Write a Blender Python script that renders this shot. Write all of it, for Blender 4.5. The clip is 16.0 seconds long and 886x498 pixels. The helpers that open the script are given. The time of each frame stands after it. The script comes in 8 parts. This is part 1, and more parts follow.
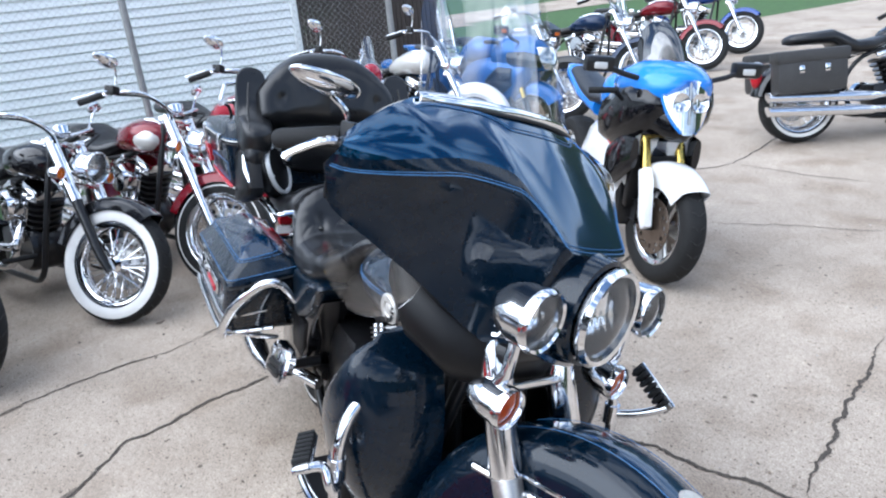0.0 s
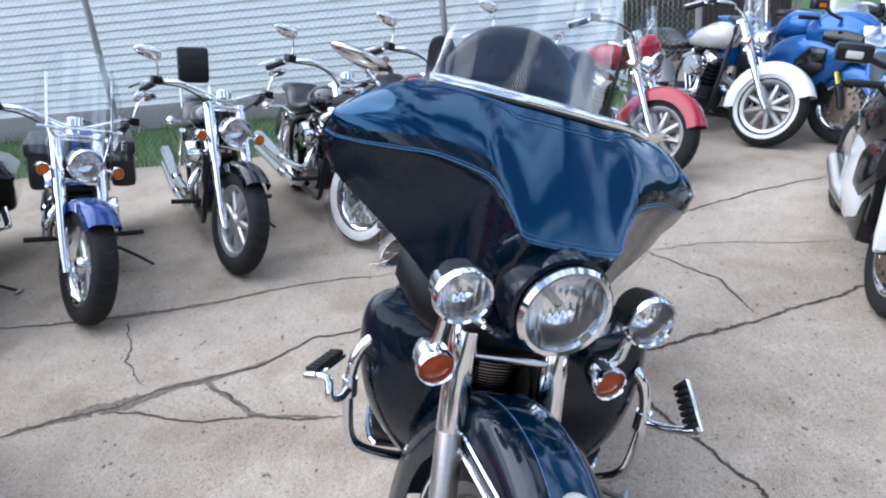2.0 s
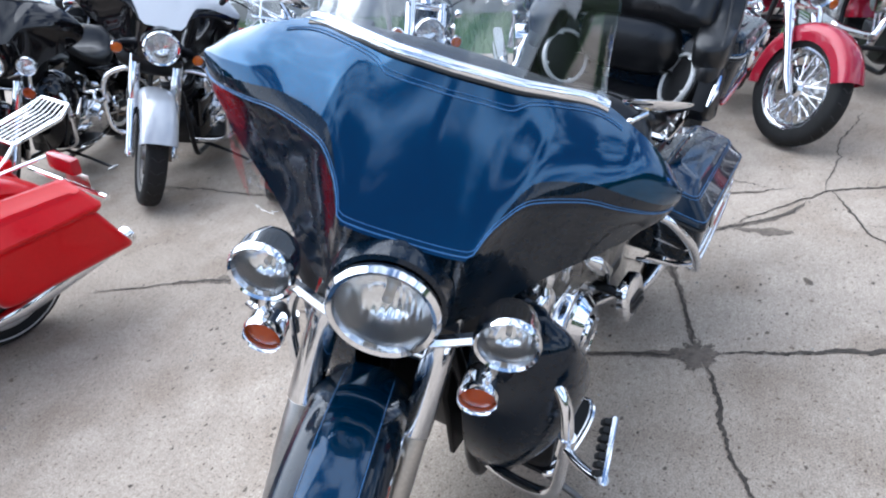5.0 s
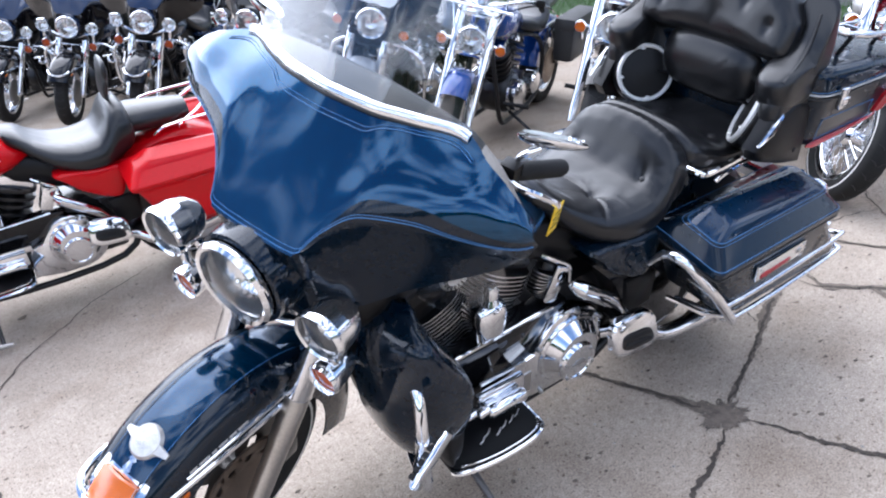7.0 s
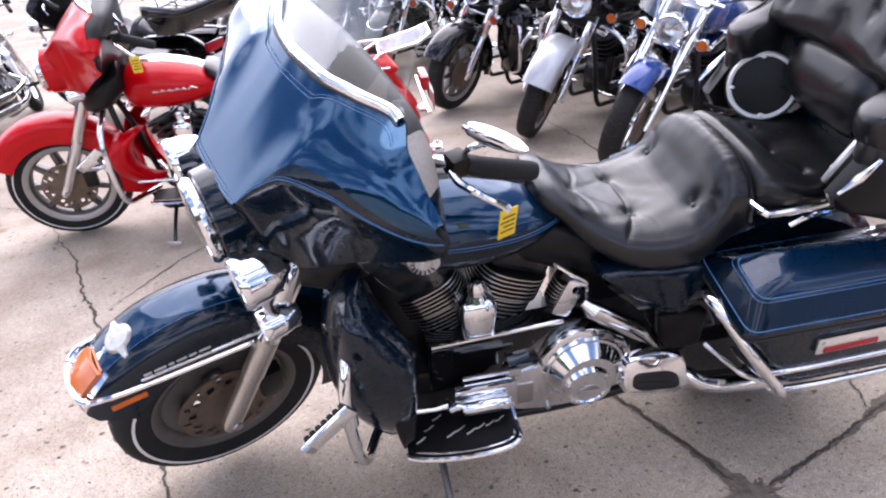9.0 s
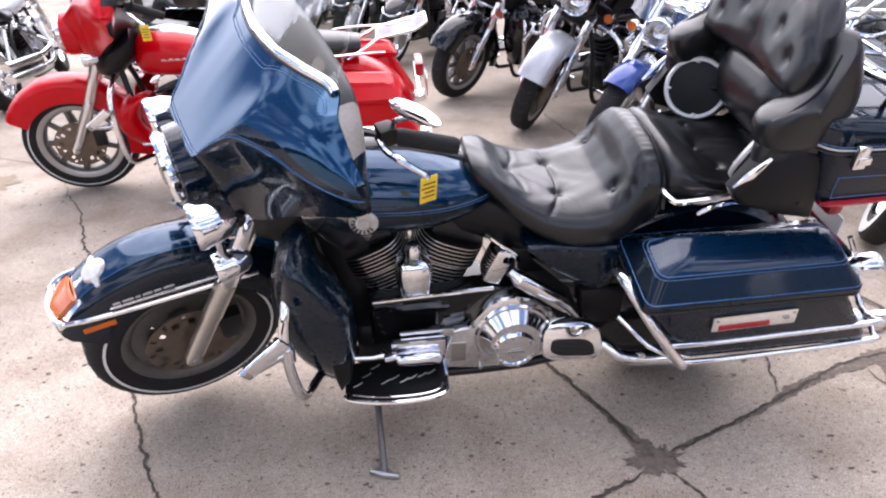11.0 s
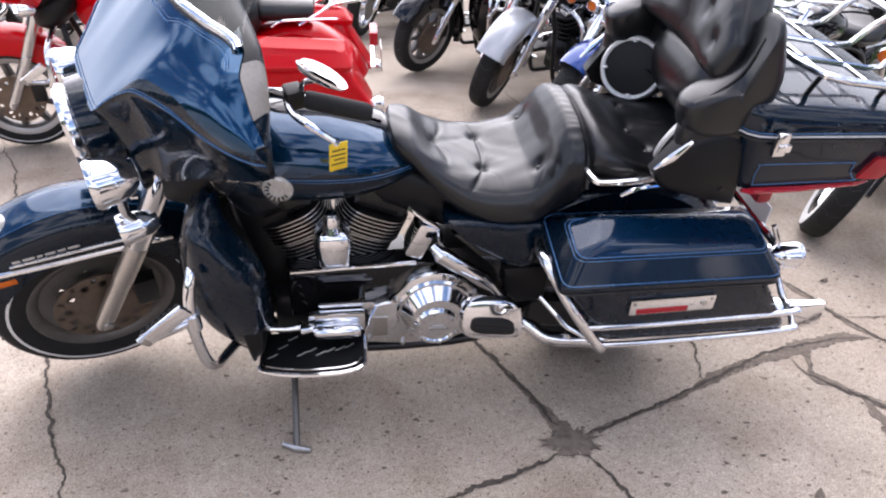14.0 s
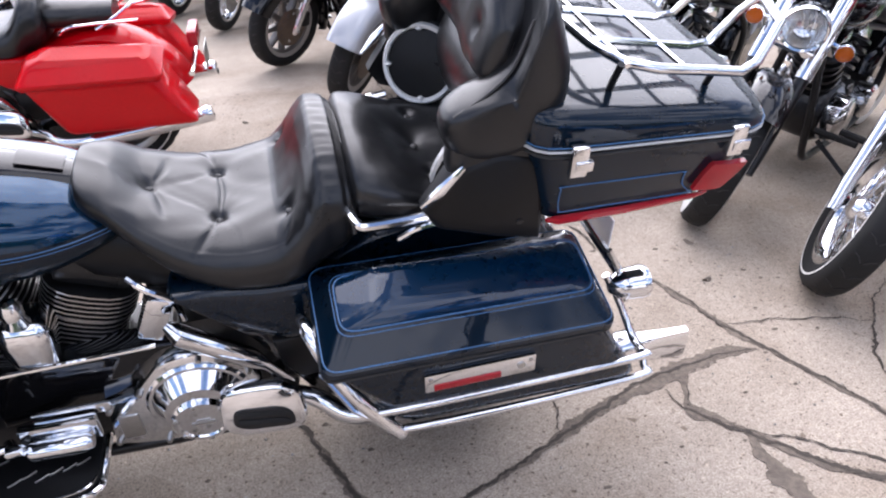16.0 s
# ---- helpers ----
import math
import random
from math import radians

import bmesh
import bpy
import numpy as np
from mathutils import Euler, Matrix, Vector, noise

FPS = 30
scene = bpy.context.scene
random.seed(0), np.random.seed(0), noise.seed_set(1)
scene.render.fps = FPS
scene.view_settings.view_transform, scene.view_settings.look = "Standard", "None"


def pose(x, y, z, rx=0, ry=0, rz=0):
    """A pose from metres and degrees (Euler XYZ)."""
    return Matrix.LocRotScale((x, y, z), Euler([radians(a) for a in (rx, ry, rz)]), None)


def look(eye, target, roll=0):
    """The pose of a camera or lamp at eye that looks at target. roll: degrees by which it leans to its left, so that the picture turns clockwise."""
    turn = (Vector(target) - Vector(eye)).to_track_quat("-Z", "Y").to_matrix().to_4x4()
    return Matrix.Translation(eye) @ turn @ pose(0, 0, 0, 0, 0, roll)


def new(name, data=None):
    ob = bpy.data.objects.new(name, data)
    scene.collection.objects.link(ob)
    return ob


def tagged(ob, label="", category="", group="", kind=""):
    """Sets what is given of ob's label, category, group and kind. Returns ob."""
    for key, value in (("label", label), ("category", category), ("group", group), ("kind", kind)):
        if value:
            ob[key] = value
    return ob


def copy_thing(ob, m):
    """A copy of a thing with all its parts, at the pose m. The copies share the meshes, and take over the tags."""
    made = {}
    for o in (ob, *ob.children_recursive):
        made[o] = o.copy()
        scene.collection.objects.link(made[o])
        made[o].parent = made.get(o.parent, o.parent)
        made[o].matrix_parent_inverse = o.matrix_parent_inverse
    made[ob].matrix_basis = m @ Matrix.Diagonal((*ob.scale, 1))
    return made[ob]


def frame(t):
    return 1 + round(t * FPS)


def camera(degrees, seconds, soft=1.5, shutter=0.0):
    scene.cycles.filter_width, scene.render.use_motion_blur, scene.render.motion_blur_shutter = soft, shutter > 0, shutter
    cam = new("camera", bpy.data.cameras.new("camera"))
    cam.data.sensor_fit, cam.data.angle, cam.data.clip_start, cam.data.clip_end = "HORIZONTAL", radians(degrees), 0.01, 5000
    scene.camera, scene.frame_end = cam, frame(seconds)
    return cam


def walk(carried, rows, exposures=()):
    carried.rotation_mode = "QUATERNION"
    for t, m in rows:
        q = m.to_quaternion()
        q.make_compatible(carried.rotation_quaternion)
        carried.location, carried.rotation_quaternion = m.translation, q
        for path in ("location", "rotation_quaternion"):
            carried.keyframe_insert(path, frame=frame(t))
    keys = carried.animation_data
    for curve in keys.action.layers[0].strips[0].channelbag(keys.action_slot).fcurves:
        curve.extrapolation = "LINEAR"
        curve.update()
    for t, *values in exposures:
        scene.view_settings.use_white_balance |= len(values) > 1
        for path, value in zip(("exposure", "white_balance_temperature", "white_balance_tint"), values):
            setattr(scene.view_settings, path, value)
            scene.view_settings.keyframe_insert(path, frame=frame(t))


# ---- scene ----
cam = camera(64.4, 16.0, soft=2.15)
PATH = [
    (0, (1.754, -0.747, 1.649), (0.085, 0.076, 0.916), -5.9),
    (0.5, (1.977, -0.568, 1.619), (0.189, 0.034, 0.956), -8.9),
    (1, (2.039, -0.393, 1.618), (0.169, -0.135, 0.959), -9.2),
    (1.5, (1.986, -0.258, 1.643), (0.174, -0.151, 0.803), -7.3),
    (2, (2.061, -0.072, 1.644), (0.205, -0.161, 0.904), -5.7),
    (2.5, (2.109, 0.16, 1.637), (0.257, -0.135, 0.943), -4.1),
    (3, (1.993, 0.285, 1.631), (0.21, -0.169, 0.846), -3.6),
    (3.5, (1.956, 0.502, 1.635), (0.227, -0.063, 0.802), -5.9),
    (4, (1.901, 0.71, 1.632), (0.275, -0.13, 0.825), -7.2),
    (4.5, (1.731, 0.75, 1.626), (0.193, -0.2, 0.77), -9.0),
    (4.7, (1.676, 0.755, 1.622), (0.144, -0.158, 0.716), -8.4),
    (6.8, (1.148, 1.376, 1.635), (0.131, -0.091, 0.732), -8.1),
    (7, (1.097, 1.483, 1.631), (0.128, -0.028, 0.749), -8.2),
    (7.5, (0.983, 1.657, 1.627), (0.243, -0.017, 0.822), -7.3),
    (8, (0.831, 1.623, 1.613), (0.319, -0.127, 0.79), -8.7),
    (8.5, (0.651, 1.66, 1.599), (0.227, -0.112, 0.775), -8.8),
    (9, (0.462, 1.721, 1.559), (0.156, -0.057, 0.696), -5.7),
    (9.5, (0.429, 1.819, 1.564), (0.169, 0.034, 0.7), -1.3),
    (9.7, (0.446, 1.883, 1.587), (0.115, 0.108, 0.728), 0.8),
    (11.8, (0.208, 1.99, 1.564), (0.002, 0.231, 0.635), -3.6),
    (12, (0.209, 1.985, 1.563), (0.006, 0.234, 0.618), -3.5),
    (12.5, (0.311, 1.971, 1.593), (0.294, 0.177, 0.708), -2.2),
    (13, (0.317, 1.974, 1.583), (0.43, 0.18, 0.707), -2.3),
    (13.5, (0.257, 1.976, 1.569), (0.246, 0.193, 0.663), -1.5),
    (14, (0.129, 1.973, 1.537), (-0.193, 0.236, 0.6), 1.2),
    (14.5, (0.087, 1.889, 1.548), (-0.327, 0.172, 0.609), -1.8),
    (15, (-0.04, 1.805, 1.54), (-0.546, 0.122, 0.584), -2.5),
    (15.5, (-0.308, 1.718, 1.495), (-0.783, 0.001, 0.586), -0.7),
    (16, (-0.427, 1.567, 1.47), (-0.89, -0.109, 0.482), -2.3),
]
EXPOSURES = [(0, 0.38, 5430, 9), (1.0, 0.38, 5430, 10), (1.5, 0.23, 5420, 10), (3.5, 0.32, 5390, 9), (4.5, 0.40, 5390, 9), (7, 0.69, 5530, 14), (7.5, 0.74, 5620, 15), (8, 0.70, 5730, 18), (9, 0.66, 5940, 22), (12, 0.68, 6090, 20), (13.5, 0.63, 6100, 19), (14.5, 0.59, 6020, 19), (15.5, 0.55, 5950, 20), (16, 0.60, 5910, 19)]
walk(cam, [(t, look(eye, target, roll)) for t, eye, target, roll in PATH], EXPOSURES)

# ---- world and sun ----
SUN_EL, SUN_AZ = 57.0, -94.0      # degrees; azimuth counter-clockwise from +x
world = bpy.data.worlds.new("sky")
scene.world = world
world.use_nodes = True
wn, wl = world.node_tree.nodes, world.node_tree.links
wn.clear()
w_out, w_bg = wn.new("ShaderNodeOutputWorld"), wn.new("ShaderNodeBackground")
w_sky = wn.new("ShaderNodeTexSky")
w_sky.sky_type, w_sky.sun_disc = "NISHITA", False
w_sky.sun_elevation, w_sky.sun_rotation = radians(SUN_EL), radians(90 - SUN_AZ)
w_sky.air_density, w_sky.dust_density = 1.0, 1.2
w_co, w_map = wn.new("ShaderNodeTexCoord"), wn.new("ShaderNodeMapping")
w_map.inputs["Scale"].default_value = (1.0, 1.0, 2.2)
w_map.inputs["Rotation"].default_value = (0, 0, radians(200))
w_noise, w_ramp, w_mix = wn.new("ShaderNodeTexNoise"), wn.new("ShaderNodeValToRGB"), wn.new("ShaderNodeMix")
w_noise.inputs["Scale"].default_value, w_noise.inputs["Detail"].default_value = 2.9, 8.0
w_ramp.color_ramp.elements[0].position, w_ramp.color_ramp.elements[1].position = 0.465, 0.57
w_mix.data_type = "RGBA"

wl.new(w_co.outputs["Generated"], w_map.inputs["Vector"])
wl.new(w_map.outputs["Vector"], w_noise.inputs["Vector"])
wl.new(w_noise.outputs["Fac"], w_ramp.inputs["Fac"])
w_sep, w_haze, w_max = wn.new("ShaderNodeSeparateXYZ"), wn.new("ShaderNodeMapRange"), wn.new("ShaderNodeMath")
w_haze.inputs["From Min"].default_value, w_haze.inputs["From Max"].default_value = 0.24, 0.05   # white haze towards the horizon
w_max.operation = "MAXIMUM"
wl.new(w_co.outputs["Generated"], w_sep.inputs["Vector"])
w_dot, w_pos, w_low = wn.new("ShaderNodeVectorMath"), wn.new("ShaderNodeMath"), wn.new("ShaderNodeMath")   # the veil of thin cloud stands higher on the sun's side
w_dot.operation = "DOT_PRODUCT"
w_dot.inputs[1].default_value = (0.92 * math.cos(radians(SUN_AZ)), 0.92 * math.sin(radians(SUN_AZ)), 0)
w_pos.operation, w_pos.inputs[1].default_value = "MAXIMUM", 0.0
w_low.operation = "SUBTRACT"
wl.new(w_co.outputs["Generated"], w_dot.inputs[0])
wl.new(w_dot.outputs["Value"], w_pos.inputs[0])
wl.new(w_sep.outputs["Z"], w_low.inputs[0])
wl.new(w_pos.outputs["Value"], w_low.inputs[1])
wl.new(w_low.outputs["Value"], w_haze.inputs["Value"])
w_glow, w_white = wn.new("ShaderNodeMapRange"), wn.new("ShaderNodeVectorMath")
w_glow.inputs["From Max"].default_value, w_glow.inputs["To Min"].default_value, w_glow.inputs["To Max"].default_value = 0.7, 10.0, 14.0
w_white.operation = "SCALE"
w_white.inputs[0].default_value = (1.0, 1.01, 1.03)
wl.new(w_pos.outputs["Value"], w_glow.inputs["Value"])
wl.new(w_glow.outputs["Result"], w_white.inputs["Scale"])
wl.new(w_white.outputs["Vector"], w_mix.inputs["B"])
wl.new(w_haze.outputs["Result"], w_max.inputs[0])
wl.new(w_ramp.outputs["Color"], w_max.inputs[1])
wl.new(w_max.outputs["Value"], w_mix.inputs["Factor"])
wl.new(w_sky.outputs["Color"], w_mix.inputs["A"])
wl.new(w_mix.outputs["Result"], w_bg.inputs["Color"])
w_bg.inputs["Strength"].default_value = 0.14
wl.new(w_bg.outputs["Background"], w_out.inputs["Surface"])
sun = new("sun", bpy.data.lights.new("sun", "SUN"))
sun.data.energy, sun.data.angle, sun.data.color = 3.0, radians(76), (1.0, 0.94, 0.85)
a_, e_ = radians(SUN_AZ), radians(SUN_EL)
sun.matrix_world = look((12 * math.cos(a_) * math.cos(e_), 12 * math.sin(a_) * math.cos(e_), 12 * math.sin(e_)), (0, 0, 0))

# ---- materials ----
def mat(name, color, rough=0.5, metal=0.0, coat=0.0, vary=0.12, scale=8.0, bump=0.0, bump_scale=200.0, fleck=0.0, rvary=0.1):
    """A painted, metal or plastic surface with large and small variation."""
    m = bpy.data.materials.new(name)
    m.use_nodes = True
    n, l = m.node_tree.nodes, m.node_tree.links
    p = n["Principled BSDF"]
    p.inputs["Metallic"].default_value, p.inputs["Coat Weight"].default_value = metal, coat
    p.inputs["Coat Roughness"].default_value, p.inputs["Coat IOR"].default_value = 0.03, 1.47
    if coat > 0.32:
        p.inputs["Specular IOR Level"].default_value = 0.08
    co = n.new("ShaderNodeTexCoord")
    big, small = n.new("ShaderNodeTexNoise"), n.new("ShaderNodeTexNoise")
    big.inputs["Scale"].default_value, big.inputs["Detail"].default_value = scale, 5.0
    small.inputs["Scale"].default_value, small.inputs["Detail"].default_value = scale * 14, 3.0
    add = n.new("ShaderNodeMath")
    add.operation = "ADD"
    half = n.new("ShaderNodeMath")
    half.operation, half.inputs[1].default_value = "MULTIPLY", 0.5
    l.new(co.outputs["Object"], big.inputs["Vector"]), l.new(co.outputs["Object"], small.inputs["Vector"])
    l.new(big.outputs["Fac"], add.inputs[0]), l.new(small.outputs["Fac"], add.inputs[1]), l.new(add.outputs[0], half.inputs[0])
    ramp = n.new("ShaderNodeValToRGB")
    ramp.color_ramp.elements[0].position, ramp.color_ramp.elements[1].position = 0.3, 0.7
    ramp.color_ramp.elements[0].color = (*[c * (1 - vary) for c in color], 1)
    ramp.color_ramp.elements[1].color = (*[min(1, c * (1 + vary)) for c in color], 1)
    l.new(half.outputs[0], ramp.inputs["Fac"]), l.new(ramp.outputs["Color"], p.inputs["Base Color"])
    rr = n.new("ShaderNodeMapRange")
    rr.inputs["To Min"].default_value, rr.inputs["To Max"].default_value = max(0.02, rough - rvary), min(1, rough + rvary)
    l.new(half.outputs[0], rr.inputs["Value"]), l.new(rr.outputs["Result"], p.inputs["Roughness"])
    if bump:
        b, bn = n.new("ShaderNodeBump"), n.new("ShaderNodeTexNoise")
        bn.inputs["Scale"].default_value, bn.inputs["Detail"].default_value = bump_scale, 4.0
        b.inputs["Strength"].default_value, b.inputs["Distance"].default_value = bump, 0.002
        l.new(co.outputs["Object"], bn.inputs["Vector"]), l.new(bn.outputs["Fac"], b.inputs["Height"])
        l.new(b.outputs["Normal"], p.inputs["Normal"])
    return m


def glass(name, tint, gloss=1.0, rough=0.02, most=1.0, ior=1.5):
    """A thin clear sheet: see-through, with the mirror gloss of its surface."""
    m = bpy.data.materials.new(name)
    m.use_nodes = True
    n, l = m.node_tree.nodes, m.node_tree.links
    n.clear()
    out, mix, tr, gl, fr_ = (n.new("ShaderNode" + k) for k in ("OutputMaterial", "MixShader", "BsdfTransparent", "BsdfGlossy", "Fresnel"))
    tr.inputs["Color"].default_value = (*tint, 1)
    gl.inputs["Roughness"].default_value, gl.inputs["Color"].default_value = rough, (gloss, gloss, gloss, 1)
    fr_.inputs["IOR"].default_value = ior
    cap = n.new("ShaderNodeMath")
    cap.operation, cap.inputs[1].default_value = "MINIMUM", most
    l.new(fr_.outputs["Fac"], cap.inputs[0]), l.new(cap.outputs[0], mix.inputs["Fac"]), l.new(tr.outputs[0], mix.inputs[1]), l.new(gl.outputs[0], mix.inputs[2])
    l.new(mix.outputs[0], out.inputs["Surface"])
    return m


def lens(name, color):
    """Coloured signal plastic with a moulded pattern."""
    m = mat(name, color, 0.18, 0, 0.6, 0.15, 30, 0.25, 320)
    m.node_tree.nodes["Principled BSDF"].inputs["Transmission Weight"].default_value = 0.15
    return m


CHROME = mat("chrome", (0.82, 0.83, 0.85), 0.08, 1.0, vary=0.06, scale=5, rvary=0.05)
STEEL = mat("brushed_steel", (0.50, 0.49, 0.47), 0.34, 1.0, vary=0.12, scale=10)
FORKGREY = mat("fork_aluminium", (0.50, 0.48, 0.45), 0.33, 0.95, vary=0.16, scale=9)
RIMGREY = mat("cast_wheel_grey", (0.15, 0.14, 0.13), 0.42, 0.6, vary=0.2, scale=12)
BLACKMETAL = mat("black_engine_enamel", (0.009, 0.009, 0.010), 0.30, 0.0, 0.3, 0.3, 9)
FINEDGE = mat("polished_fin_edge", (0.55, 0.54, 0.52), 0.3, 1.0)
PLASTIC = mat("black_plastic", (0.005, 0.005, 0.0055), 0.40, 0, 0, 0.3, 12, 0.08, 500)
DASH = mat("dash_grey_plastic", (0.23, 0.21, 0.185), 0.48, 0, 0, 0.2, 10, 0.1, 500)
RUBBER = mat("tyre_rubber", (0.016, 0.016, 0.016), 0.75, 0, 0, 0.35, 18, 0.25, 120)
for m_ in (PLASTIC, BLACKMETAL, RUBBER):
    m_.node_tree.nodes["Principled BSDF"].inputs["Specular IOR Level"].default_value = 0.25
WHITEWALL = mat("whitewall_rubber", (0.72, 0.71, 0.68), 0.6, 0, 0, 0.1, 14)
LEATHER = mat("black_leather", (0.0072, 0.0075, 0.0085), 0.29, 0, 0.0, 0.3, 10, 0.045, 160, rvary=0.05)
LEATHER.node_tree.nodes["Principled BSDF"].inputs["Specular IOR Level"].default_value = 0.50



def creases(m, scale, depth):
    """Soft creases of stretched hide under the fine grain."""
    n, l = m.node_tree.nodes, m.node_tree.links
    p = n["Principled BSDF"]
    fine = p.inputs["Normal"].links[0].from_node
    co, tex, b = n.new("ShaderNodeTexCoord"), n.new("ShaderNodeTexNoise"), n.new("ShaderNodeBump")
    tex.noise_type = "RIDGED_MULTIFRACTAL"
    tex.inputs["Scale"].default_value, tex.inputs["Detail"].default_value, tex.inputs["Distortion"].default_value = scale, 1.5, 1.2
    b.inputs["Strength"].default_value, b.inputs["Distance"].default_value = 0.5, depth
    l.new(co.outputs["Object"], tex.inputs["Vector"]), l.new(tex.outputs["Fac"], b.inputs["Height"])
    l.new(b.outputs["Normal"], fine.inputs["Normal"])


creases(LEATHER, 9.0, 0.0032)
ALLOY = mat("silver_cast_alloy", (0.46, 0.45, 0.44), 0.36, 0.8, vary=0.12, scale=12)
LEATHER_DULL = mat("worn_black_leather", (0.035, 0.034, 0.033), 0.55, 0, 0, 0.3, 10, 0.4, 200)
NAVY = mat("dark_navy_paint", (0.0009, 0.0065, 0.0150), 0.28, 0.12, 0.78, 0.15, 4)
MIDNIGHT = mat("midnight_blue_paint", (0.0008, 0.015, 0.042), 0.28, 0.2, 1.0, 0.15, 4)
COBALT = mat("metallic_cobalt_paint", (0.0008, 0.043, 0.105), 0.12, 0.80, 0.9, 0.12, 4, rvary=0.03)
COBALT.node_tree.nodes["Principled BSDF"].inputs["Coat Roughness"].default_value = 0.045
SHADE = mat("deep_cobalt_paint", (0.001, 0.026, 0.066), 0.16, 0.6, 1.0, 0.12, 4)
STRIPE = mat("light_blue_pinstripe", (0.065, 0.16, 0.33), 0.35, 0, 0.4, 0.05)
RED = mat("bright_red_paint", (0.52, 0.0008, 0.004), 0.30, 0.0, 0.45, 0.06, 5)
DARKRED = mat("wine_red_paint", (0.145, 0.003, 0.009), 0.2, 0.25, 0.9, 0.1, 5)
CRIMSON = mat("crimson_paint", (0.32, 0.012, 0.03), 0.22, 0.1, 1.0, 0.1, 5)
SILVER = mat("silver_paint", (0.47, 0.48, 0.50), 0.28, 0.3, 1.0, 0.02, 3, rvary=0.01)
GREYPAINT = mat("pearl_grey_paint", (0.60, 0.61, 0.63), 0.30, 0.0, 1.0, 0.02, 3, rvary=0.01)
CHARCOAL = mat("charcoal_paint", (0.075, 0.075, 0.08), 0.25, 0.2, 1.0, 0.03, 4)
WHITE = mat("white_paint", (0.78, 0.78, 0.78), 0.2, 0, 1.0, 0.05, 5)
BLACKPAINT = mat("gloss_black_paint", (0.005, 0.005, 0.006), 0.12, 0, 0.95, 0.2, 5)
SPORTBLUE = mat("sky_blue_paint", (0.035, 0.22, 0.72), 0.2, 0.1, 1.0, 0.08, 5)
ROYAL = mat("royal_blue_paint", (0.008, 0.04, 0.20), 0.2, 0.2, 1.0, 0.1, 5)
DEEPBLUE = mat("deep_blue_paint", (0.006, 0.019, 0.055), 0.2, 0.2, 0.75, 0.1, 5)
TOURBLUE = mat("touring_blue_paint", (0.012, 0.10, 0.34), 0.2, 0.3, 1.0, 0.1, 5)
CREAM = mat("cream_silver_paint", (0.60, 0.58, 0.54), 0.24, 0.2, 1.0, 0.08, 5)
PALE = mat("pale_metal_ring", (0.62, 0.62, 0.60), 0.4, 0.3, vary=0.08)
TURN = lens("orange_lens", (0.42, 0.062, 0.010))
AMBER = lens("amber_lens", (0.72, 0.155, 0.010))
REDLENS = lens("red_lens", (0.42, 0.012, 0.022))
REFLECTOR = mat("lamp_reflector", (0.93, 0.93, 0.92), 0.15, 0.95, vary=0.08, scale=40, bump=0.35, bump_scale=60)


def flutes(m, scale):
    """Upright flutes moulded into a lamp, over the hammered bowl."""
    n, l = m.node_tree.nodes, m.node_tree.links
    fine = n["Principled BSDF"].inputs["Normal"].links[0].from_node
    co, wave, b = n.new("ShaderNodeTexCoord"), n.new("ShaderNodeTexWave"), n.new("ShaderNodeBump")
    wave.bands_direction = "Y"
    wave.inputs["Scale"].default_value, wave.inputs["Distortion"].default_value = scale, 0.6
    b.inputs["Strength"].default_value, b.inputs["Distance"].default_value = 0.26, 0.003
    l.new(co.outputs["Object"], wave.inputs["Vector"]), l.new(wave.outputs["Fac"], b.inputs["Height"])
    l.new(b.outputs["Normal"], fine.inputs["Normal"])


flutes(REFLECTOR, 22.0)
PEBBLE = mat("stone_chip", (0.42, 0.39, 0.35), 0.9, vary=0.5, scale=3)
YELLOW = mat("yellow_tag", (0.85, 0.58, 0.02), 0.5, vary=0.08)
INK = mat("black_ink", (0.02, 0.02, 0.02), 0.6)
GOLD = mat("gold_fork_tube", (0.55, 0.40, 0.10), 0.25, 1.0)
BADGE = mat("pewter_badge", (0.60, 0.58, 0.54), 0.35, 0.45, vary=0.25, scale=60, bump=0.4, bump_scale=120)
ROTOR = mat("worn_brake_rotor", (0.20, 0.155, 0.12), 0.42, 0.8, vary=0.25, scale=20)
MIRROR = mat("mirror_glass", (0.9, 0.9, 0.9), 0.02, 1.0, vary=0.02, rvary=0.0)
CLEAR = glass("clear_windshield", (0.98, 0.986, 0.99), 0.95, 0.03, 0.15, 1.55)
SMOKE = glass("smoked_windshield", (0.13, 0.14, 0.165), 0.6, 0.02, 0.3)
LAMPGLASS = glass("lamp_glass", (0.93, 0.94, 0.95))


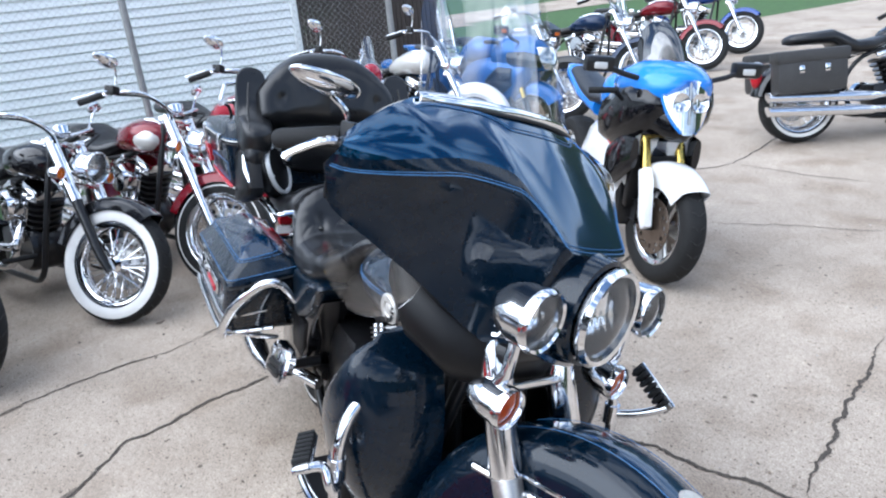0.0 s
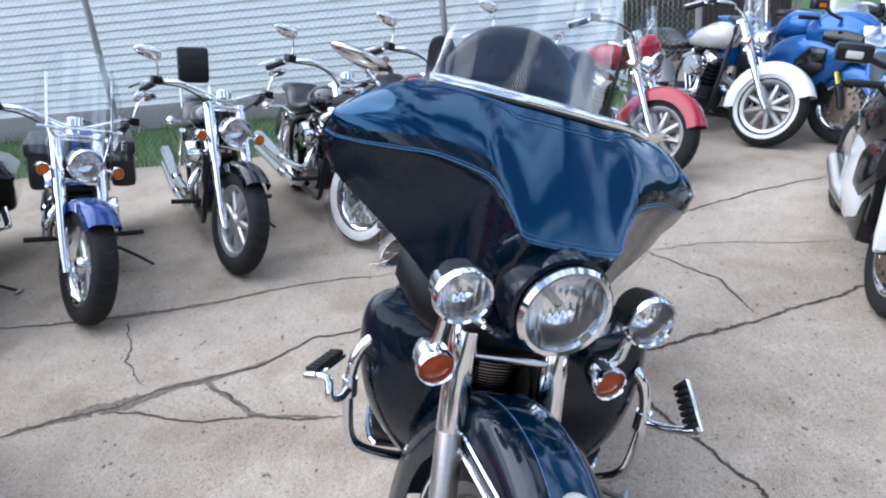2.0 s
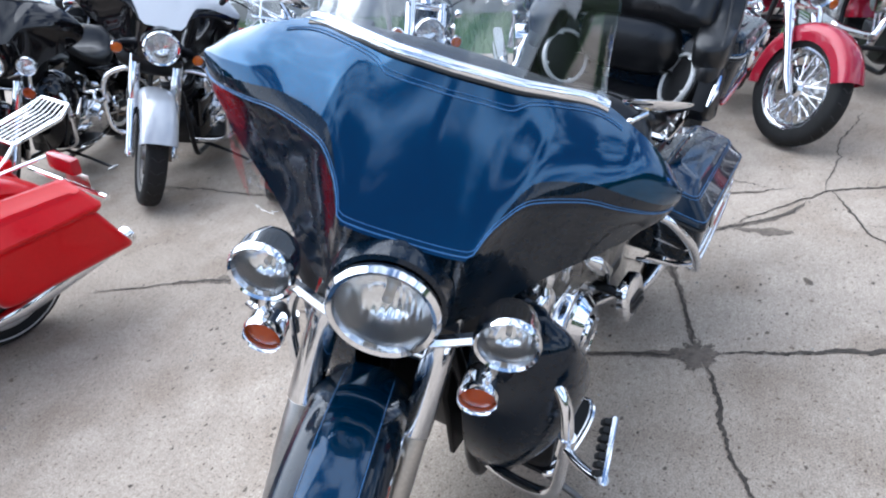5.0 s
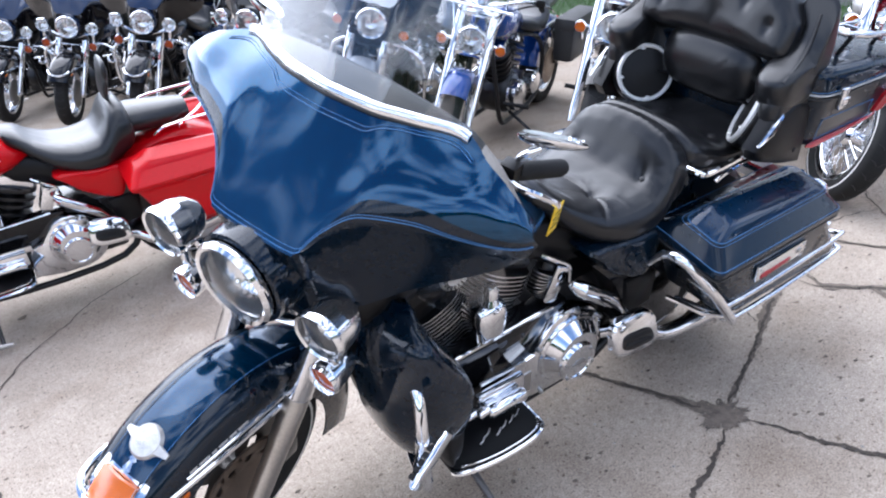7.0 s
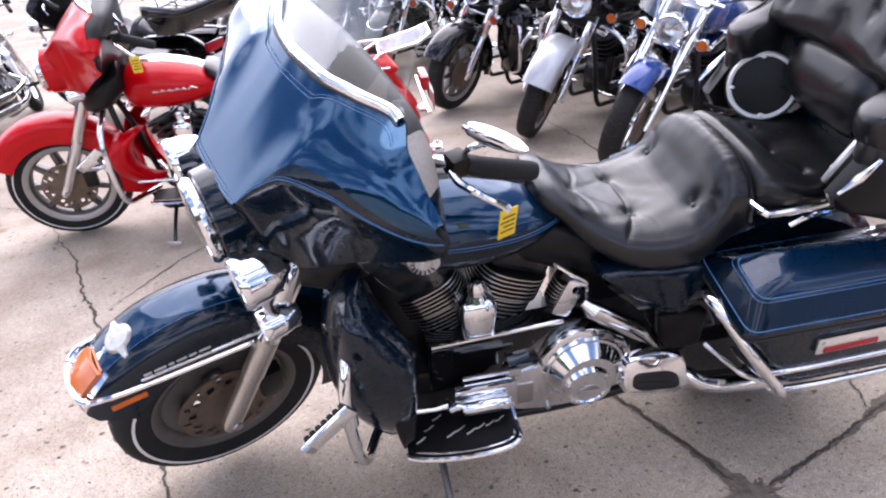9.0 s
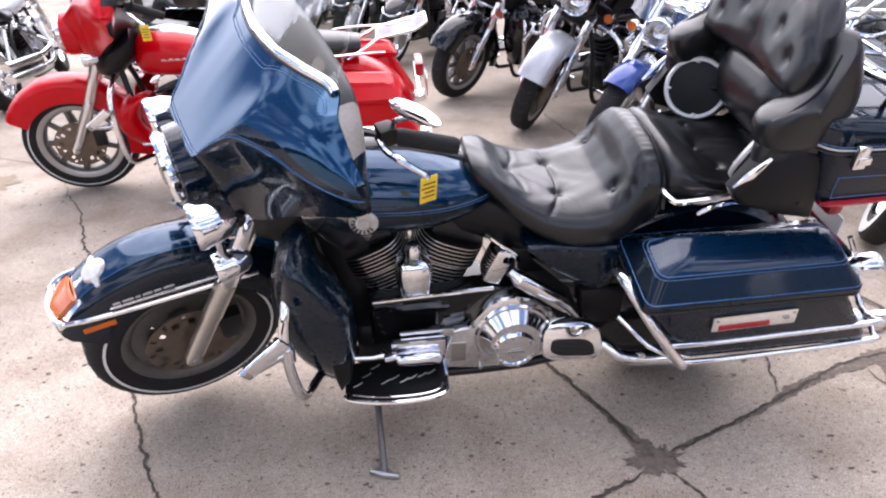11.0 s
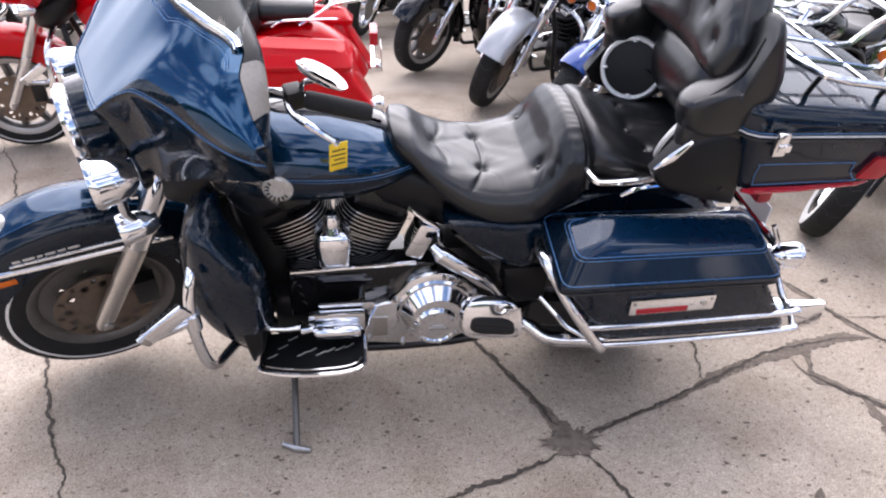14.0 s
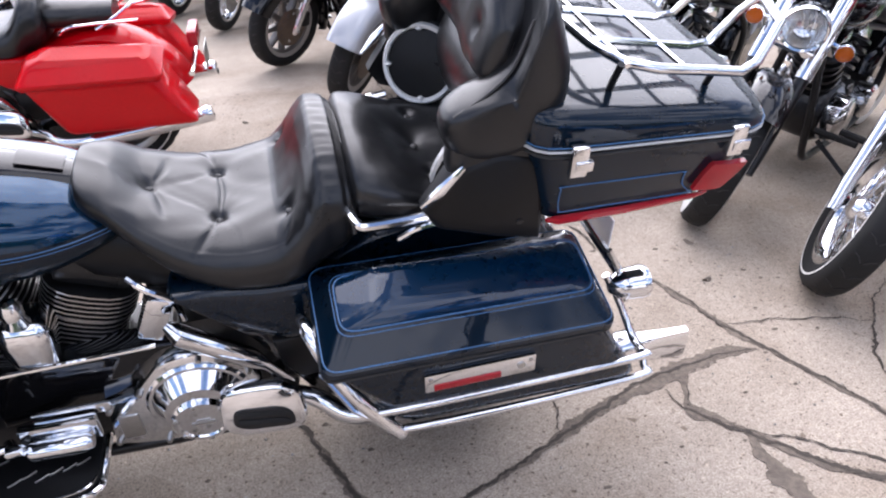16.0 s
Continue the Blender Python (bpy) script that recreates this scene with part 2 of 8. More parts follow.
def concrete():
    m = bpy.data.materials.new("weathered_concrete")
    m.use_nodes = True
    n, l = m.node_tree.nodes, m.node_tree.links
    p = n["Principled BSDF"]
    p.inputs["Roughness"].default_value = 0.88
    co = n.new("ShaderNodeTexCoord")

    def tex(scale, detail, a, b, lo, hi):
        t, r = n.new("ShaderNodeTexNoise"), n.new("ShaderNodeValToRGB")
        t.inputs["Scale"].default_value, t.inputs["Detail"].default_value = scale, detail
        r.color_ramp.elements[0].position, r.color_ramp.elements[1].position = a, b
        r.color_ramp.elements[0].color, r.color_ramp.elements[1].color = (*lo, 1), (*hi, 1)
        l.new(co.outputs["Object"], t.inputs["Vector"]), l.new(t.outputs["Fac"], r.inputs["Fac"])
        return r.outputs["Color"], t.outputs["Fac"]

    def times(a, b):
        x = n.new("ShaderNodeMix")
        x.data_type, x.blend_type = "RGBA", "MULTIPLY"
        x.inputs["Factor"].default_value = 1.0
        l.new(a, x.inputs["A"]), l.new(b, x.inputs["B"])
        return x.outputs["Result"]

    base, _ = tex(0.9, 6, 0.35, 0.65, (0.385, 0.330, 0.272), (0.505, 0.440, 0.370))
    mid, _ = tex(7, 8, 0.3, 0.7, (0.86, 0.85, 0.84), (1, 1, 1))
    grain, gfac = tex(170, 4, 0.40, 0.60, (0.70, 0.68, 0.66), (1.10, 1.09, 1.08))
    pits, pfac = tex(75, 2, 0.32, 0.37, (0.42, 0.39, 0.36), (1, 1, 1))
    chips, _ = tex(52, 2, 0.66, 0.70, (1, 1, 1), (1.22, 1.19, 1.15))
    stain, _ = tex(2.2, 6, 0.30, 0.50, (0.74, 0.70, 0.66), (1, 1, 1))
    spots, _ = tex(24, 2, 0.24, 0.31, (0.5, 0.47, 0.44), (1, 1, 1))
    stones, _ = tex(46, 5, 0.38, 0.62, (0.90, 0.89, 0.88), (1.06, 1.06, 1.05))
    sand, _ = tex(420, 2, 0.40, 0.60, (0.90, 0.89, 0.88), (1.07, 1.07, 1.06))
    c = times(times(times(times(times(times(times(times(base, mid), grain), stain), spots), pits), chips), stones), sand)
    l.new(c, p.inputs["Base Color"])
    b = n.new("ShaderNodeBump")
    b.inputs["Strength"].default_value, b.inputs["Distance"].default_value = 0.07, 0.003
    l.new(gfac, b.inputs["Height"]), l.new(b.outputs["Normal"], p.inputs["Normal"])
    return m


CONCRETE = concrete()
CRACK = mat("crack_dirt", (0.060, 0.049, 0.039), 0.95, vary=0.5, scale=30, bump=0.6, bump_scale=80)
GRIT = mat("dark_brown_grit", (0.13, 0.105, 0.082), 0.95, vary=0.6, scale=3)
PATCH = mat("crumbled_concrete", (0.150, 0.122, 0.096), 0.95, vary=0.6, scale=45, bump=0.9, bump_scale=70)
DAMP = mat("damp_concrete", (0.255, 0.200, 0.135), 0.80, vary=0.25, scale=14)
GRASS = mat("grass_soil", (0.045, 0.095, 0.024), 0.9, vary=0.5, scale=6, bump=0.8, bump_scale=60)
BLADE = mat("grass_blade", (0.075, 0.165, 0.032), 0.7, vary=0.4, scale=3)
SIDING = mat("white_siding", (0.78, 0.80, 0.80), 0.5, vary=0.06, scale=1.5)
FOUNDATION = mat("grey_foundation", (0.27, 0.265, 0.255), 0.9, vary=0.25, scale=3, bump=0.4, bump_scale=60)
GALV = mat("galvanised_steel", (0.33, 0.33, 0.32), 0.5, 0.7, vary=0.2, scale=12)
DARKWOOD = mat("dark_slats", (0.05, 0.04, 0.035), 0.8, vary=0.3, scale=4)
TREES = mat("far_tree_foliage", (0.020, 0.034, 0.014), 0.95, vary=0.6, scale=0.35, bump=1.0, bump_scale=1.5)

# ---- geometry helpers ----
class Geo:
    """Collects vertices and faces for one mesh."""

    def __init__(self):
        self.v, self.f = [], []

    def add(self, verts, faces):
        k = len(self.v)
        self.v += [tuple(p) for p in verts]
        self.f += [tuple(i + k for i in q) for q in faces]
        return self

    def grid(self, pts, close_u=False, close_v=False):
        """pts[i][j]: a sheet of quads."""
        m, n = len(pts), len(pts[0])
        faces = []
        for i in range(m if close_u else m - 1):
            for j in range(n if close_v else n - 1):
                a, b = i, (i + 1) % m
                c, d = j, (j + 1) % n
                faces.append((a * n + c, b * n + c, b * n + d, a * n + d))
        return self.add([p for row in pts for p in row], faces)

    def loft(self, rings, caps=True):
        k = len(self.v)
        self.grid(rings, close_v=True)
        if caps:
            n, m = len(rings[0]), len(rings)
            self.f.append(tuple(k + j for j in range(n)))
            self.f.append(tuple(k + (m - 1) * n + j for j in reversed(range(n))))
        return self

    def tube(self, path, r, n=10, closed=False, smooth=0):
        """A round bar along a path; r may vary from point to point."""
        path = [Vector(p) for p in path]
        rs = list(r) if isinstance(r, (list, tuple)) else [r] * len(path)
        if smooth:
            path, rs = curve(path, rs, smooth)
        rings, up = [], None
        for i, p in enumerate(path):
            a = path[(i - 1) % len(path)] if (closed or i) else p
            b = path[(i + 1) % len(path)] if (closed or i < len(path) - 1) else p
            d = (b - a).normalized()
            if up is None:
                up = d.orthogonal().normalized()
            up = (up - d * up.dot(d)).normalized()
            side = d.cross(up)
            rings.append([p + rs[i] * (math.cos(t) * up + math.sin(t) * side) for t in (2 * math.pi * k / n for k in range(n))])
        if closed:
            return self.grid(rings, close_u=True, close_v=True)
        return self.loft(rings)

    def lathe(self, profile, at, axis=(0, 1, 0), n=32, sweep=360.0, start=0.0):
        """profile: (radius, height along the axis) pairs, turned about the axis through at."""
        at, d = Vector(at), Vector(axis).normalized()
        ref = Vector((1, 0, 0)) if abs(d.x) < 0.8 else Vector((0, 0, 1))
        u = (ref - d * ref.dot(d)).normalized()
        w = d.cross(u)
        full = sweep >= 359.9
        steps = n if full else n + 1
        rings = []
        for k in range(steps):
            t = radians(start + sweep * k / n)
            rings.append([at + r * (math.cos(t) * u + math.sin(t) * w) + h * d for r, h in profile])
        return self.grid(rings, close_u=full)

    def box(self, lo, hi, bevel=0.0, m=None):
        """A box from corner lo to corner hi, its edges cut off by bevel."""
        (x0, y0, z0), (x1, y1, z1) = lo, hi
        b = min(bevel, 0.49 * abs(x1 - x0), 0.49 * abs(y1 - y0), 0.49 * abs(z1 - z0))
        bm = bmesh.new()
        bmesh.ops.create_cube(bm, size=1.0)
        for q in bm.verts:
            q.co = Vector(((x0 + x1) / 2 + q.co.x * (x1 - x0), (y0 + y1) / 2 + q.co.y * (y1 - y0), (z0 + z1) / 2 + q.co.z * (z1 - z0)))
        if b > 0:
            bmesh.ops.bevel(bm, geom=bm.edges[:], offset=b, segments=2, profile=0.6, affect="EDGES")
        bm.verts.index_update()
        vs = [m @ q.co if m else q.co.copy() for q in bm.verts]
        self.add(vs, [[q.index for q in face.verts] for face in bm.faces])
        bm.free()
        return self

    def ball(self, at, radii, n=16, m=12, turn=None):
        rings = []
        for i in range(m + 1):
            t = math.pi * i / m
            ring = []
            for k in range(n):
                a = 2 * math.pi * k / n
                q = Vector((radii[0] * math.sin(t) * math.cos(a), radii[1] * math.sin(t) * math.sin(a), radii[2] * math.cos(t)))
                ring.append((turn @ q if turn else q) + Vector(at))
            rings.append(ring)
        return self.grid(rings, close_v=True)

    def sheet(self, pts, thick):
        """A sheet with thickness: the grid, its offset copy and the rim between them."""
        a = np.array([[tuple(p) for p in row] for row in pts], float)
        du, dv = np.gradient(a, axis=0), np.gradient(a, axis=1)
        nn = np.cross(du, dv)
        nn /= np.maximum(np.linalg.norm(nn, axis=-1, keepdims=True), 1e-9)
        b = a + thick * nn
        self.grid(a.tolist()), self.grid(b[:, ::-1].tolist())
        for e, g in ((a[0], b[0]), (b[-1], a[-1]), (b[:, 0], a[:, 0]), (a[:, -1], b[:, -1])):
            self.grid([e.tolist(), g.tolist()])
        return self

    def move(self, m):
        self.v = [tuple(m @ Vector(p)) for p in self.v]
        return self


def curve(path, rs, k):
    """A Catmull-Rom curve through the points, k steps a span."""
    out, ro = [], []
    for i in range(len(path) - 1):
        p0, p1, p2, p3 = path[max(i - 1, 0)], path[i], path[i + 1], path[min(i + 2, len(path) - 1)]
        for j in range(k):
            t = j / k
            out.append(0.5 * (2 * p1 + (p2 - p0) * t + (2 * p0 - 5 * p1 + 4 * p2 - p3) * t * t + (3 * p1 - p0 - 3 * p2 + p3) * t ** 3))
            ro.append(rs[i] + (rs[i + 1] - rs[i]) * t)
    return out + [path[-1]], ro + [rs[-1]]


def loop(pts, k=5):
    """A smooth closed curve through the points."""
    p, n, out = [Vector(q) for q in pts], len(pts), []
    for i in range(n):
        p0, p1, p2, p3 = p[i - 1], p[i], p[(i + 1) % n], p[(i + 2) % n]
        for j in range(k):
            t = j / k
            out.append(0.5 * (2 * p1 + (p2 - p0) * t + (2 * p0 - 5 * p1 + 4 * p2 - p3) * t * t + (3 * p1 - p0 - 3 * p2 + p3) * t ** 3))
    return out


def pillow(outline, y0, y1, soft=0.03, k=4):
    """A padded slab: an outline of (x, z) pairs, smoothed, from y0 to y1 with rounded rims."""
    pts = loop([(x, 0, z) for x, z in outline], k)
    c = sum(pts, Vector()) / len(pts)
    rings = []
    for q, ins in ((0.0, 1.0), (0.05, 0.55), (0.16, 0.22), (0.34, 0.04), (0.5, 0.0), (0.66, 0.04), (0.84, 0.22), (0.95, 0.55), (1.0, 1.0), (1.01, 2.2)):
        rings.append([p + (c - p).normalized() * min(soft * ins, 0.9 * (c - p).length) + Vector((0, lerp(y0, y1, q), 0)) for p in pts])
    return Geo().loft(rings)


def slab(outline, y0, y1, edge=0.008):
    """A plate with a bevelled outer face: an outline of (x, z) pairs between two y values."""
    c = sum((Vector((x, 0, z)) for x, z in outline), Vector()) / len(outline)
    e = min(edge, 0.4 * abs(y1 - y0)) * (1 if y1 > y0 else -1)
    rings = []
    for y, ins in ((y0, 0), (y1 - e, 0), (y1 - 0.3 * e, 0.4 * edge), (y1, edge)):
        rings.append([Vector((x, y, z)) + (c - Vector((x, 0, z))).normalized() * ins for x, z in outline])
    return Geo().loft(rings)


def oval(x, y, z, w, h, n=20, p=2.4):
    """A ring round the x axis: a rounded oval, w wide and h high."""
    ring = []
    for k in range(n):
        a = 2 * math.pi * k / n
        c, s = math.cos(a), math.sin(a)
        ring.append(Vector((x, y + w / 2 * math.copysign(abs(c) ** (2 / p), c), z + h / 2 * math.copysign(abs(s) ** (2 / p), s))))
    return ring


def hull(sections, n=24, p=2.3):
    """A body lofted through oval sections (x, y, z, width, height)."""
    return Geo().loft([oval(x, y, z, w, h, n, p) for x, y, z, w, h in sections])


def smooth01(t):
    t = min(1.0, max(0.0, t))
    return t * t * (3 - 2 * t)


def lerp(a, b, t):
    return a + (b - a) * t


def interp(t, xs, ys):
    """A smooth curve through a few control values, without overshoot."""
    n = len(xs)
    if t <= xs[0]:
        return ys[0]
    if t >= xs[-1]:
        return ys[-1]
    d = [(ys[i + 1] - ys[i]) / (xs[i + 1] - xs[i]) for i in range(n - 1)]
    m = [d[0]] + [0.0 if d[i - 1] * d[i] <= 0 else 2 * d[i - 1] * d[i] / (d[i - 1] + d[i]) for i in range(1, n - 1)] + [d[-1]]
    for i in range(n - 1):
        if t <= xs[i + 1]:
            h = xs[i + 1] - xs[i]
            u = (t - xs[i]) / h
            return (ys[i] * (1 + 2 * u) * (1 - u) ** 2 + m[i] * h * u * (1 - u) ** 2 + ys[i + 1] * u * u * (3 - 2 * u) + m[i + 1] * h * u * u * (u - 1))


def part(name, geo, material, parent, label="", m=None, sharp=38):
    """Links a Geo as one mesh object under a thing or a part."""
    if m is not None:
        geo.move(m)
    me = bpy.data.meshes.new(name)
    me.from_pydata(geo.v, [], geo.f)
    me.materials.append(material)
    me.shade_smooth()
    me.set_sharp_from_angle(angle=radians(sharp))
    ob = new(name, me)
    if parent is not None:
        ob.parent = parent
    if label:
        ob["label"] = label
    return ob


def thing(name, label, category, m=None, group=""):
    ob = new(name)
    ob.empty_display_size = 0.2
    if m is not None:
        ob.matrix_world = m
    return tagged(ob, label, category, group)


def setting(name, geo, material, label, category, m=None, sharp=38):
    ob = part(name, geo, material, None, m=m, sharp=sharp)
    return tagged(ob, label, category, kind="structure")


def lin(a, b, n):
    return [a + (b - a) * k / (n - 1) for k in range(n)]

# ---- motorcycle components ----
def make_wheel(root, name, c, R, W, style, m=None, wall="", disc=True, n=48):
    """A wheel about the y axis: cast, slotted or wire-spoked, with tyre, stripe or whitewall, and brake disc."""
    c = Vector(c)
    rr = R * {"wire": 0.70, "cast": 0.71}.get(style, 0.66)
    g = Geo()
    g.lathe([(rr * 0.9, -W * 0.30), (rr, -W * 0.40), (rr * 1.04, -W * 0.40), (rr * 0.97, -W * 0.28), (rr * 0.88, -W * 0.12), (rr * 0.88, W * 0.12), (rr * 0.97, W * 0.28),
             (rr * 1.04, W * 0.40), (rr, W * 0.40), (rr * 0.9, W * 0.30), (rr * 0.84, W * 0.1), (rr * 0.84, -W * 0.1), (rr * 0.9, -W * 0.30)], c, n=n)
    g.lathe([(0, -W * 0.46), (0.035, -W * 0.46), (0.05, -W * 0.3), (0.045, 0), (0.05, W * 0.3), (0.035, W * 0.46), (0, W * 0.46)], c, n=20)
    casts = []
    if style in ("cast", "multi", "bright"):
        arms = 20 if style == "multi" else 9
        for k in range(arms):
            t = 2 * math.pi * k / arms
            d = Vector((math.cos(t), 0, math.sin(t)))
            q = Vector((-math.sin(t), 0, math.cos(t)))
            rings = []
            for s in (0.15, 0.4, 0.7, 0.92):
                w, h = lerp(0.026, 0.016, s) * (1 if arms == 9 else 0.42), lerp(W * 0.30, W * 0.2, s)
                rings.append([c + d * rr * s + q * w * a + Vector((0, h * b, 0)) for a, b in ((1, 0.6), (0.5, 1), (-0.5, 1), (-1, 0.6), (-1, -0.6), (-0.5, -1), (0.5, -1), (1, -0.6))])
            casts.append(rings)
    elif style == "slot":
        for side in (-1, 1):
            rows = []
            for k in range(n):
                t = 2 * math.pi * k / n
                rows.append([c + Vector((r * math.cos(t), side * h, r * math.sin(t))) for r, h in ((0.04, W * 0.26), (rr * 0.35, W * 0.24), (rr * 0.62, W * 0.18), (rr * 0.90, W * 0.2))])
            k0 = len(g.v)
            g.add([p for row in rows for p in row], [])
            for k in range(n):
                for j in range(3):
                    if j == 1 and (k % (n // 6)) in (1, 2, 3, 4):
                        continue
                    a, b = k0 + k * 4 + j, k0 + ((k + 1) % n) * 4 + j
                    g.f.append((a, b, b + 1, a + 1) if side < 0 else (a, a + 1, b + 1, b))
    wheel = part(name, g, {"cast": RIMGREY, "bright": ALLOY, "slot": RIMGREY, "wire": CHROME, "multi": STEEL}.get(style, CHROME), root, "chrome spoked wheel" if style == "wire" else "silver cast wheel" if style == "bright" else "grey cast wheel", m)
    if style == "cast":
        for q in (-1, 1):
            part("rim_lip", Geo().lathe([(rr * 0.90, q * W * 0.34), (rr * 0.98, q * W * 0.41), (rr * 1.035, q * W * 0.425), (rr * 1.05, q * W * 0.40)], c, n=n), ALLOY, wheel, "bright machined rim edge", m)
    for rings in casts:
        part("wheel_spoke", Geo().loft(rings), RIMGREY if style == "cast" else ALLOY if style == "bright" else STEEL, wheel, m=m)
    if style == "wire":
        g = Geo()
        for k in range(40):
            t, s = 2 * math.pi * k / 40, 1 if k % 2 else -1
            t2 = t + (0.32 if (k // 2) % 2 else -0.32)
            g.tube([c + Vector((0.045 * math.cos(t2), s * W * 0.28, 0.045 * math.sin(t2))), c + Vector((rr * 0.86 * math.cos(t), s * W * 0.04, rr * 0.86 * math.sin(t)))], 0.0024, 5)
        part("spokes", g, CHROME, wheel, m=m)["kind"] = "stuff"
    if style == "star":
        for k in range(5):
            t = 2 * math.pi * k / 5
            g = Geo()
            for e in (-0.16, 0.16):
                d = Vector((math.cos(t + e), 0, math.sin(t + e)))
                g.tube([c + d * 0.03, c + Vector((math.cos(t + e * 0.8), 0, math.sin(t + e * 0.8))) * rr * 0.9], [0.02, 0.013], 8)
            part("wheel_spoke", g, STEEL, wheel, m=m)
    g = Geo()
    prof = [(rr * 0.98, -W * 0.36), (lerp(rr, R, 0.25), -W * 0.47), (lerp(rr, R, 0.55), -W * 0.5), (lerp(rr, R, 0.8), -W * 0.45), (lerp(rr, R, 0.93), -W * 0.33), (R * 0.99, -W * 0.17), (R, 0)]
    g.lathe(prof + [(r, -h) for r, h in reversed(prof[:-1])], c, n=n)
    tyre = part("tyre", g, RUBBER, wheel, m=m)
    g = Geo()
    for k in range(26):
        t = 2 * math.pi * k / 26
        for s in (-1, 1):
            pts = [c + Vector((math.cos(t + a) * r, s * h, math.sin(t + a) * r)) for a, r, h in ((0, R + 0.0008, W * 0.04), (0.05, R * 0.994, W * 0.17), (0.07, lerp(rr, R, 0.95), W * 0.32))]
            g.tube(pts, 0.0022, 4)
    part("tread", g, INK, tyre, m=m)["kind"] = "stuff"
    if wall:
        g = Geo()
        a, b = {"wide": (0.12, 0.72), "thin": (0.50, 0.58), "mid": (0.2, 0.5)}[wall]
        for s in (-1, 1):
            pr = [(lerp(rr, R, q), s * (interp(q, [0, 0.25, 0.55, 0.8], [W * 0.36, W * 0.47, W * 0.5, W * 0.45]) + 0.0025)) for q in lin(a, b, 5)]
            g.lathe(pr, c, n=n)
        part("whitewall" if wall != "thin" else "white_stripe", g, WHITEWALL, tyre, m=m)
    if disc:
        for s in ((1, -1) if disc == 2 else (1,)):
            g = Geo()
            nn, radii = 60, (0.075, 0.095, 0.118, 0.138, 0.146)
            for y in (s * W * 0.52, s * (W * 0.52 + 0.006)):
                k0 = len(g.v)
                for k in range(nn):
                    t = 2 * math.pi * k / nn
                    g.v += [tuple(c + Vector((r * math.cos(t + j * 0.05), y, r * math.sin(t + j * 0.05)))) for j, r in enumerate(radii)]
                for k in range(nn):
                    for j in range(4):
                        if (j == 1 and k % 5 < 2) or (j == 2 and k % 5 in (3,)):
                            continue
                        a, b = k0 + k * 5 + j, k0 + ((k + 1) % nn) * 5 + j
                        g.f.append((a, b, b + 1, a + 1))
            g.lathe([(0.146, s * W * 0.52), (0.146, s * (W * 0.52 + 0.006))], c, n=nn)
            g.lathe([(0.04, s * W * 0.40), (0.078, s * W * 0.53), (0.078, s * (W * 0.53 + 0.005)), (0.035, s * (W * 0.53 + 0.008)), (0, s * (W * 0.53 + 0.008))], c, n=24)
            part("brake_disc", g, STEEL if style in ("bright", "wire") else ROTOR, wheel, "drilled steel brake disc", m=m)
            g = Geo().box(c + Vector((-0.165, s * W * 0.46, -0.01)), c + Vector((-0.095, s * W * 0.46 + s * 0.05, 0.10)), 0.012)
            part("brake_caliper", g, BLACKMETAL, root, m=m)
    return wheel


def fender(root, name, c, R, half, a0, a1, mt, label="", m=None, drop=0.07, flare=0.0, n=30):
    """A fender over a wheel at c, from angle a0 to a1 (degrees from straight ahead), rounded across and skirted."""
    c = Vector(c)
    rows = []
    for k in range(n + 1):
        t = radians(lerp(a0, a1, k / n))
        d = Vector((math.cos(t), 0, math.sin(t)))
        row = []
        for j in range(15):
            u = -1 + 2 * j / 14
            au = abs(u)
            y = half * math.copysign(min(1.0, au * 1.45) ** 0.9 if au < 0.69 else 1.0, u)
            down = 0.30 * half * min(1, au / 0.69) ** 2.5 + (0 if au < 0.69 else drop * (au - 0.69) / 0.31)
            k_ = k / n
            row.append(c + d * (R - down + flare * max(0, 0.12 - k_)) + Vector((0, y, 0)))
        rows.append(row)
    return part(name, Geo().sheet(rows, -0.004), mt, root, label, m)


def lamp(root, name, at, R, depth, m=None, body=CHROME, front=None, axis=(1, 0, -0.06), dome=0.25, label=""):
    """A round lamp: shell, trim ring, reflector bowl and front glass."""
    at, d = Vector(at), Vector(axis).normalized()
    g = Geo().lathe([(0, -depth), (R * 0.45, -depth * 0.96), (R * 0.8, -depth * 0.7), (R * 0.98, -depth * 0.3), (R * 1.0, 0), (R * 1.04, 0.006), (R * 1.05, 0.016), (R * 0.98, 0.026), (R * 0.90, 0.022), (R * 0.88, 0.008)], at, d, 36)
    shell = part(name, g, body, root, label, m)
    if front is None:
        g = Geo().lathe([(R * 0.88, 0.008), (R * 0.7, -R * 0.25), (R * 0.4, -R * 0.45), (R * 0.12, -R * 0.55), (0, -R * 0.55)], at, d, 36)
        part("reflector", g, REFLECTOR, shell, m=m)
        g = Geo().lathe([(R * 0.10, -R * 0.55), (R * 0.10, -R * 0.2), (0, -R * 0.15)], at, d, 14)
        part("bulb", g, STEEL, shell, m=m)
        g = Geo().lathe([(R * 0.89, 0.010), (R * 0.6, 0.010 + R * dome * 0.55), (R * 0.3, 0.010 + R * dome * 0.9), (0, 0.010 + R * dome)], at, d, 36)
        part("lens", g, LAMPGLASS, shell, "clear lamp glass", m).visible_shadow = False
    else:
        g = Geo().lathe([(R * 0.89, 0.008), (R * 0.75, 0.012), (R * 0.4, 0.012 + R * 0.12), (0, 0.012 + R * 0.16)], at, d, 28)
        part("lens", g, front, shell, "red lens" if front is REDLENS else "amber lens", m)
    return shell


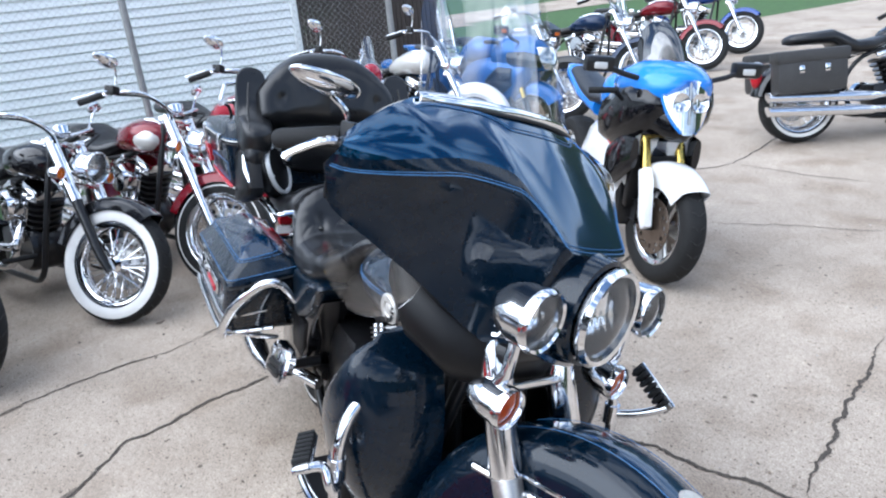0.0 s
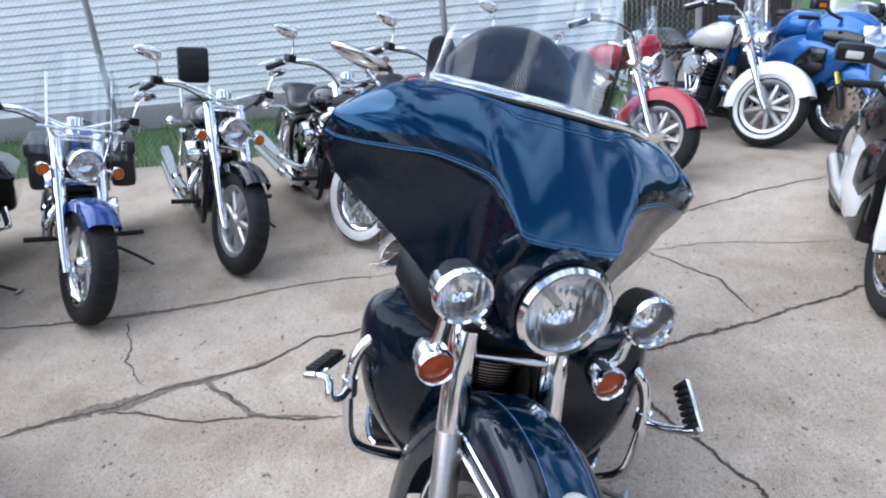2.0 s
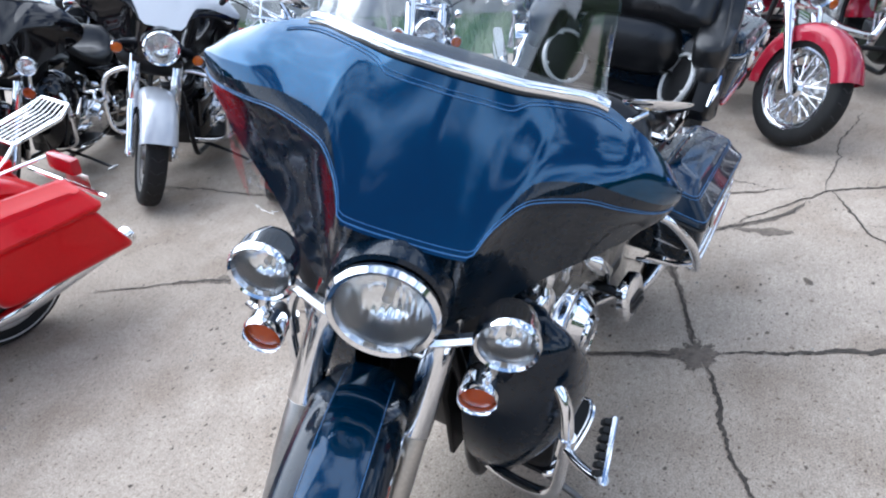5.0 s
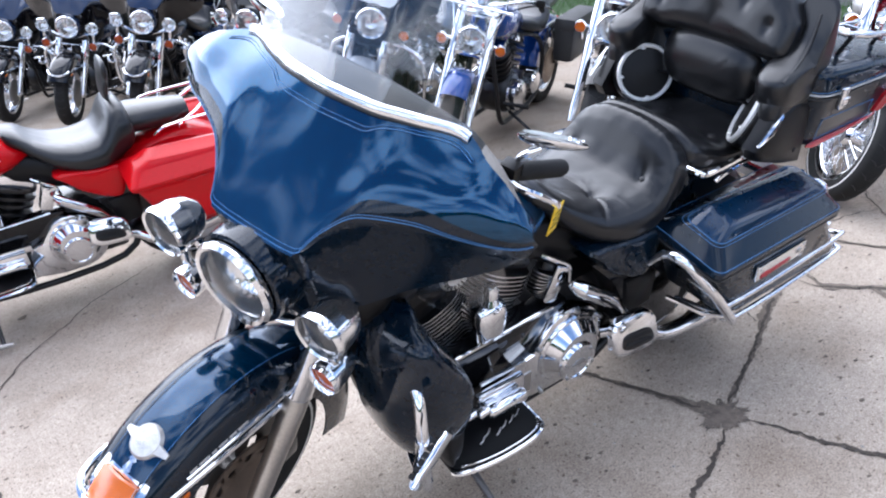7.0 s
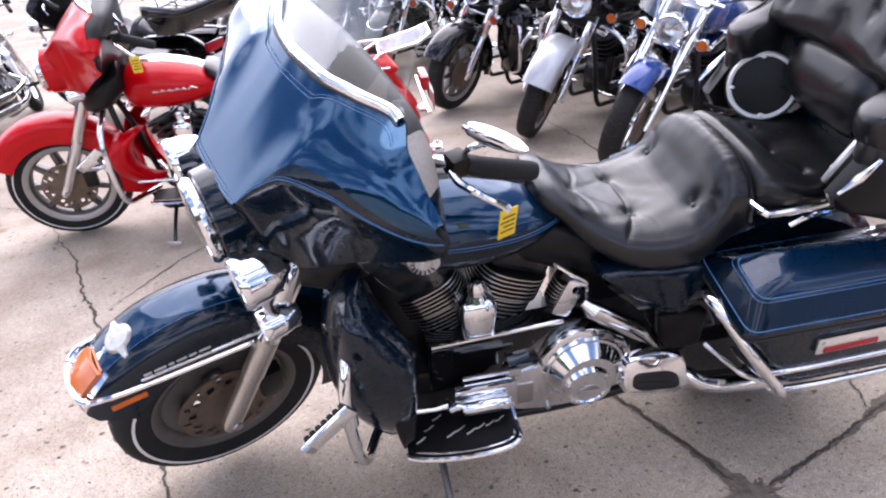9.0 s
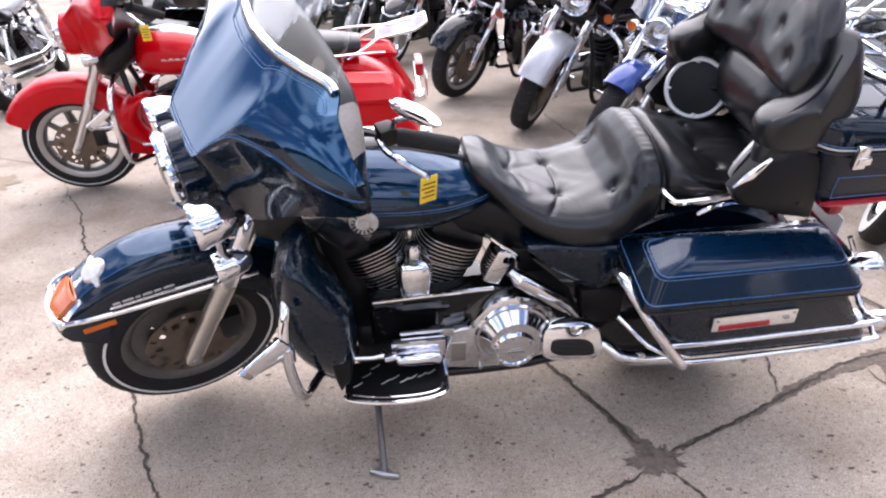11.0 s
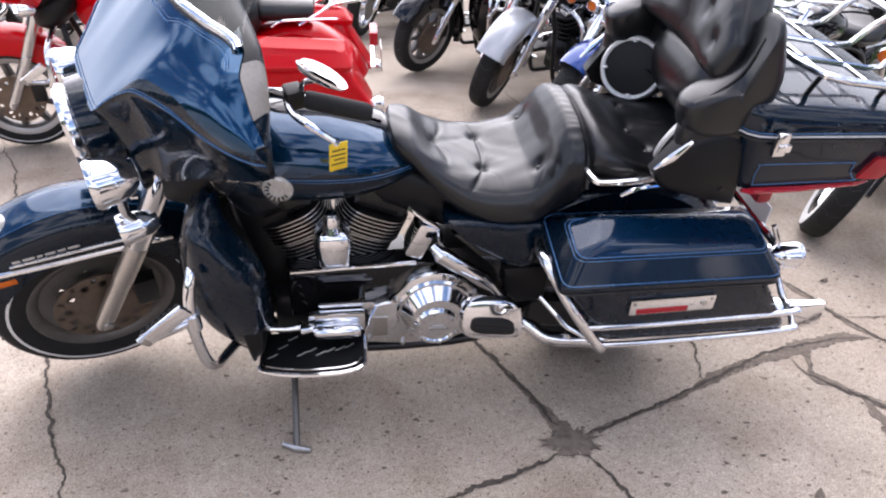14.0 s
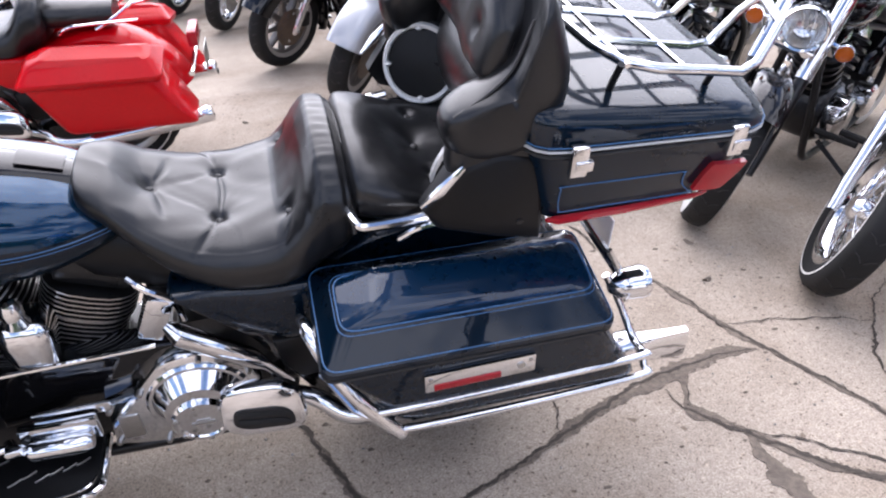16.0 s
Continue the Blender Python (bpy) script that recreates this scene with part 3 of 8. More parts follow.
def mirror(root, at, s, m=None, tall=False, back=70.0):
    """A chrome handlebar mirror on its stem; the glass looks back and up by so many degrees."""
    at = Vector(at)
    R = Matrix.Translation(at) @ Matrix.Rotation(radians(s * 14), 4, "Z") @ Matrix.Rotation(radians(s * 8), 4, "X") @ Matrix.Rotation(radians(back), 4, "Y")
    g = Geo()
    rings = []
    for q in (-1, -0.97, -0.88, -0.6, -0.2, 0.2, 0.6, 0.88, 0.97, 1):
        k = math.sqrt(max(0.0, 1 - q * q)) * 0.93 + 0.07
        k *= 1.0 - 0.16 * q * s
        rings.append([Vector((0.020 * k * a, q * 0.078, 0.040 * k * b)) for a, b in ((0.0, 1), (0.55, 0.8), (0.9, 0.4), (1, 0), (0.9, -0.4), (0.55, -0.8), (0.0, -1), (-0.22, -1.0), (-0.25, 0), (-0.22, 1.0))])
    body = part("mirror", g.loft(rings).move(R), CHROME, root, "chrome oval mirror", m, sharp=50)
    g = Geo().add([R @ Vector((-0.0085, 0.068 * math.cos(t), 0.032 * math.sin(t) * (1 - 0.16 * math.cos(t) * s))) for t in (2 * math.pi * k / 28 for k in range(28))], [tuple(range(28))])
    part("mirror_glass", g, MIRROR, body, m=m)
    g = Geo().tube([R @ Vector((0.022, -s * 0.02, 0)), at + Vector((0.03, -s * 0.05, -0.055)), at + Vector((0.02, -s * 0.07, -0.12 if not tall else -0.19))], 0.0065, 8, smooth=5)
    part("mirror_stem", g, CHROME, body, m=m)
    return body


def v_engine(root, at, chrome_cover=True, s=1.0, m=None, detail=True):
    """A narrow-angle V-twin: crankcase, two finned barrels with rocker boxes, pushrod tubes."""
    at = Vector(at)
    g = Geo()
    g.lathe([(0, -0.11), (0.13, -0.11), (0.15, -0.08), (0.15, 0.08), (0.13, 0.11), (0, 0.11)], at + Vector((0.02, 0, 0)), n=28)
    g.box(at + Vector((-0.26, -0.10, -0.13)), at + Vector((0.08, 0.10, 0.10)), 0.03)
    case = part("crankcase", g, BLACKMETAL, root, "black engine crankcase", m)
    for k, tilt in ((1, 22.5), (-1, -22.5)):
        R = Matrix.Translation(at) @ Matrix.Rotation(radians(tilt), 4, "Y")
        g = Geo()
        g.lathe([(0.062, 0.10), (0.062, 0.33)], (0, 0, 0), (0, 0, 1), 20)
        barrel = part("cylinder", g.move(R), BLACKMETAL, case, "black finned cylinder", m)
        nf = 16 if detail else 6
        for i in range(nf):
            g, e = Geo(), Geo()
            z = lerp(0.125, 0.335, i / (nf - 1))
            r = 0.098 if i < nf * 0.62 else 0.106
            ring = [Vector((r * math.copysign(abs(math.cos(a)) ** 0.7, math.cos(a)), r * 1.05 * math.copysign(abs(math.sin(a)) ** 0.7, math.sin(a)), z)) for a in (2 * math.pi * q / 24 for q in range(24))]
            g.loft([ring, [p + Vector((0, 0, 0.006 if detail else 0.014)) for p in ring]])
            fin = part("cooling_fin", g.move(R), BLACKMETAL, barrel, m=m)
            if detail:
                e.loft([[Vector((p.x * 1.004, p.y * 1.004, p.z + 0.0008)) for p in ring], [Vector((p.x * 1.004, p.y * 1.004, p.z + 0.0052)) for p in ring]], caps=False)
                fin.data.materials.append(FINEDGE)
                k0 = len(fin.data.polygons)
                both = Geo().add(g.v, g.f)
                e.move(R)
                both.add(e.v, e.f)
                me = bpy.data.meshes.new("cooling_fin")
                me.from_pydata(both.v, [], both.f)
                me.materials.append(BLACKMETAL), me.materials.append(FINEDGE)
                for q in range(k0, len(me.polygons)):
                    me.polygons[q].material_index = 1
                fin.data = me
        g = Geo().box((-0.085, -0.085, 0.345), (0.085, 0.085, 0.415), 0.022)
        part("rocker_box", g.move(R), BLACKMETAL if detail else CHROME, case, m=m)
        g = Geo()
        for q in (-0.03, 0.03):
            g.tube([R @ Vector((q, -0.115, 0.06)), R @ Vector((q * 0.8, -0.095, 0.35))], 0.011, 10)
        part("pushrod_tube", g, CHROME, case, m=m)
    return case


# ---- the batwing fairing ----
FW = 0.505
def catmull(pts, n):
    """A smooth line through the points, n steps to each stretch."""
    out = []
    for i in range(len(pts) - 1):
        a, b, c, d = pts[max(0, i - 1)], pts[i], pts[i + 1], pts[min(len(pts) - 1, i + 2)]
        for k in range(n):
            t = k / n
            out.append(0.5 * (2 * b + (c - a) * t + (2 * a - 5 * b + 4 * c - d) * t * t + (3 * b - a - 3 * c + d) * t ** 3))
    return out + [pts[-1]]


BAT_Y = [0.0, 0.06, 0.120, 0.142, 0.20, 0.29, 0.375, 0.44, 0.485, 0.505]


def bat(y, v):
    """A point of the fairing's skin: y across, v from the windshield (0) over the stripe (0.5) to the lower edge (1)."""
    a = min(FW, abs(y))
    e = smooth01((a - 0.43) / 0.075)
    top = Vector((interp(a, BAT_Y, [0.458, 0.452, 0.442, 0.434, 0.410, 0.368, 0.402, 0.404, 0.398, 0.394]), y * (1 - 0.03 * e), interp(a, BAT_Y, [1.366, 1.365, 1.362, 1.360, 1.355, 1.342, 1.318, 1.280, 1.250, 1.230])))
    st = Vector((interp(a, BAT_Y, [0.702, 0.702, 0.698, 0.660, 0.602, 0.552, 0.508, 0.462, 0.416, 0.388]), y, interp(a, BAT_Y, [1.114, 1.115, 1.119, 1.158, 1.207, 1.212, 1.198, 1.184, 1.176, 1.180])))
    bot = Vector((interp(a, BAT_Y, [0.640, 0.640, 0.632, 0.606, 0.562, 0.500, 0.452, 0.412, 0.388, 0.380]), y * (1 - 0.05 * e), interp(a, BAT_Y, [0.885, 0.880, 0.872, 0.880, 0.915, 0.985, 1.040, 1.080, 1.102, 1.118])))
    if v <= 0.5:
        t = v * 2
        w = smooth01((a - 0.09) / 0.20)
        c = lerp(top, st, 0.5) + Vector((0.002 + 0.050 * w, 0, 0.008 + 0.022 * w + 0.01 * e))
        return top * (1 - t) ** 2 + c * 2 * t * (1 - t) + st * t * t
    t = (v - 0.5) * 2
    c = lerp(st, bot, 0.35) + Vector((-0.022 * (1 - e) * smooth01(a / 0.15) + 0.015 * e, 0, -0.012))
    return st * (1 - t) ** 2 + c * 2 * t * (1 - t) + bot * t * t


def fairing(root, m, paint, lower_paint, stripes=True, ws_height=0.36, ws=CLEAR, inner=DASH, detail=True, headlamp=True):
    ny, nv = (97, 32) if detail else (61, 24)
    ys = [FW * math.sin(math.pi / 2 * (-1 + 2 * k / (ny - 1))) for k in range(ny)]
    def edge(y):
        """Where the upper colour ends: at the stripe in the middle; on the wings at the rolled shoulder, where the
        shade begins.
        """
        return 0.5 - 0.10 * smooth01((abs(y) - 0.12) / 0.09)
    g = Geo().sheet([[bat(y, edge(y) * j / (nv // 2)) for j in range(nv // 2 + 1)] for y in ys], 0.006)
    skin = part("fairing", g, paint, root, "painted batwing fairing with soft sky sheen", m, sharp=60)
    # on the wings the dark colour from shoulder to stripe is painted-in shade
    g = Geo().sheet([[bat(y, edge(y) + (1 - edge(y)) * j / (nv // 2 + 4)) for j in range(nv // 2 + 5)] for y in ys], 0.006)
    part("fairing_lower", g, lower_paint, skin, "dark lower fairing, shade under the wing shoulder in its colour", m, sharp=60)
    # inner fairing closes the back of the shell; at the wing ends it shows as a flat side panel
    def back_of(y):
        w = min(1, abs(y) / FW)
        a, b = bat(y, 0.0), bat(y, 1.0)
        x = lerp(0.30, 0.368, w * w)
        return catmull([a + Vector((-0.003, 0, -0.004)), Vector((lerp(a.x, x, 0.80), y * (1 - 0.085 * w * w), a.z - 0.015)), Vector((x, y * (1 - 0.12 * w * w), lerp(a.z, b.z, 0.22))), Vector((lerp(x, b.x, 0.45 * w), y * (1 - 0.10 * w * w), lerp(a.z, b.z, 0.62))), Vector((lerp(b.x, x, 0.30), y * (1 - 0.05 * w * w), b.z + 0.02)), b + Vector((-0.003, 0, 0.003))], 4)
    backs = [back_of(y) for y in ys]
    wing = sum(1 for y in ys if y < -0.345)
    part("inner_fairing", Geo().sheet(backs[wing:len(ys) - wing], -0.003), PLASTIC, skin, "black inner fairing", m)
    tips = sum(1 for y in ys if y < -0.455)
    for side_rows in (backs[:tips + 1], backs[len(ys) - tips - 1:]):
        part("wing_tip", Geo().sheet(side_rows, -0.003), lower_paint, skin, "painted rolled wing tip", m, sharp=75)
    for side_rows in (backs[tips:wing + 1], backs[len(ys) - wing - 1:len(ys) - tips]):
        part("wing_back", Geo().sheet([r[:10] for r in side_rows], -0.003), inner, skin, "grey plastic panel behind the wing", m, sharp=75)
        part("wing_back", Geo().sheet([r[9:] for r in side_rows], -0.003), PLASTIC, skin, "black panel behind the wing", m, sharp=75)
    for s in (1, -1):
        ctl = back_of(s * FW)
        rows = []
        last = len(ctl) - 1
        for k in range(21):
            q = k / 20
            i = min(last - 1, int(q * last))
            rear = lerp(ctl[i], ctl[i + 1], q * last - i)
            front = bat(s * FW, q)
            rows.append([lerp(front, rear, u) + Vector((0, s * 0.006 * math.sin(math.pi * u) * math.sin(math.pi * q), 0)) for u in lin(0, 1, 5)])
        part("fairing_end", Geo().sheet(rows[:10], 0.002 * s), lower_paint, skin, "painted wing end", m, sharp=75)
        part("fairing_end", Geo().sheet(rows[9:], 0.002 * s), PLASTIC, skin, "black plastic end panel", m, sharp=75)
    if stripes:
        for off, r in ((0.0, 0.0013), (-0.014, 0.0008)):
            pts = []
            for k in range(97):
                y = FW * 0.99 * (-1 + 2 * k / 96)
                p = bat(y, 0.49 + off)
                nrm = (bat(y, 0.48 + off) - p).cross(bat(y + 0.004, 0.49 + off) - p).normalized()
                pts.append(p + nrm * (0.0012 if nrm.x > 0 else -0.0012))
            part("pinstripe", Geo().tube(pts, r, 6), STRIPE, skin, "light blue pinstripe", m)
        for off, r in ((0.0, 0.0011), (-0.014, 0.0007)):
            pts = []
            for k in range(81):
                y = -0.335 + 0.67 * k / 80
                v = 0.075 + off + 0.014 * smooth01((0.16 - abs(y)) / 0.05)
                p = bat(y, v)
                nrm = (bat(y, v - 0.01) - p).cross(bat(y + 0.004, v) - p).normalized()
                pts.append(p + nrm * (0.0012 if nrm.x > 0 else -0.0012))
            part("pinstripe", Geo().tube(pts, r, 6), STRIPE, skin, "light blue pinstripe", m)
    # clear wind deflectors under the wings
    if detail and stripes:
        for s in (1, -1):
            rows = []
            for k in range(15):
                t = k / 14
                y = lerp(0.450, 0.285, t)
                p = bat(s * y, 1.0) + Vector((-0.012, 0, 0.012))
                h = 0.02 + 0.12 * math.sin(math.pi * (0.12 + 0.80 * t)) ** 0.7
                rows.append([p + Vector((-0.03 * q * q, s * 0.012 * q, -h * q)) for q in lin(0, 1, 6)])
            wd = part("wind_deflector", Geo().sheet(rows, 0.003), ws, skin, "clear acrylic wind deflector", m, sharp=80)
            wd.visible_shadow = False
    # windshield with its chrome base trim
    ww = 0.62
    if ws_height:
        rows = []
        for k in range(33):
            u = -1 + 2 * k / 32
            y = u * 0.300
            base = bat(y, 0.0) + Vector((0.002, 0, 0.008))
            row = []
            hgt = ws_height * max(0.0, 1 - abs(u) ** 3.4) ** 0.5 + 0.012
            for j in range(14):
                t = j / 13
                row.append(base + Vector((-0.42 * t * hgt - 0.10 * (t * hgt) ** 2, -u * 0.02 * t, 0.90 * t * hgt)))
            rows.append(row)
        wsh = part("windshield", Geo().sheet(rows, 0.004), ws, root, "clear acrylic windshield", m, sharp=80)
        wsh.visible_shadow = False
        rows, gasket = [], []
        for k in range(33):
            u = -1 + 2 * k / 32
            y = u * 0.302
            p = bat(y, 0.012)
            rows.append([p + Vector((0.013, 0, -0.005)), p + Vector((0.013, 0, 0.003)), p + Vector((0.009, 0, 0.010)), p + Vector((0.003, 0, 0.013)), p + Vector((-0.004, 0, 0.013)), p + Vector((-0.007, 0, 0.006))])
            gasket.append(p + Vector((0.0125, 0, -0.007)))
        part("gasket", Geo().tube(gasket, 0.0045, 8), INK, root, "black rubber gasket", m)
        part("windshield_trim", Geo().sheet(rows, -0.003), CHROME, root, "chrome windshield trim", m)
    return skin


def steering(angle, axle=(0.845, 0.345), rake=26.0):
    """The turn of the front end about its raked steering head."""
    o = Vector((axle[0] + axle[1] * math.tan(radians(rake)) - 0.045, 0, 0))
    u = Vector((-math.sin(radians(rake)), 0, math.cos(radians(rake))))
    return Matrix.Translation(o) @ Matrix.Rotation(radians(angle), 4, u) @ Matrix.Translation(-o)


def tufted(root, name, rings, material, label, m=None):
    return part(name, Geo().loft(rings), material, root, label, m, sharp=70)


def tourer(name, label, place, paint, accent, steer=15.0, detail=True, pak=True, lowers=True, ws_height=0.36, ws=CLEAR, group="", stripes=True, bags=True, wheel="slot",
           wall="thin", rack=False, fairing_paint=None, spots=True, fender_paint=None, slim=False, tag=False, backrest=True, trim=False):
    """A full-dress touring motorcycle. Origin between the wheels on the ground, x ahead, y to its left."""
    root = thing(name, label, "motorcycle", place, group)
    M = steering(steer)
    if detail:   # the front end hangs a little to the right of the frame's plane
        M = M @ Matrix.Translation((0, -0.016, 1.0)) @ Matrix.Rotation(radians(-1.3), 4, "X") @ Matrix.Translation((0, 0, -1.0))
    ax = Vector((0.845, 0, 0.345))
    # -- front end, turned with the handlebar
    make_wheel(root, "front_wheel", ax, 0.316 if detail else 0.333, 0.122 if detail else 0.13, wheel, M, wall, disc=1)
    fp = fender_paint or paint
    fen = fender(root, "front_fender", ax, 0.418, 0.098, 37.5 if detail else 30, 196, fp, "painted deep-skirted front fender", M, drop=0.105, n=36)
    if trim:
        for s in (1, -1):
            part("fender_trim", Geo().tube([Vector((0.60, s * 0.103, 0.612)), Vector((0.80, s * 0.103, 0.622)), Vector((0.98, s * 0.103, 0.634)), Vector((1.12, s * 0.097, 0.646)), Vector((1.19, s * 0.06, 0.62)), Vector((1.205, 0, 0.605))], 0.0095, 8, smooth=6), CHROME, fen, "chrome fender trim", M)
            part("side_marker", Geo().box((1.02, s * 0.098 - 0.006, 0.590), (1.11, s * 0.098 + 0.006, 0.612), 0.004), AMBER, fen, "amber side marker", M)
    if detail:
        g = Geo()
        for s in (1, -1):
            pts = [ax + Vector((0.415 * math.cos(radians(a)) * 0.80 + 0.06, s * 0.1015, z)) for a, z in ((150, 0.275), (120, 0.280), (90, 0.285), (70, 0.287))]
            g.tube([Vector((0.60, s * 0.103, 0.612)), Vector((0.80, s * 0.103, 0.622)), Vector((0.98, s * 0.103, 0.634)), Vector((1.11, s * 0.098, 0.644)), Vector((1.163, s * 0.070, 0.634)), Vector((1.180, 0, 0.626))], 0.0085, 8, smooth=6)
            g.tube([Vector((0.66, s * 0.1035, 0.648)), Vector((0.80, s * 0.1035, 0.652)), Vector((1.02, s * 0.1035, 0.662))], 0.0045, 6)
        part("fender_trim", g, CHROME, fen, "chrome fender trim", M)
        g = Geo().box((1.10, -0.078, 0.604), (1.170, 0.078, 0.626), 0.01)
        part("fender_tip", g, CHROME, fen, "chrome fender tip", M)
        g = Geo()
        rows = []
        for a in lin(40.5, 52.5, 6):
            d = Vector((math.cos(radians(a)), 0, math.sin(radians(a))))
            rows.append([ax + d * (0.428 + 0.012 * math.cos(u * 1.5)) + Vector((0, u * 0.050, 0)) for u in lin(-1, 1, 9)])
        part("fender_lamp", g.sheet(rows, 0.012), AMBER, fen, "amber fender marker lamp", M)
        rows = []
        for a in lin(38.5, 61, 8):
            d = Vector((math.cos(radians(a)), 0, math.sin(radians(a))))
            w = interp(a, [38.5, 45, 56, 61], [0.080, 0.074, 0.064, 0.040])
            rows.append([ax + d * (0.4235 - 0.011 * u * u) + Vector((0, u * w, 0)) for u in lin(-1, 1, 9)])
        part("lamp_bezel", Geo().sheet(rows, 0.005), CHROME, fen, "chrome bezel under the amber lamp", M)
        for s in (1, -1):
            g = Geo().box((1.02, s * 0.098 - 0.006, 0.590), (1.11, s * 0.098 + 0.006, 0.612), 0.004)
            part("side_marker", g, AMBER, fen, "amber side marker", M)
        g = Geo()
        d = Vector((math.cos(radians(64)), 0, math.sin(radians(64))))
        g.lathe([(0, 0.432), (0.034, 0.430), (0.040, 0.422), (0.040, 0.412)], ax, d, 20)
        q = Vector((-d.z, 0, d.x))
        for s in (1, -1):
            g.loft([[ax + d * 0.424 + Vector((0, s * 0.03, 0)) + q * a for a in (-0.014, 0, 0.014)] + [ax + d * 0.430 + Vector((0, s * 0.03, 0)) + q * a for a in (0.012, -0.012)],
                    [ax + d * 0.415 + Vector((0, s * 0.062, 0)) + q * a for a in (-0.006, 0, 0.006)] + [ax + d * 0.420 + Vector((0, s * 0.062, 0)) + q * a for a in (0.005, -0.005)]])
        part("fender_emblem", g, BADGE, fen, "round winged silver emblem", M)
        rows = []
        for k in range(31):
            t = radians(lerp(54, 148, k / 30))
            d = Vector((math.cos(t), 0, math.sin(t)))
            rows.append([ax + d * (0.4232 - 0.30 * 0.098 * min(1, abs(u) / 0.69) ** 2.5) + Vector((0, 0.098 * math.copysign(min(1.0, abs(u) * 1.45) ** 0.9, u), 0)) for u in lin(-0.34, 0.34, 11)])
        part("fender_panel", Geo().sheet(rows, 0.0012), SHADE, fen, "blue metallic panel between the pinstripes", M, sharp=60)
        for s in (1, -1):
            pts = []
            for k in range(24):
                t = radians(lerp(48, 120, k / 23))
                pts.append(ax + Vector((math.cos(t) * 0.421, s * 0.054, math.sin(t) * 0.421)))
            part("pinstripe", Geo().tube(pts, 0.0008, 6), STRIPE, fen, "light blue pinstripe", M)
        g = Geo()
        x = 0.84
        for w in (0.03, 0.02, 0.026, 0.014, 0.03, 0.02):
            g.box((x, 0.1005, 0.668 + 0.002), (x + w, 0.1035, 0.678), 0.001)
            x += w + 0.006
        part("fender_script", g, BADGE, fen, "small silver script lettering", M)
    for s in (1, -1):
        low, mid, top = Vector((0.862, s * 0.125, 0.335)), Vector((0.698, s * 0.125, 0.638)), Vector((0.545, s * 0.125, 0.965))
        g = Geo().tube([low + Vector((0.01, 0, -0.02)), low, lerp(low, mid, 0.15), lerp(low, mid, 0.55), lerp(low, mid, 0.6), mid], [0.018, 0.027, 0.029, 0.029, 0.032, 0.032], 18)
        leg = part("fork_leg", g, FORKGREY if detail else CHROME, root, "grey fork slider", M)
        part("fork_cover", Geo().tube([mid, lerp(mid, top, 0.02), top], [0.030, 0.035, 0.035], 18), CHROME, leg, "chrome fork cover", M)
        part("axle_nut", Geo().lathe([(0, 0.032), (0.013, 0.032), (0.016, 0.020), (0.016, -0.02)], low + Vector((-0.012, 0, 0.01)), (0, s, 0), 8), STEEL, leg, m=M)
    lamp(root, "headlight", (0.742, 0, 1.0), 0.104, 0.14, M, axis=(1, 0, -0.05), label="round chrome headlight")
    if spots:
        for s in (1, -1):
            lamp(root, "spotlight", (0.728, s * 0.232, 1.000), 0.061, 0.085, M, axis=(1, 0, -0.05), label="chrome passing lamp")
            lamp(root, "turn_signal", (0.70, s * 0.223, 0.816), 0.041, 0.075, M, front=TURN, label="chrome turn signal with amber lens")
            g = Geo().tube([(0.70, s * 0.232, 0.94), (0.70, s * 0.232, 0.88), (0.675, s * 0.225, 0.83)], 0.013, 10)
            part("lamp_bracket", g, CHROME, root, m=M)
        g = Geo()
        rows = []
        for k in range(33):
            u = -1 + 2 * k / 32
            y, z = u * 0.255, 0.914 - 0.030 * math.cos(u * math.pi * 0.95) + 0.012 * u * u
            x = 0.700 - 0.03 * u * u
            rows.append([Vector((x - 0.01, y, z + 0.007)), Vector((x + 0.002, y, z + 0.005)), Vector((x + 0.005, y, z)), Vector((x + 0.002, y, z - 0.005)), Vector((x - 0.01, y, z - 0.007))])
        part("light_bar", g.sheet(rows, -0.006), CHROME, root, "chrome light bar", M)
        part("fork_brace", Geo().tube([(0.62, -0.15, 0.80), (0.63, 0.15, 0.80)], 0.012, 10), CHROME, root, m=M)
    else:
        for s in (1, -1):
            lamp(root, "turn_signal", (0.60, s * 0.24, 0.93), 0.034, 0.06, M, front=AMBER, label="turn signal with amber lens")
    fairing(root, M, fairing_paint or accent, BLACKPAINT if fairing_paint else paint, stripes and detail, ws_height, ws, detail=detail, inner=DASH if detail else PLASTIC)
    g = Geo().lathe([(0.112, -0.14), (0.120, -0.05), (0.116, -0.008), (0.107, -0.004)], (0.742, 0, 1.0), (1, 0, -0.05), 36)
    part("headlight_nacelle", g, paint, root, "painted headlight nacelle", M)
    # fork trees and neck
    g = Geo().box((0.50, -0.15, 0.86), (0.64, 0.15, 0.90), 0.012).box((0.44, -0.13, 0.98), (0.60, 0.13, 1.02), 0.012)
    part("fork_tree", g, BLACKMETAL, root, m=M)
    part("fork_shroud", hull([(0.61, 0, 0.86, 0.20, 0.10), (0.59, 0, 0.86, 0.34, 0.16), (0.53, 0, 0.88, 0.46, 0.22), (0.44, 0, 0.93, 0.54, 0.24), (0.36, 0, 0.99, 0.50, 0.20)], p=2.6), PLASTIC, root, "black inner shroud under the fairing", M, sharp=70)
    # handlebar, grips, levers, mirrors
    g = Geo().tube([(0.33, -0.30, 1.215), (0.37, -0.18, 1.20), (0.40, 0, 1.19), (0.37, 0.18, 1.20), (0.33, 0.30, 1.215)], 0.0125, 10, smooth=5)
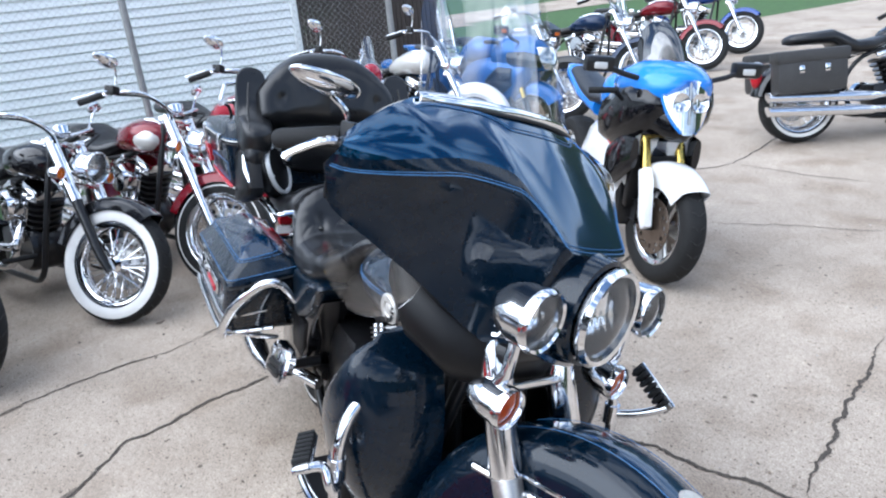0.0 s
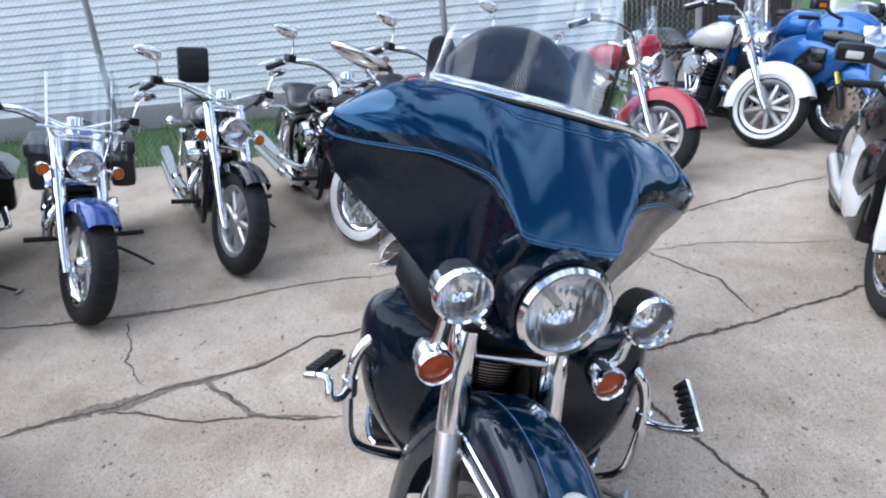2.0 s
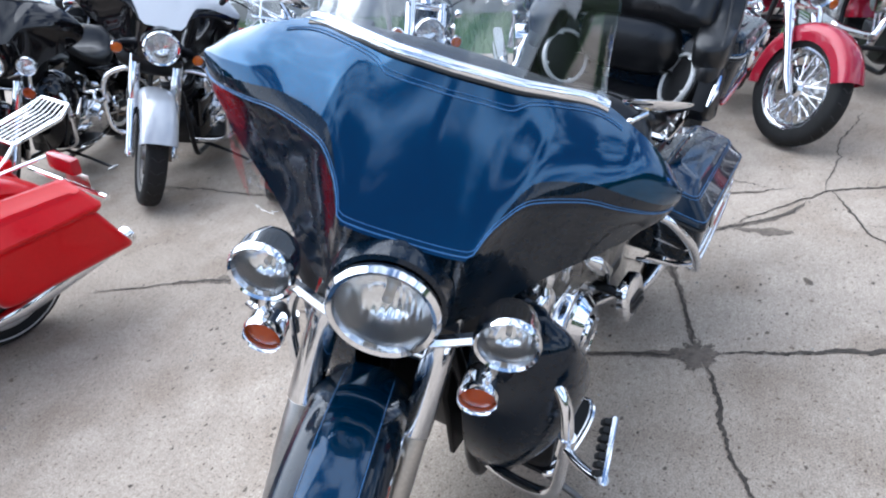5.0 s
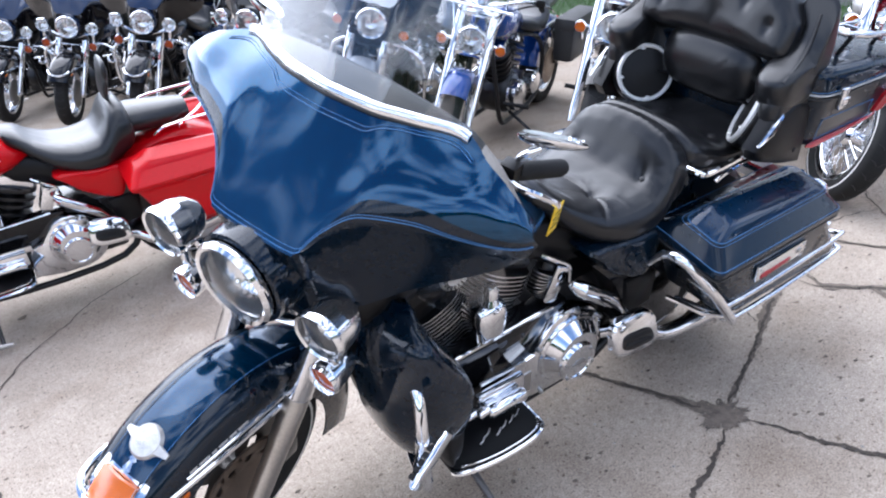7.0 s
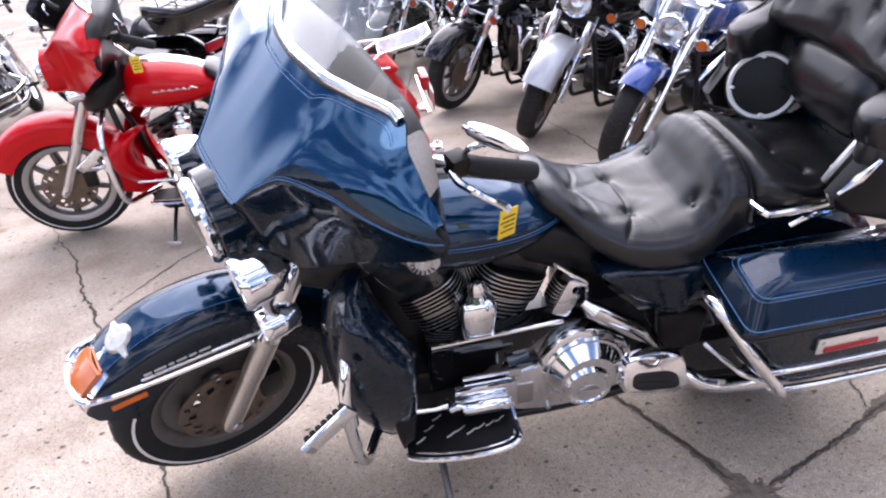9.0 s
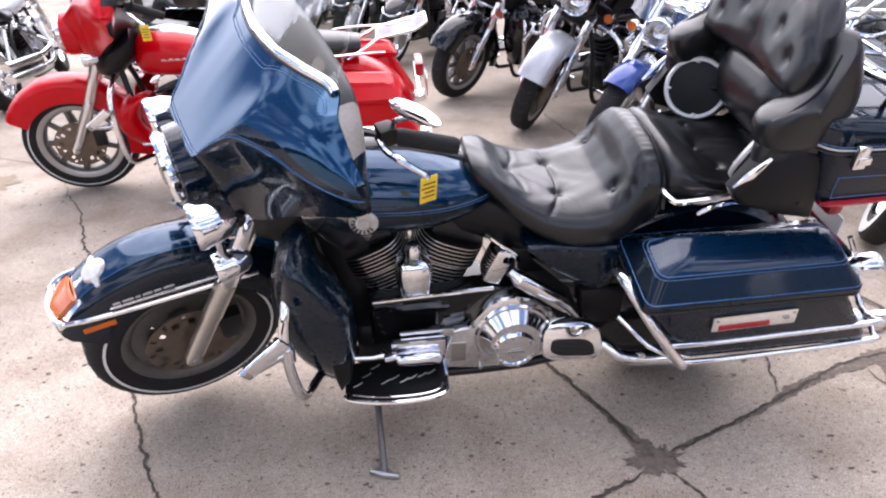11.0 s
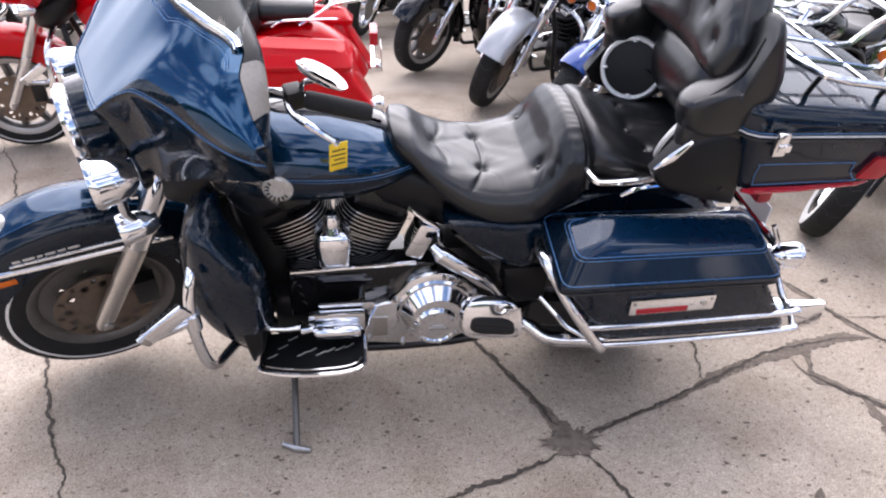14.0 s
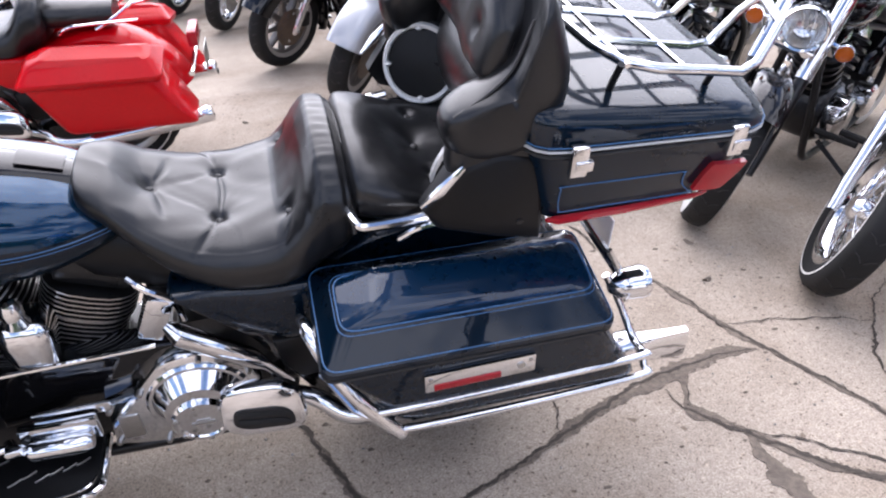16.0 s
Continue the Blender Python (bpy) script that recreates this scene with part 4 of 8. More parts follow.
    for s in (1, -1):
        g.tube([(0.33, s * 0.30, 1.215), (0.30, s * 0.345, 1.235), (0.255, s * 0.372, 1.228)], 0.0125, 10, smooth=4)
    bar = part("handlebar", g, CHROME, root, "chrome handlebar", M)
    for s in (1, -1):
        part("grip", Geo().tube([(0.262, s * 0.369, 1.230), (0.25, s * 0.374, 1.226), (0.13, s * 0.417, 1.192), (0.118, s * 0.42, 1.188)], [0.018, 0.022, 0.022, 0.019], 16), RUBBER, bar, "black rubber grip", M)
        part("switch_housing", Geo().box((0.262, s * 0.362 - 0.022, 1.212), (0.305, s * 0.362 + 0.022, 1.262), 0.008), PLASTIC, bar, "black switch housing", M)
        part("lever", Geo().tube([(0.30, s * 0.37, 1.228), (0.30, s * 0.40, 1.222), (0.28, s * 0.435, 1.212), (0.235, s * 0.463, 1.178), (0.222, s * 0.467, 1.165)], [0.010, 0.009, 0.0085, 0.0075, 0.011], 8, smooth=4), CHROME, bar, "chrome lever", M)
        mirror(root, (0.235, s * 0.42, 1.326), s, M, back=66.0 if detail else 30.0)
    if tag:
        g = Geo().box((0.197, 0.470, 1.085), (0.242, 0.473, 1.168), 0.001)
        t = part("price_tag", g, YELLOW, root, "yellow card tag on the lever", M)
        gi = Geo()
        for k, w in enumerate((0.032, 0.036, 0.028, 0.034)):
            gi.box((0.203, 0.473, 1.145 - 0.014 * k), (0.203 + w, 0.4738, 1.149 - 0.014 * k), 0)
        part("tag_print", gi, INK, t, m=M)
    # -- frame and engine
    g = Geo()
    for s in (1, -1):
        g.tube([(0.50, s * 0.03, 0.90), (0.44, s * 0.11, 0.60), (0.36, s * 0.13, 0.22), (0.2, s * 0.13, 0.16), (-0.40, s * 0.13, 0.18), (-0.52, s * 0.13, 0.42), (-0.42, s * 0.13, 0.72), (-0.1, s * 0.08, 0.80), (0.45, s * 0.03, 0.95)], 0.018, 8, smooth=4)
    part("frame", g, BLACKMETAL, root, "black tubular frame", sharp=60)
    v_engine(root, (0.10, 0, 0.36), detail=detail)
    g = Geo()
    rings = [oval(0, 0, 0, 1, 1)]
    g.loft([[Vector((0.104 + a * w, y, 0.613 + b * h)) for a, b in ((-0.8, -0.8), (-0.66, -0.97), (-0.3, -1), (0.3, -1), (0.66, -0.97), (0.8, -0.8), (0.95, 0.0), (1.0, 0.45), (0.86, 0.8), (0.5, 0.98), (0, 1.02), (-0.5, 0.98), (-0.86, 0.8), (-1.0, 0.45), (-0.95, 0.0))] for y, w, h in ((0.10, 0.052, 0.066), (0.160, 0.058, 0.070), (0.176, 0.054, 0.066), (0.188, 0.044, 0.054), (0.194, 0.026, 0.034))])
    part("horn_cover", g, CHROME, root, "chrome horn cover")
    part("horn_bracket", Geo().lathe([(0, 0.034), (0.016, 0.031), (0.025, 0.014), (0.024, -0.006), (0.018, -0.012), (0.027, -0.03)], (0.104, 0.165, 0.712), (0, 0, 1), 14), CHROME, root, "chrome acorn nut")
    # primary cover with derby cover
    ol = [(0.025, 0.24), (0.012, 0.392), (-0.055, 0.405), (-0.078, 0.435)]
    ol += [(-0.205 + 0.152 * math.cos(radians(q)), 0.362 + 0.152 * math.sin(radians(q))) for q in range(58, 285, 12)]
    ol += [(-0.10, 0.212), (-0.02, 0.225)]
    prim = part("primary_cover", slab(ol, 0.10, 0.186, 0.012), CHROME, root, "polished metal primary cover", sharp=30)
    g = Geo().lathe([(0.126, 0.17), (0.126, 0.190), (0.120, 0.196), (0.112, 0.196), (0.082, 0.232), (0.0, 0.232)], (-0.205, 0, 0.362), n=40)
    dome = part("derby_dome", g, CHROME, prim, "chrome conical derby housing")
    g = Geo().lathe([(0.074, 0.20), (0.074, 0.236), (0.068, 0.243), (0.058, 0.243), (0.054, 0.239), (0.03, 0.240), (0, 0.240)], (-0.203, 0, 0.335), n=40)
    part("derby_cover", g, CHROME, prim, "chrome round derby cover")
    if detail:
        for q in range(6):
            t = radians(60 * q + 20)
            part("bolt", Geo().lathe([(0, 0.248), (0.005, 0.247), (0.006, 0.238)], (-0.203 + 0.063 * math.cos(t), 0, 0.335 + 0.063 * math.sin(t)), n=8), STEEL, prim)
        for x, z in ((-0.225, 0.500), (-0.075, 0.418), (0.005, 0.375), (0.012, 0.255), (-0.10, 0.225), (-0.33, 0.43)):
            part("bolt", Geo().lathe([(0, 0.198), (0.006, 0.197), (0.008, 0.190), (0.008, 0.180)], (x, 0, z), n=10), STEEL, prim)
        part("cover_panel", Geo().box((-0.052, 0.184, 0.262), (-0.004, 0.190, 0.345), 0.004), STEEL, prim, "brushed rectangular panel")
        part("cover_script", Geo().box((-0.232, 0.240, 0.328), (-0.178, 0.2425, 0.336), 0.001).box((-0.222, 0.240, 0.340), (-0.19, 0.2425, 0.345), 0.001), STEEL, prim)
    for s in (1, -1) if detail else ():
        part("inner_panel", slab([(0.42, 0.82), (0.24, 0.74), (0.20, 0.50), (0.21, 0.30), (0.40, 0.28), (0.47, 0.55)], s * 0.070, s * 0.085, 0.004), PLASTIC, root, "black inner panel")
    part("engine_side_cover", slab([(0.245, 0.528), (-0.13, 0.542), (-0.21, 0.535), (-0.10, 0.44), (-0.03, 0.395), (0.03, 0.375), (0.25, 0.345)], 0.09, 0.158, 0.012), BLACKPAINT, root, "gloss black side cover")
    g = Geo().box((-0.21, -0.12, 0.20), (0.24, 0.135, 0.40), 0.03).box((-0.45, -0.12, 0.22), (-0.18, 0.12, 0.56), 0.04)
    part("gearbox", g, BLACKMETAL, root, "black gearbox and lower case")
    part("shift_rod", Geo().tube([(0.235, 0.163, 0.528), (-0.14, 0.163, 0.543)], 0.0055, 8), CHROME, root, "chrome shift rod")
    # chrome covers behind the rear cylinder
    g = Geo().box((-0.030, -0.045, -0.062), (0.030, 0.045, 0.062), 0.014, Matrix.Translation((-0.155, 0.115, 0.615)) @ Matrix.Rotation(radians(-24), 4, "Y"))
    part("starter_cover", g, CHROME, root, "chrome engine cover")
    part("cable_tube", Geo().tube([(-0.12, 0.12, 0.72), (-0.155, 0.145, 0.70), (-0.205, 0.15, 0.66), (-0.215, 0.15, 0.60)], 0.008, 8, smooth=4), CHROME, root)
    part("oil_cover", Geo().tube([(-0.185, 0.19, 0.628), (-0.205, 0.208, 0.612), (-0.345, 0.212, 0.502), (-0.375, 0.212, 0.468), (-0.43, 0.212, 0.392)], [0.014, 0.026, 0.026, 0.014, 0.007], 14), CHROME, root, "chrome tubular cover")
    # floorboards
    for s in (1, -1):
        ol = [(0.34, 0.19), (0.342, 0.318), (0.332, 0.334), (0.27, 0.352), (0.19, 0.362), (0.11, 0.362), (0.06, 0.354), (0.036, 0.340), (0.027, 0.318), (0.025, 0.19)]
        g = Geo().loft([[Vector((x, s * y, z)) for x, y in ol] for z in (0.286, 0.298)])
        fb = part("floorboard", g, BLACKMETAL, root, "floorboard with black rubber pad and chrome edge")
        g = Geo().loft([[Vector((lerp(x, 0.18, 0.05), s * lerp(y, 0.27, 0.09), z)) for x, y in ol] for z in (0.299, 0.309)])
        part("rubber_pad", g, PLASTIC, fb, "black patterned rubber pad")
        rim = [Vector((x, s * y, 0.294)) for x, y in ol[1:]]
        part("board_rim", Geo().tube(rim, 0.0085, 8, smooth=3), CHROME, fb, "chrome floorboard rim")
        part("board_rim", Geo().tube([lerp(q, Vector((0.18, s * 0.27, 0.294)), 0.085) + Vector((0, 0, 0.016)) for q in rim[1:-1]], 0.0028, 6, smooth=3), CHROME, fb)
        if detail:
            g = Geo()
            rng = random.Random(5)
            for q in range(9):
                x, y = lerp(0.07, 0.30, q / 8), 0.225 + 0.075 * rng.random()
                g.tube([(x - 0.012, s * (y - 0.012), 0.3105), (x + 0.004, s * y, 0.3115), (x + 0.016, s * (y + 0.004), 0.3105)], 0.0022, 5)
            part("pad_mark", g, STEEL, fb)["kind"] = "stuff"
        part("toe_rod", Geo().tube([(0.40, s * 0.255, 0.398), (0.25, s * 0.258, 0.388), (0.215, s * 0.25, 0.385)], [0.0085, 0.0085, 0.012], 10), CHROME, root, "chrome foot lever")
        g = Geo().tube([(0.215, s * 0.23, 0.375), (0.20, s * 0.262, 0.385), (0.175, s * 0.265, 0.39)], [0.014, 0.018, 0.012], 10)
        g.tube([(0.175, s * 0.255, 0.365), (0.165, s * 0.255, 0.365), (0.045, s * 0.255, 0.365), (0.035, s * 0.255, 0.365)], [0.016, 0.024, 0.024, 0.016], 14)
        g.box((0.02, s * 0.225 - 0.012, 0.345), (0.19, s * 0.225 + 0.012, 0.415), 0.008)
        g.box((-0.01, s * 0.20 - 0.006, 0.398), (0.16, s * 0.20 + 0.006, 0.428), 0.004)
        part("heel_shifter" if s > 0 else "brake_pedal", g, CHROME, root, "chrome pedal linkage")
        # passenger board folded up against the side
        def rounded(cx, cz, hx, hz, p=0.6, n=32):
            """A rounded oblong of (x, z) pairs, a little wider at its foot."""
            out = []
            for k in range(n):
                c, d = math.cos(2 * math.pi * k / n), math.sin(2 * math.pi * k / n)
                v = math.copysign(abs(d) ** p, d)
                out.append((cx + hx * math.copysign(abs(c) ** p, c) * (1 - 0.07 * v), cz + hz * v + 0.012 * c))
            return out
        lean = Matrix.Translation((0, s * 0.345, 0.37)) @ Matrix.Rotation(radians(s * 16), 4, "X") @ Matrix.Translation((0, -s * 0.345, -0.37))
        pb = part("passenger_board", slab(rounded(-0.357, 0.440, 0.096, 0.070), s * 0.312, s * 0.345, 0.014).move(lean), CHROME, root, "chrome passenger footboard, folded up", sharp=30)
        part("board_face", slab(rounded(-0.357, 0.424, 0.068, 0.030), s * 0.340, s * 0.3485, 0.004).move(lean), BLACKMETAL, pb, "black pad of the footboard")
        for dz in (-0.022, 0.0):
            part("board_strip", slab(rounded(-0.357, 0.438 + dz, 0.058, 0.0075, 0.5, 16), s * 0.346, s * 0.3515, 0.002).move(lean), CHROME if dz > 0 else RUBBER, pb)
        part("foot_bracket", Geo().tube([(-0.40, s * 0.16, 0.40), (-0.39, s * 0.32, 0.40)], 0.018, 10), BLACKMETAL, root)
    # side stand
    g = Geo().tube([(0.25, 0.13, 0.24), (0.246, 0.32, 0.178), (0.242, 0.478, 0.112)], [0.014, 0.011, 0.010], 10)
    st = part("side_stand", g, BLACKMETAL if not detail else RIMGREY, root, "metal side stand, down")
    part("stand_foot", Geo().tube([(0.285, 0.462, 0.106), (0.245, 0.482, 0.108), (0.20, 0.498, 0.114)], [0.008, 0.013, 0.008], 8), STEEL, st)
    # crash bar and lowers
    for s in (1, -1):
        if lowers and not slim:
            path = [(0.44, s * 0.26, 0.76), (0.46, s * 0.345, 0.715), (0.475, s * 0.385, 0.64), (0.475, s * 0.392, 0.50), (0.455, s * 0.365, 0.37), (0.41, s * 0.22, 0.31), (0.34, s * 0.10, 0.28)]
        else:
            path = [(0.50, s * 0.06, 0.80), (0.475, s * 0.22, 0.79), (0.47, s * 0.35, 0.74), (0.465, s * 0.405, 0.65), (0.460, s * 0.405, 0.47), (0.445, s * 0.37, 0.345), (0.40, s * 0.22, 0.30), (0.34, s * 0.10, 0.28)]
        g = Geo().tube(path, 0.0155, 12, smooth=5)
        cb = part("engine_guard", g, CHROME, root, "chrome engine guard bar")
        # folding highway peg: arm, chrome back plate and a rubber tread of ridges
        foot, tip = (Vector((0.565, 0.498, 0.622)), Vector((0.462, 0.474, 0.695))) if s > 0 else (Vector((0.520, -0.484, 0.622)), Vector((0.385, -0.428, 0.618)))
        along = (tip - foot).normalized()
        out = Vector((-0.60, 0.80, 0.10)) if s > 0 else Vector((-0.15, 0.35, -0.90))
        out = (out - along * out.dot(along)).normalized()
        turn = Matrix((along, along.cross(out), out)).transposed().to_4x4()
        pm = Matrix.Translation(foot) @ turn
        hub = Vector((0.476, s * 0.388, 0.575))
        if s > 0:
            arm = [hub, lerp(hub, foot, 0.4) + Vector((0.006, 0, -0.006)), lerp(hub, foot, 0.8) + Vector((0.004, 0, -0.004)), foot]
        else:
            arm = [hub, Vector((0.530, -0.408, 0.570)), Vector((0.548, -0.430, 0.584)), Vector((0.528, -0.440, 0.622)), foot]
        part("peg_arm", Geo().tube(arm, 0.0115, 10, smooth=4), CHROME, cb, "chrome peg arm")
        part("peg_clamp", Geo().tube([(0.475, s * 0.390, 0.548), (0.475, s * 0.391, 0.602)], 0.021, 14), CHROME, cb, "chrome clamp on the guard bar")
        part("peg_bolt", Geo().lathe([(0, 0.016), (0.010, 0.014), (0.012, 0.0), (0.012, -0.016), (0, -0.018)], foot, turn @ Vector((0, 1, 0)), 10), STEEL, cb)
        peg = part("highway_peg", Geo().box((-0.012, -0.022, -0.006), (0.132, 0.022, 0.007), 0.006, pm), CHROME, cb, "flat chrome highway peg with rubber tread")
        for k in range(7):
            x = 0.004 + 0.0178 * k
            part("peg_rubber", Geo().box((x, -0.0205, -0.021), (x + 0.0135, 0.0205, -0.004), 0.005, pm), RUBBER, peg, "ridged black rubber")
        if lowers:
            rows = []
            for k in range(40):
                t = k / 39
                z = lerp(0.848, 0.315, t)
                out = 0.378 - 0.30 * (t - 0.34) ** 2 - 0.045 * math.exp(-t / 0.035)
                fx = 0.514 - 0.33 * (t - 0.42) ** 2 - 0.02 * math.exp(-t / 0.035)
                xr = 0.330 + 0.06 * (t - 0.55) ** 2 + (0.085 * smooth01((0.42 - t) / 0.42) if detail else 0) if not slim else fx - 0.10
                if slim:
                    z, out, xr = lerp(0.66, 0.34, t), out - 0.09, fx - 0.075
                row = []
                for j in range(33):
                    th = math.pi / 2 * j / 26
                    if j <= 26:
                        row.append(Vector((xr + (fx - xr) * max(0.0, math.cos(th)) ** 0.64, s * (0.15 + (out - 0.15) * math.sin(th) ** 0.68), z)))
                    else:
                        q = (j - 26) / 6
                        row.append(Vector((xr - 0.035 * math.sin(q * 1.57), s * (out - 0.11 * (1 - math.cos(q * 1.57))), z)))
                rows.append(row)
            rows.append([lerp(v, Vector((0.40, s * 0.22, v.z)), 0.22) + Vector((0, 0, -0.014)) for v in rows[-1]])
            rows.append([lerp(v, Vector((0.40, s * 0.22, v.z)), 0.97) + Vector((0, 0, -0.004)) for v in rows[-1]])
            rows.insert(0, [lerp(v, Vector((0.40, s * 0.23, v.z + 0.012)), 0.25) + Vector((0, 0, 0.012)) for v in rows[0]])
            rows.insert(0, [lerp(v, Vector((0.40, s * 0.23, v.z)), 0.97) for v in rows[0]])
            lw = part("leg_fairing", Geo().sheet(rows, 0.006 * s), paint, root, "gloss dark blue lower leg fairing", sharp=70)
            g = Geo()
            if detail:
                part("leg_pocket", pillow([(0.42, 0.80), (0.405, 0.81), (0.375, 0.77), (0.322, 0.66), (0.298, 0.54), (0.312, 0.37), (0.335, 0.335), (0.36, 0.35)], s * 0.16, s * 0.335, 0.035, 4), PLASTIC, lw, "matt black pocket behind the leg fairing", sharp=70)
            pts = [lerp(Vector(p), Vector((0.40, s * 0.28, 0.62)), -0.008) for p in rows[16]]
            part("leg_seam", Geo().tube(pts, 0.003, 5), BLACKMETAL, lw)
    if detail:
        part("oil_pan", Geo().box((0.02, -0.15, 0.235), (0.30, 0.15, 0.42), 0.03), BLACKMETAL, root, "black oil pan under the engine")
        for s in (1, -1):
            part("frame_tube", Geo().tube([(-0.30, s * 0.13, 0.26), (0.20, s * 0.13, 0.245), (0.305, s * 0.125, 0.28), (0.345, s * 0.11, 0.40), (0.40, s * 0.06, 0.80)], 0.019, 10, smooth=4), BLACKMETAL, root, "black frame downtube")
    # -- tank and console
    rings = []
    for x, zb, zt, w in ((0.378, 0.84, 0.90, 0.12), (0.362, 0.785, 0.955, 0.25), (0.32, 0.752, 0.988, 0.335), (0.24, 0.738, 1.0, 0.372), (0.13, 0.735, 0.992, 0.380), (0.03, 0.745, 0.968, 0.362), (-0.05, 0.765, 0.938, 0.312), (-0.11, 0.79, 0.905, 0.245), (-0.155, 0.812, 0.880, 0.17), (-0.185, 0.835, 0.858, 0.07)):
        rings.append(oval(x, 0, (zb + zt) / 2, w, zt - zb, 40, 2.2))
    xs_ = [r[0].x for r in rings]
    fine = []
    for k in range(29):
        x = lerp(xs_[0], xs_[-1], 0.5 - 0.5 * math.cos(math.pi * k / 28))
        fine.append([Vector((x, interp(-x, [-q for q in xs_], [r[j].y for r in rings]), interp(-x, [-q for q in xs_], [r[j].z for r in rings]))) for j in range(40)])
    tank = part("fuel_tank", Geo().loft(fine), paint, root, "painted teardrop fuel tank", sharp=80)
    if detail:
        # accent blue above the stripe; its lighter colour also stands in for reflected sky
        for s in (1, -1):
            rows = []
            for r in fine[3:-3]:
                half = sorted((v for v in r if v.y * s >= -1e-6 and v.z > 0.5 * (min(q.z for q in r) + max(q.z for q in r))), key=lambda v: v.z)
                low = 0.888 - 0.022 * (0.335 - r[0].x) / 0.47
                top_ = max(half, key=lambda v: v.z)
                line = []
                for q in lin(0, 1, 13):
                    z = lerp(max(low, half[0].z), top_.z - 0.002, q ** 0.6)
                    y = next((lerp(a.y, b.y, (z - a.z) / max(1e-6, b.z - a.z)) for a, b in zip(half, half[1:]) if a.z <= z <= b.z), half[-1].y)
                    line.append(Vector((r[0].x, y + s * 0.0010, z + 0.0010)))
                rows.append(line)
            part("tank_panel", Geo().sheet(rows, 0.0006 * -s), SHADE, tank, "blue metallic upper half of the tank, sky sheen in its colour", sharp=80)
    rows, edge_l, edge_r = [], [], []
    for k in range(19):
        t = k / 18
        x, w = lerp(0.30, -0.072, t), interp(t, [0, 0.2, 0.6, 1], [0.040, 0.062, 0.060, 0.052])
        z = interp(t, [0, 0.3, 0.6, 1], [1.000, 1.010, 0.992, 0.944])
        rows.append([Vector((x, w * u, z - 0.022 * abs(u) ** 3)) for u in lin(-1, 1, 9)])
        edge_l.append(rows[-1][0] + Vector((0, -0.001, -0.001))), edge_r.append(rows[-1][-1] + Vector((0, 0.001, -0.001)))
    cons = part("tank_console", Geo().sheet(rows, 0.03), BLACKPAINT if detail else CHROME, tank, "gloss black tank console with chrome edge" if detail else "chrome tank console")
    if detail:
        part("console_edge", Geo().tube(edge_l + rows[-1][1:-1] + edge_r[::-1], 0.0042, 8), CHROME, cons, "chrome console edge")
        part("console_lid", Geo().sheet([[q + Vector((0, 0, 0.004)) for q in r[2:7]] for r in rows[13:18]], -0.004), BLACKPAINT, cons, "gloss black filler door")
        for s in (1, -1):
            bm_ = Geo().lathe([(0, 0.008), (0.012, 0.008), (0.014, 0.005), (0.020, 0.005), (0.022, 0.009), (0.036, 0.009), (0.041, 0.005), (0.041, -0.012)], (0.238, s * 0.182, 0.845), (0.10, s * 1, -0.10), 32)
            bdg = part("tank_badge", bm_, BADGE, tank, "round pewter tank badge")
            g = Geo()
            for q in range(16):
                t = 2 * math.pi * q / 16
                g.box((-0.003, -0.001, -0.006), (0.003, 0.002, 0.006), 0, Matrix.Translation((0.238 + 0.029 * math.cos(t), s * 0.1895, 0.845 + 0.029 * math.sin(t))) @ Matrix.Rotation(-t + 1.57, 4, "Y"))
            part("badge_bars", g, INK, bdg)["kind"] = "stuff"
            for dz, rr in ((0.0, 0.0014), (-0.008, 0.0009)):
                pts = []
                for k in range(30):
                    x = lerp(0.335, -0.135, k / 29)
                    z = 0.880 - 0.022 * k / 29 + dz
                    i = max(q for q in range(28) if fine[q][0].x >= x)
                    u = (fine[i][0].x - x) / (fine[i][0].x - fine[i + 1][0].x)

                    def side(r):
                        up_ = [v for v in r if v.y > 0]
                        return next(lerp(p.y, q.y, (z - p.z) / (q.z - p.z)) for p, q in zip(sorted(up_, key=lambda v: v.z), sorted(up_, key=lambda v: v.z)[1:]) if p.z <= z <= q.z)
                    pts.append(Vector((x, s * (lerp(side(fine[i]), side(fine[i + 1]), u) + 0.0012), z)))
                part("pinstripe", Geo().tube(pts, rr, 6), STRIPE, tank, "light blue pinstripe")
    if slim and tag:
        for s in (1, -1):
            sc = Geo()
            for k, (x, w, dz) in enumerate(((0.20, 0.035, 0.004), (0.16, 0.03, 0.0), (0.125, 0.035, 0.003), (0.085, 0.03, 0.0), (0.05, 0.028, 0.002), (0.015, 0.05, -0.003))):
                sc.tube([(x, s * 0.188, 0.865 + dz), (x - 0.4 * w, s * 0.1905, 0.874 - dz), (x - w, s * 0.189, 0.866)], [0.003, 0.006, 0.002], 6)
            part("tank_script", sc, BADGE, tank, "silver script on the tank")["kind"] = "stuff"
    part("frame_cover", Geo().loft([oval(x, 0, z, w, h, 16, 3) for x, z, w, h in ((0.05, 0.75, 0.12, 0.10), (-0.10, 0.76, 0.21, 0.17), (-0.22, 0.72, 0.26, 0.20), (-0.40, 0.68, 0.28, 0.16), (-0.52, 0.68, 0.24, 0.12))]), PLASTIC, root, "black cover under the seat")

    # -- seat
    buttons = [(-0.195, 0.0), (-0.335, 0.087), (-0.335, -0.087), (-0.487, 0.144), (-0.487, -0.144)]
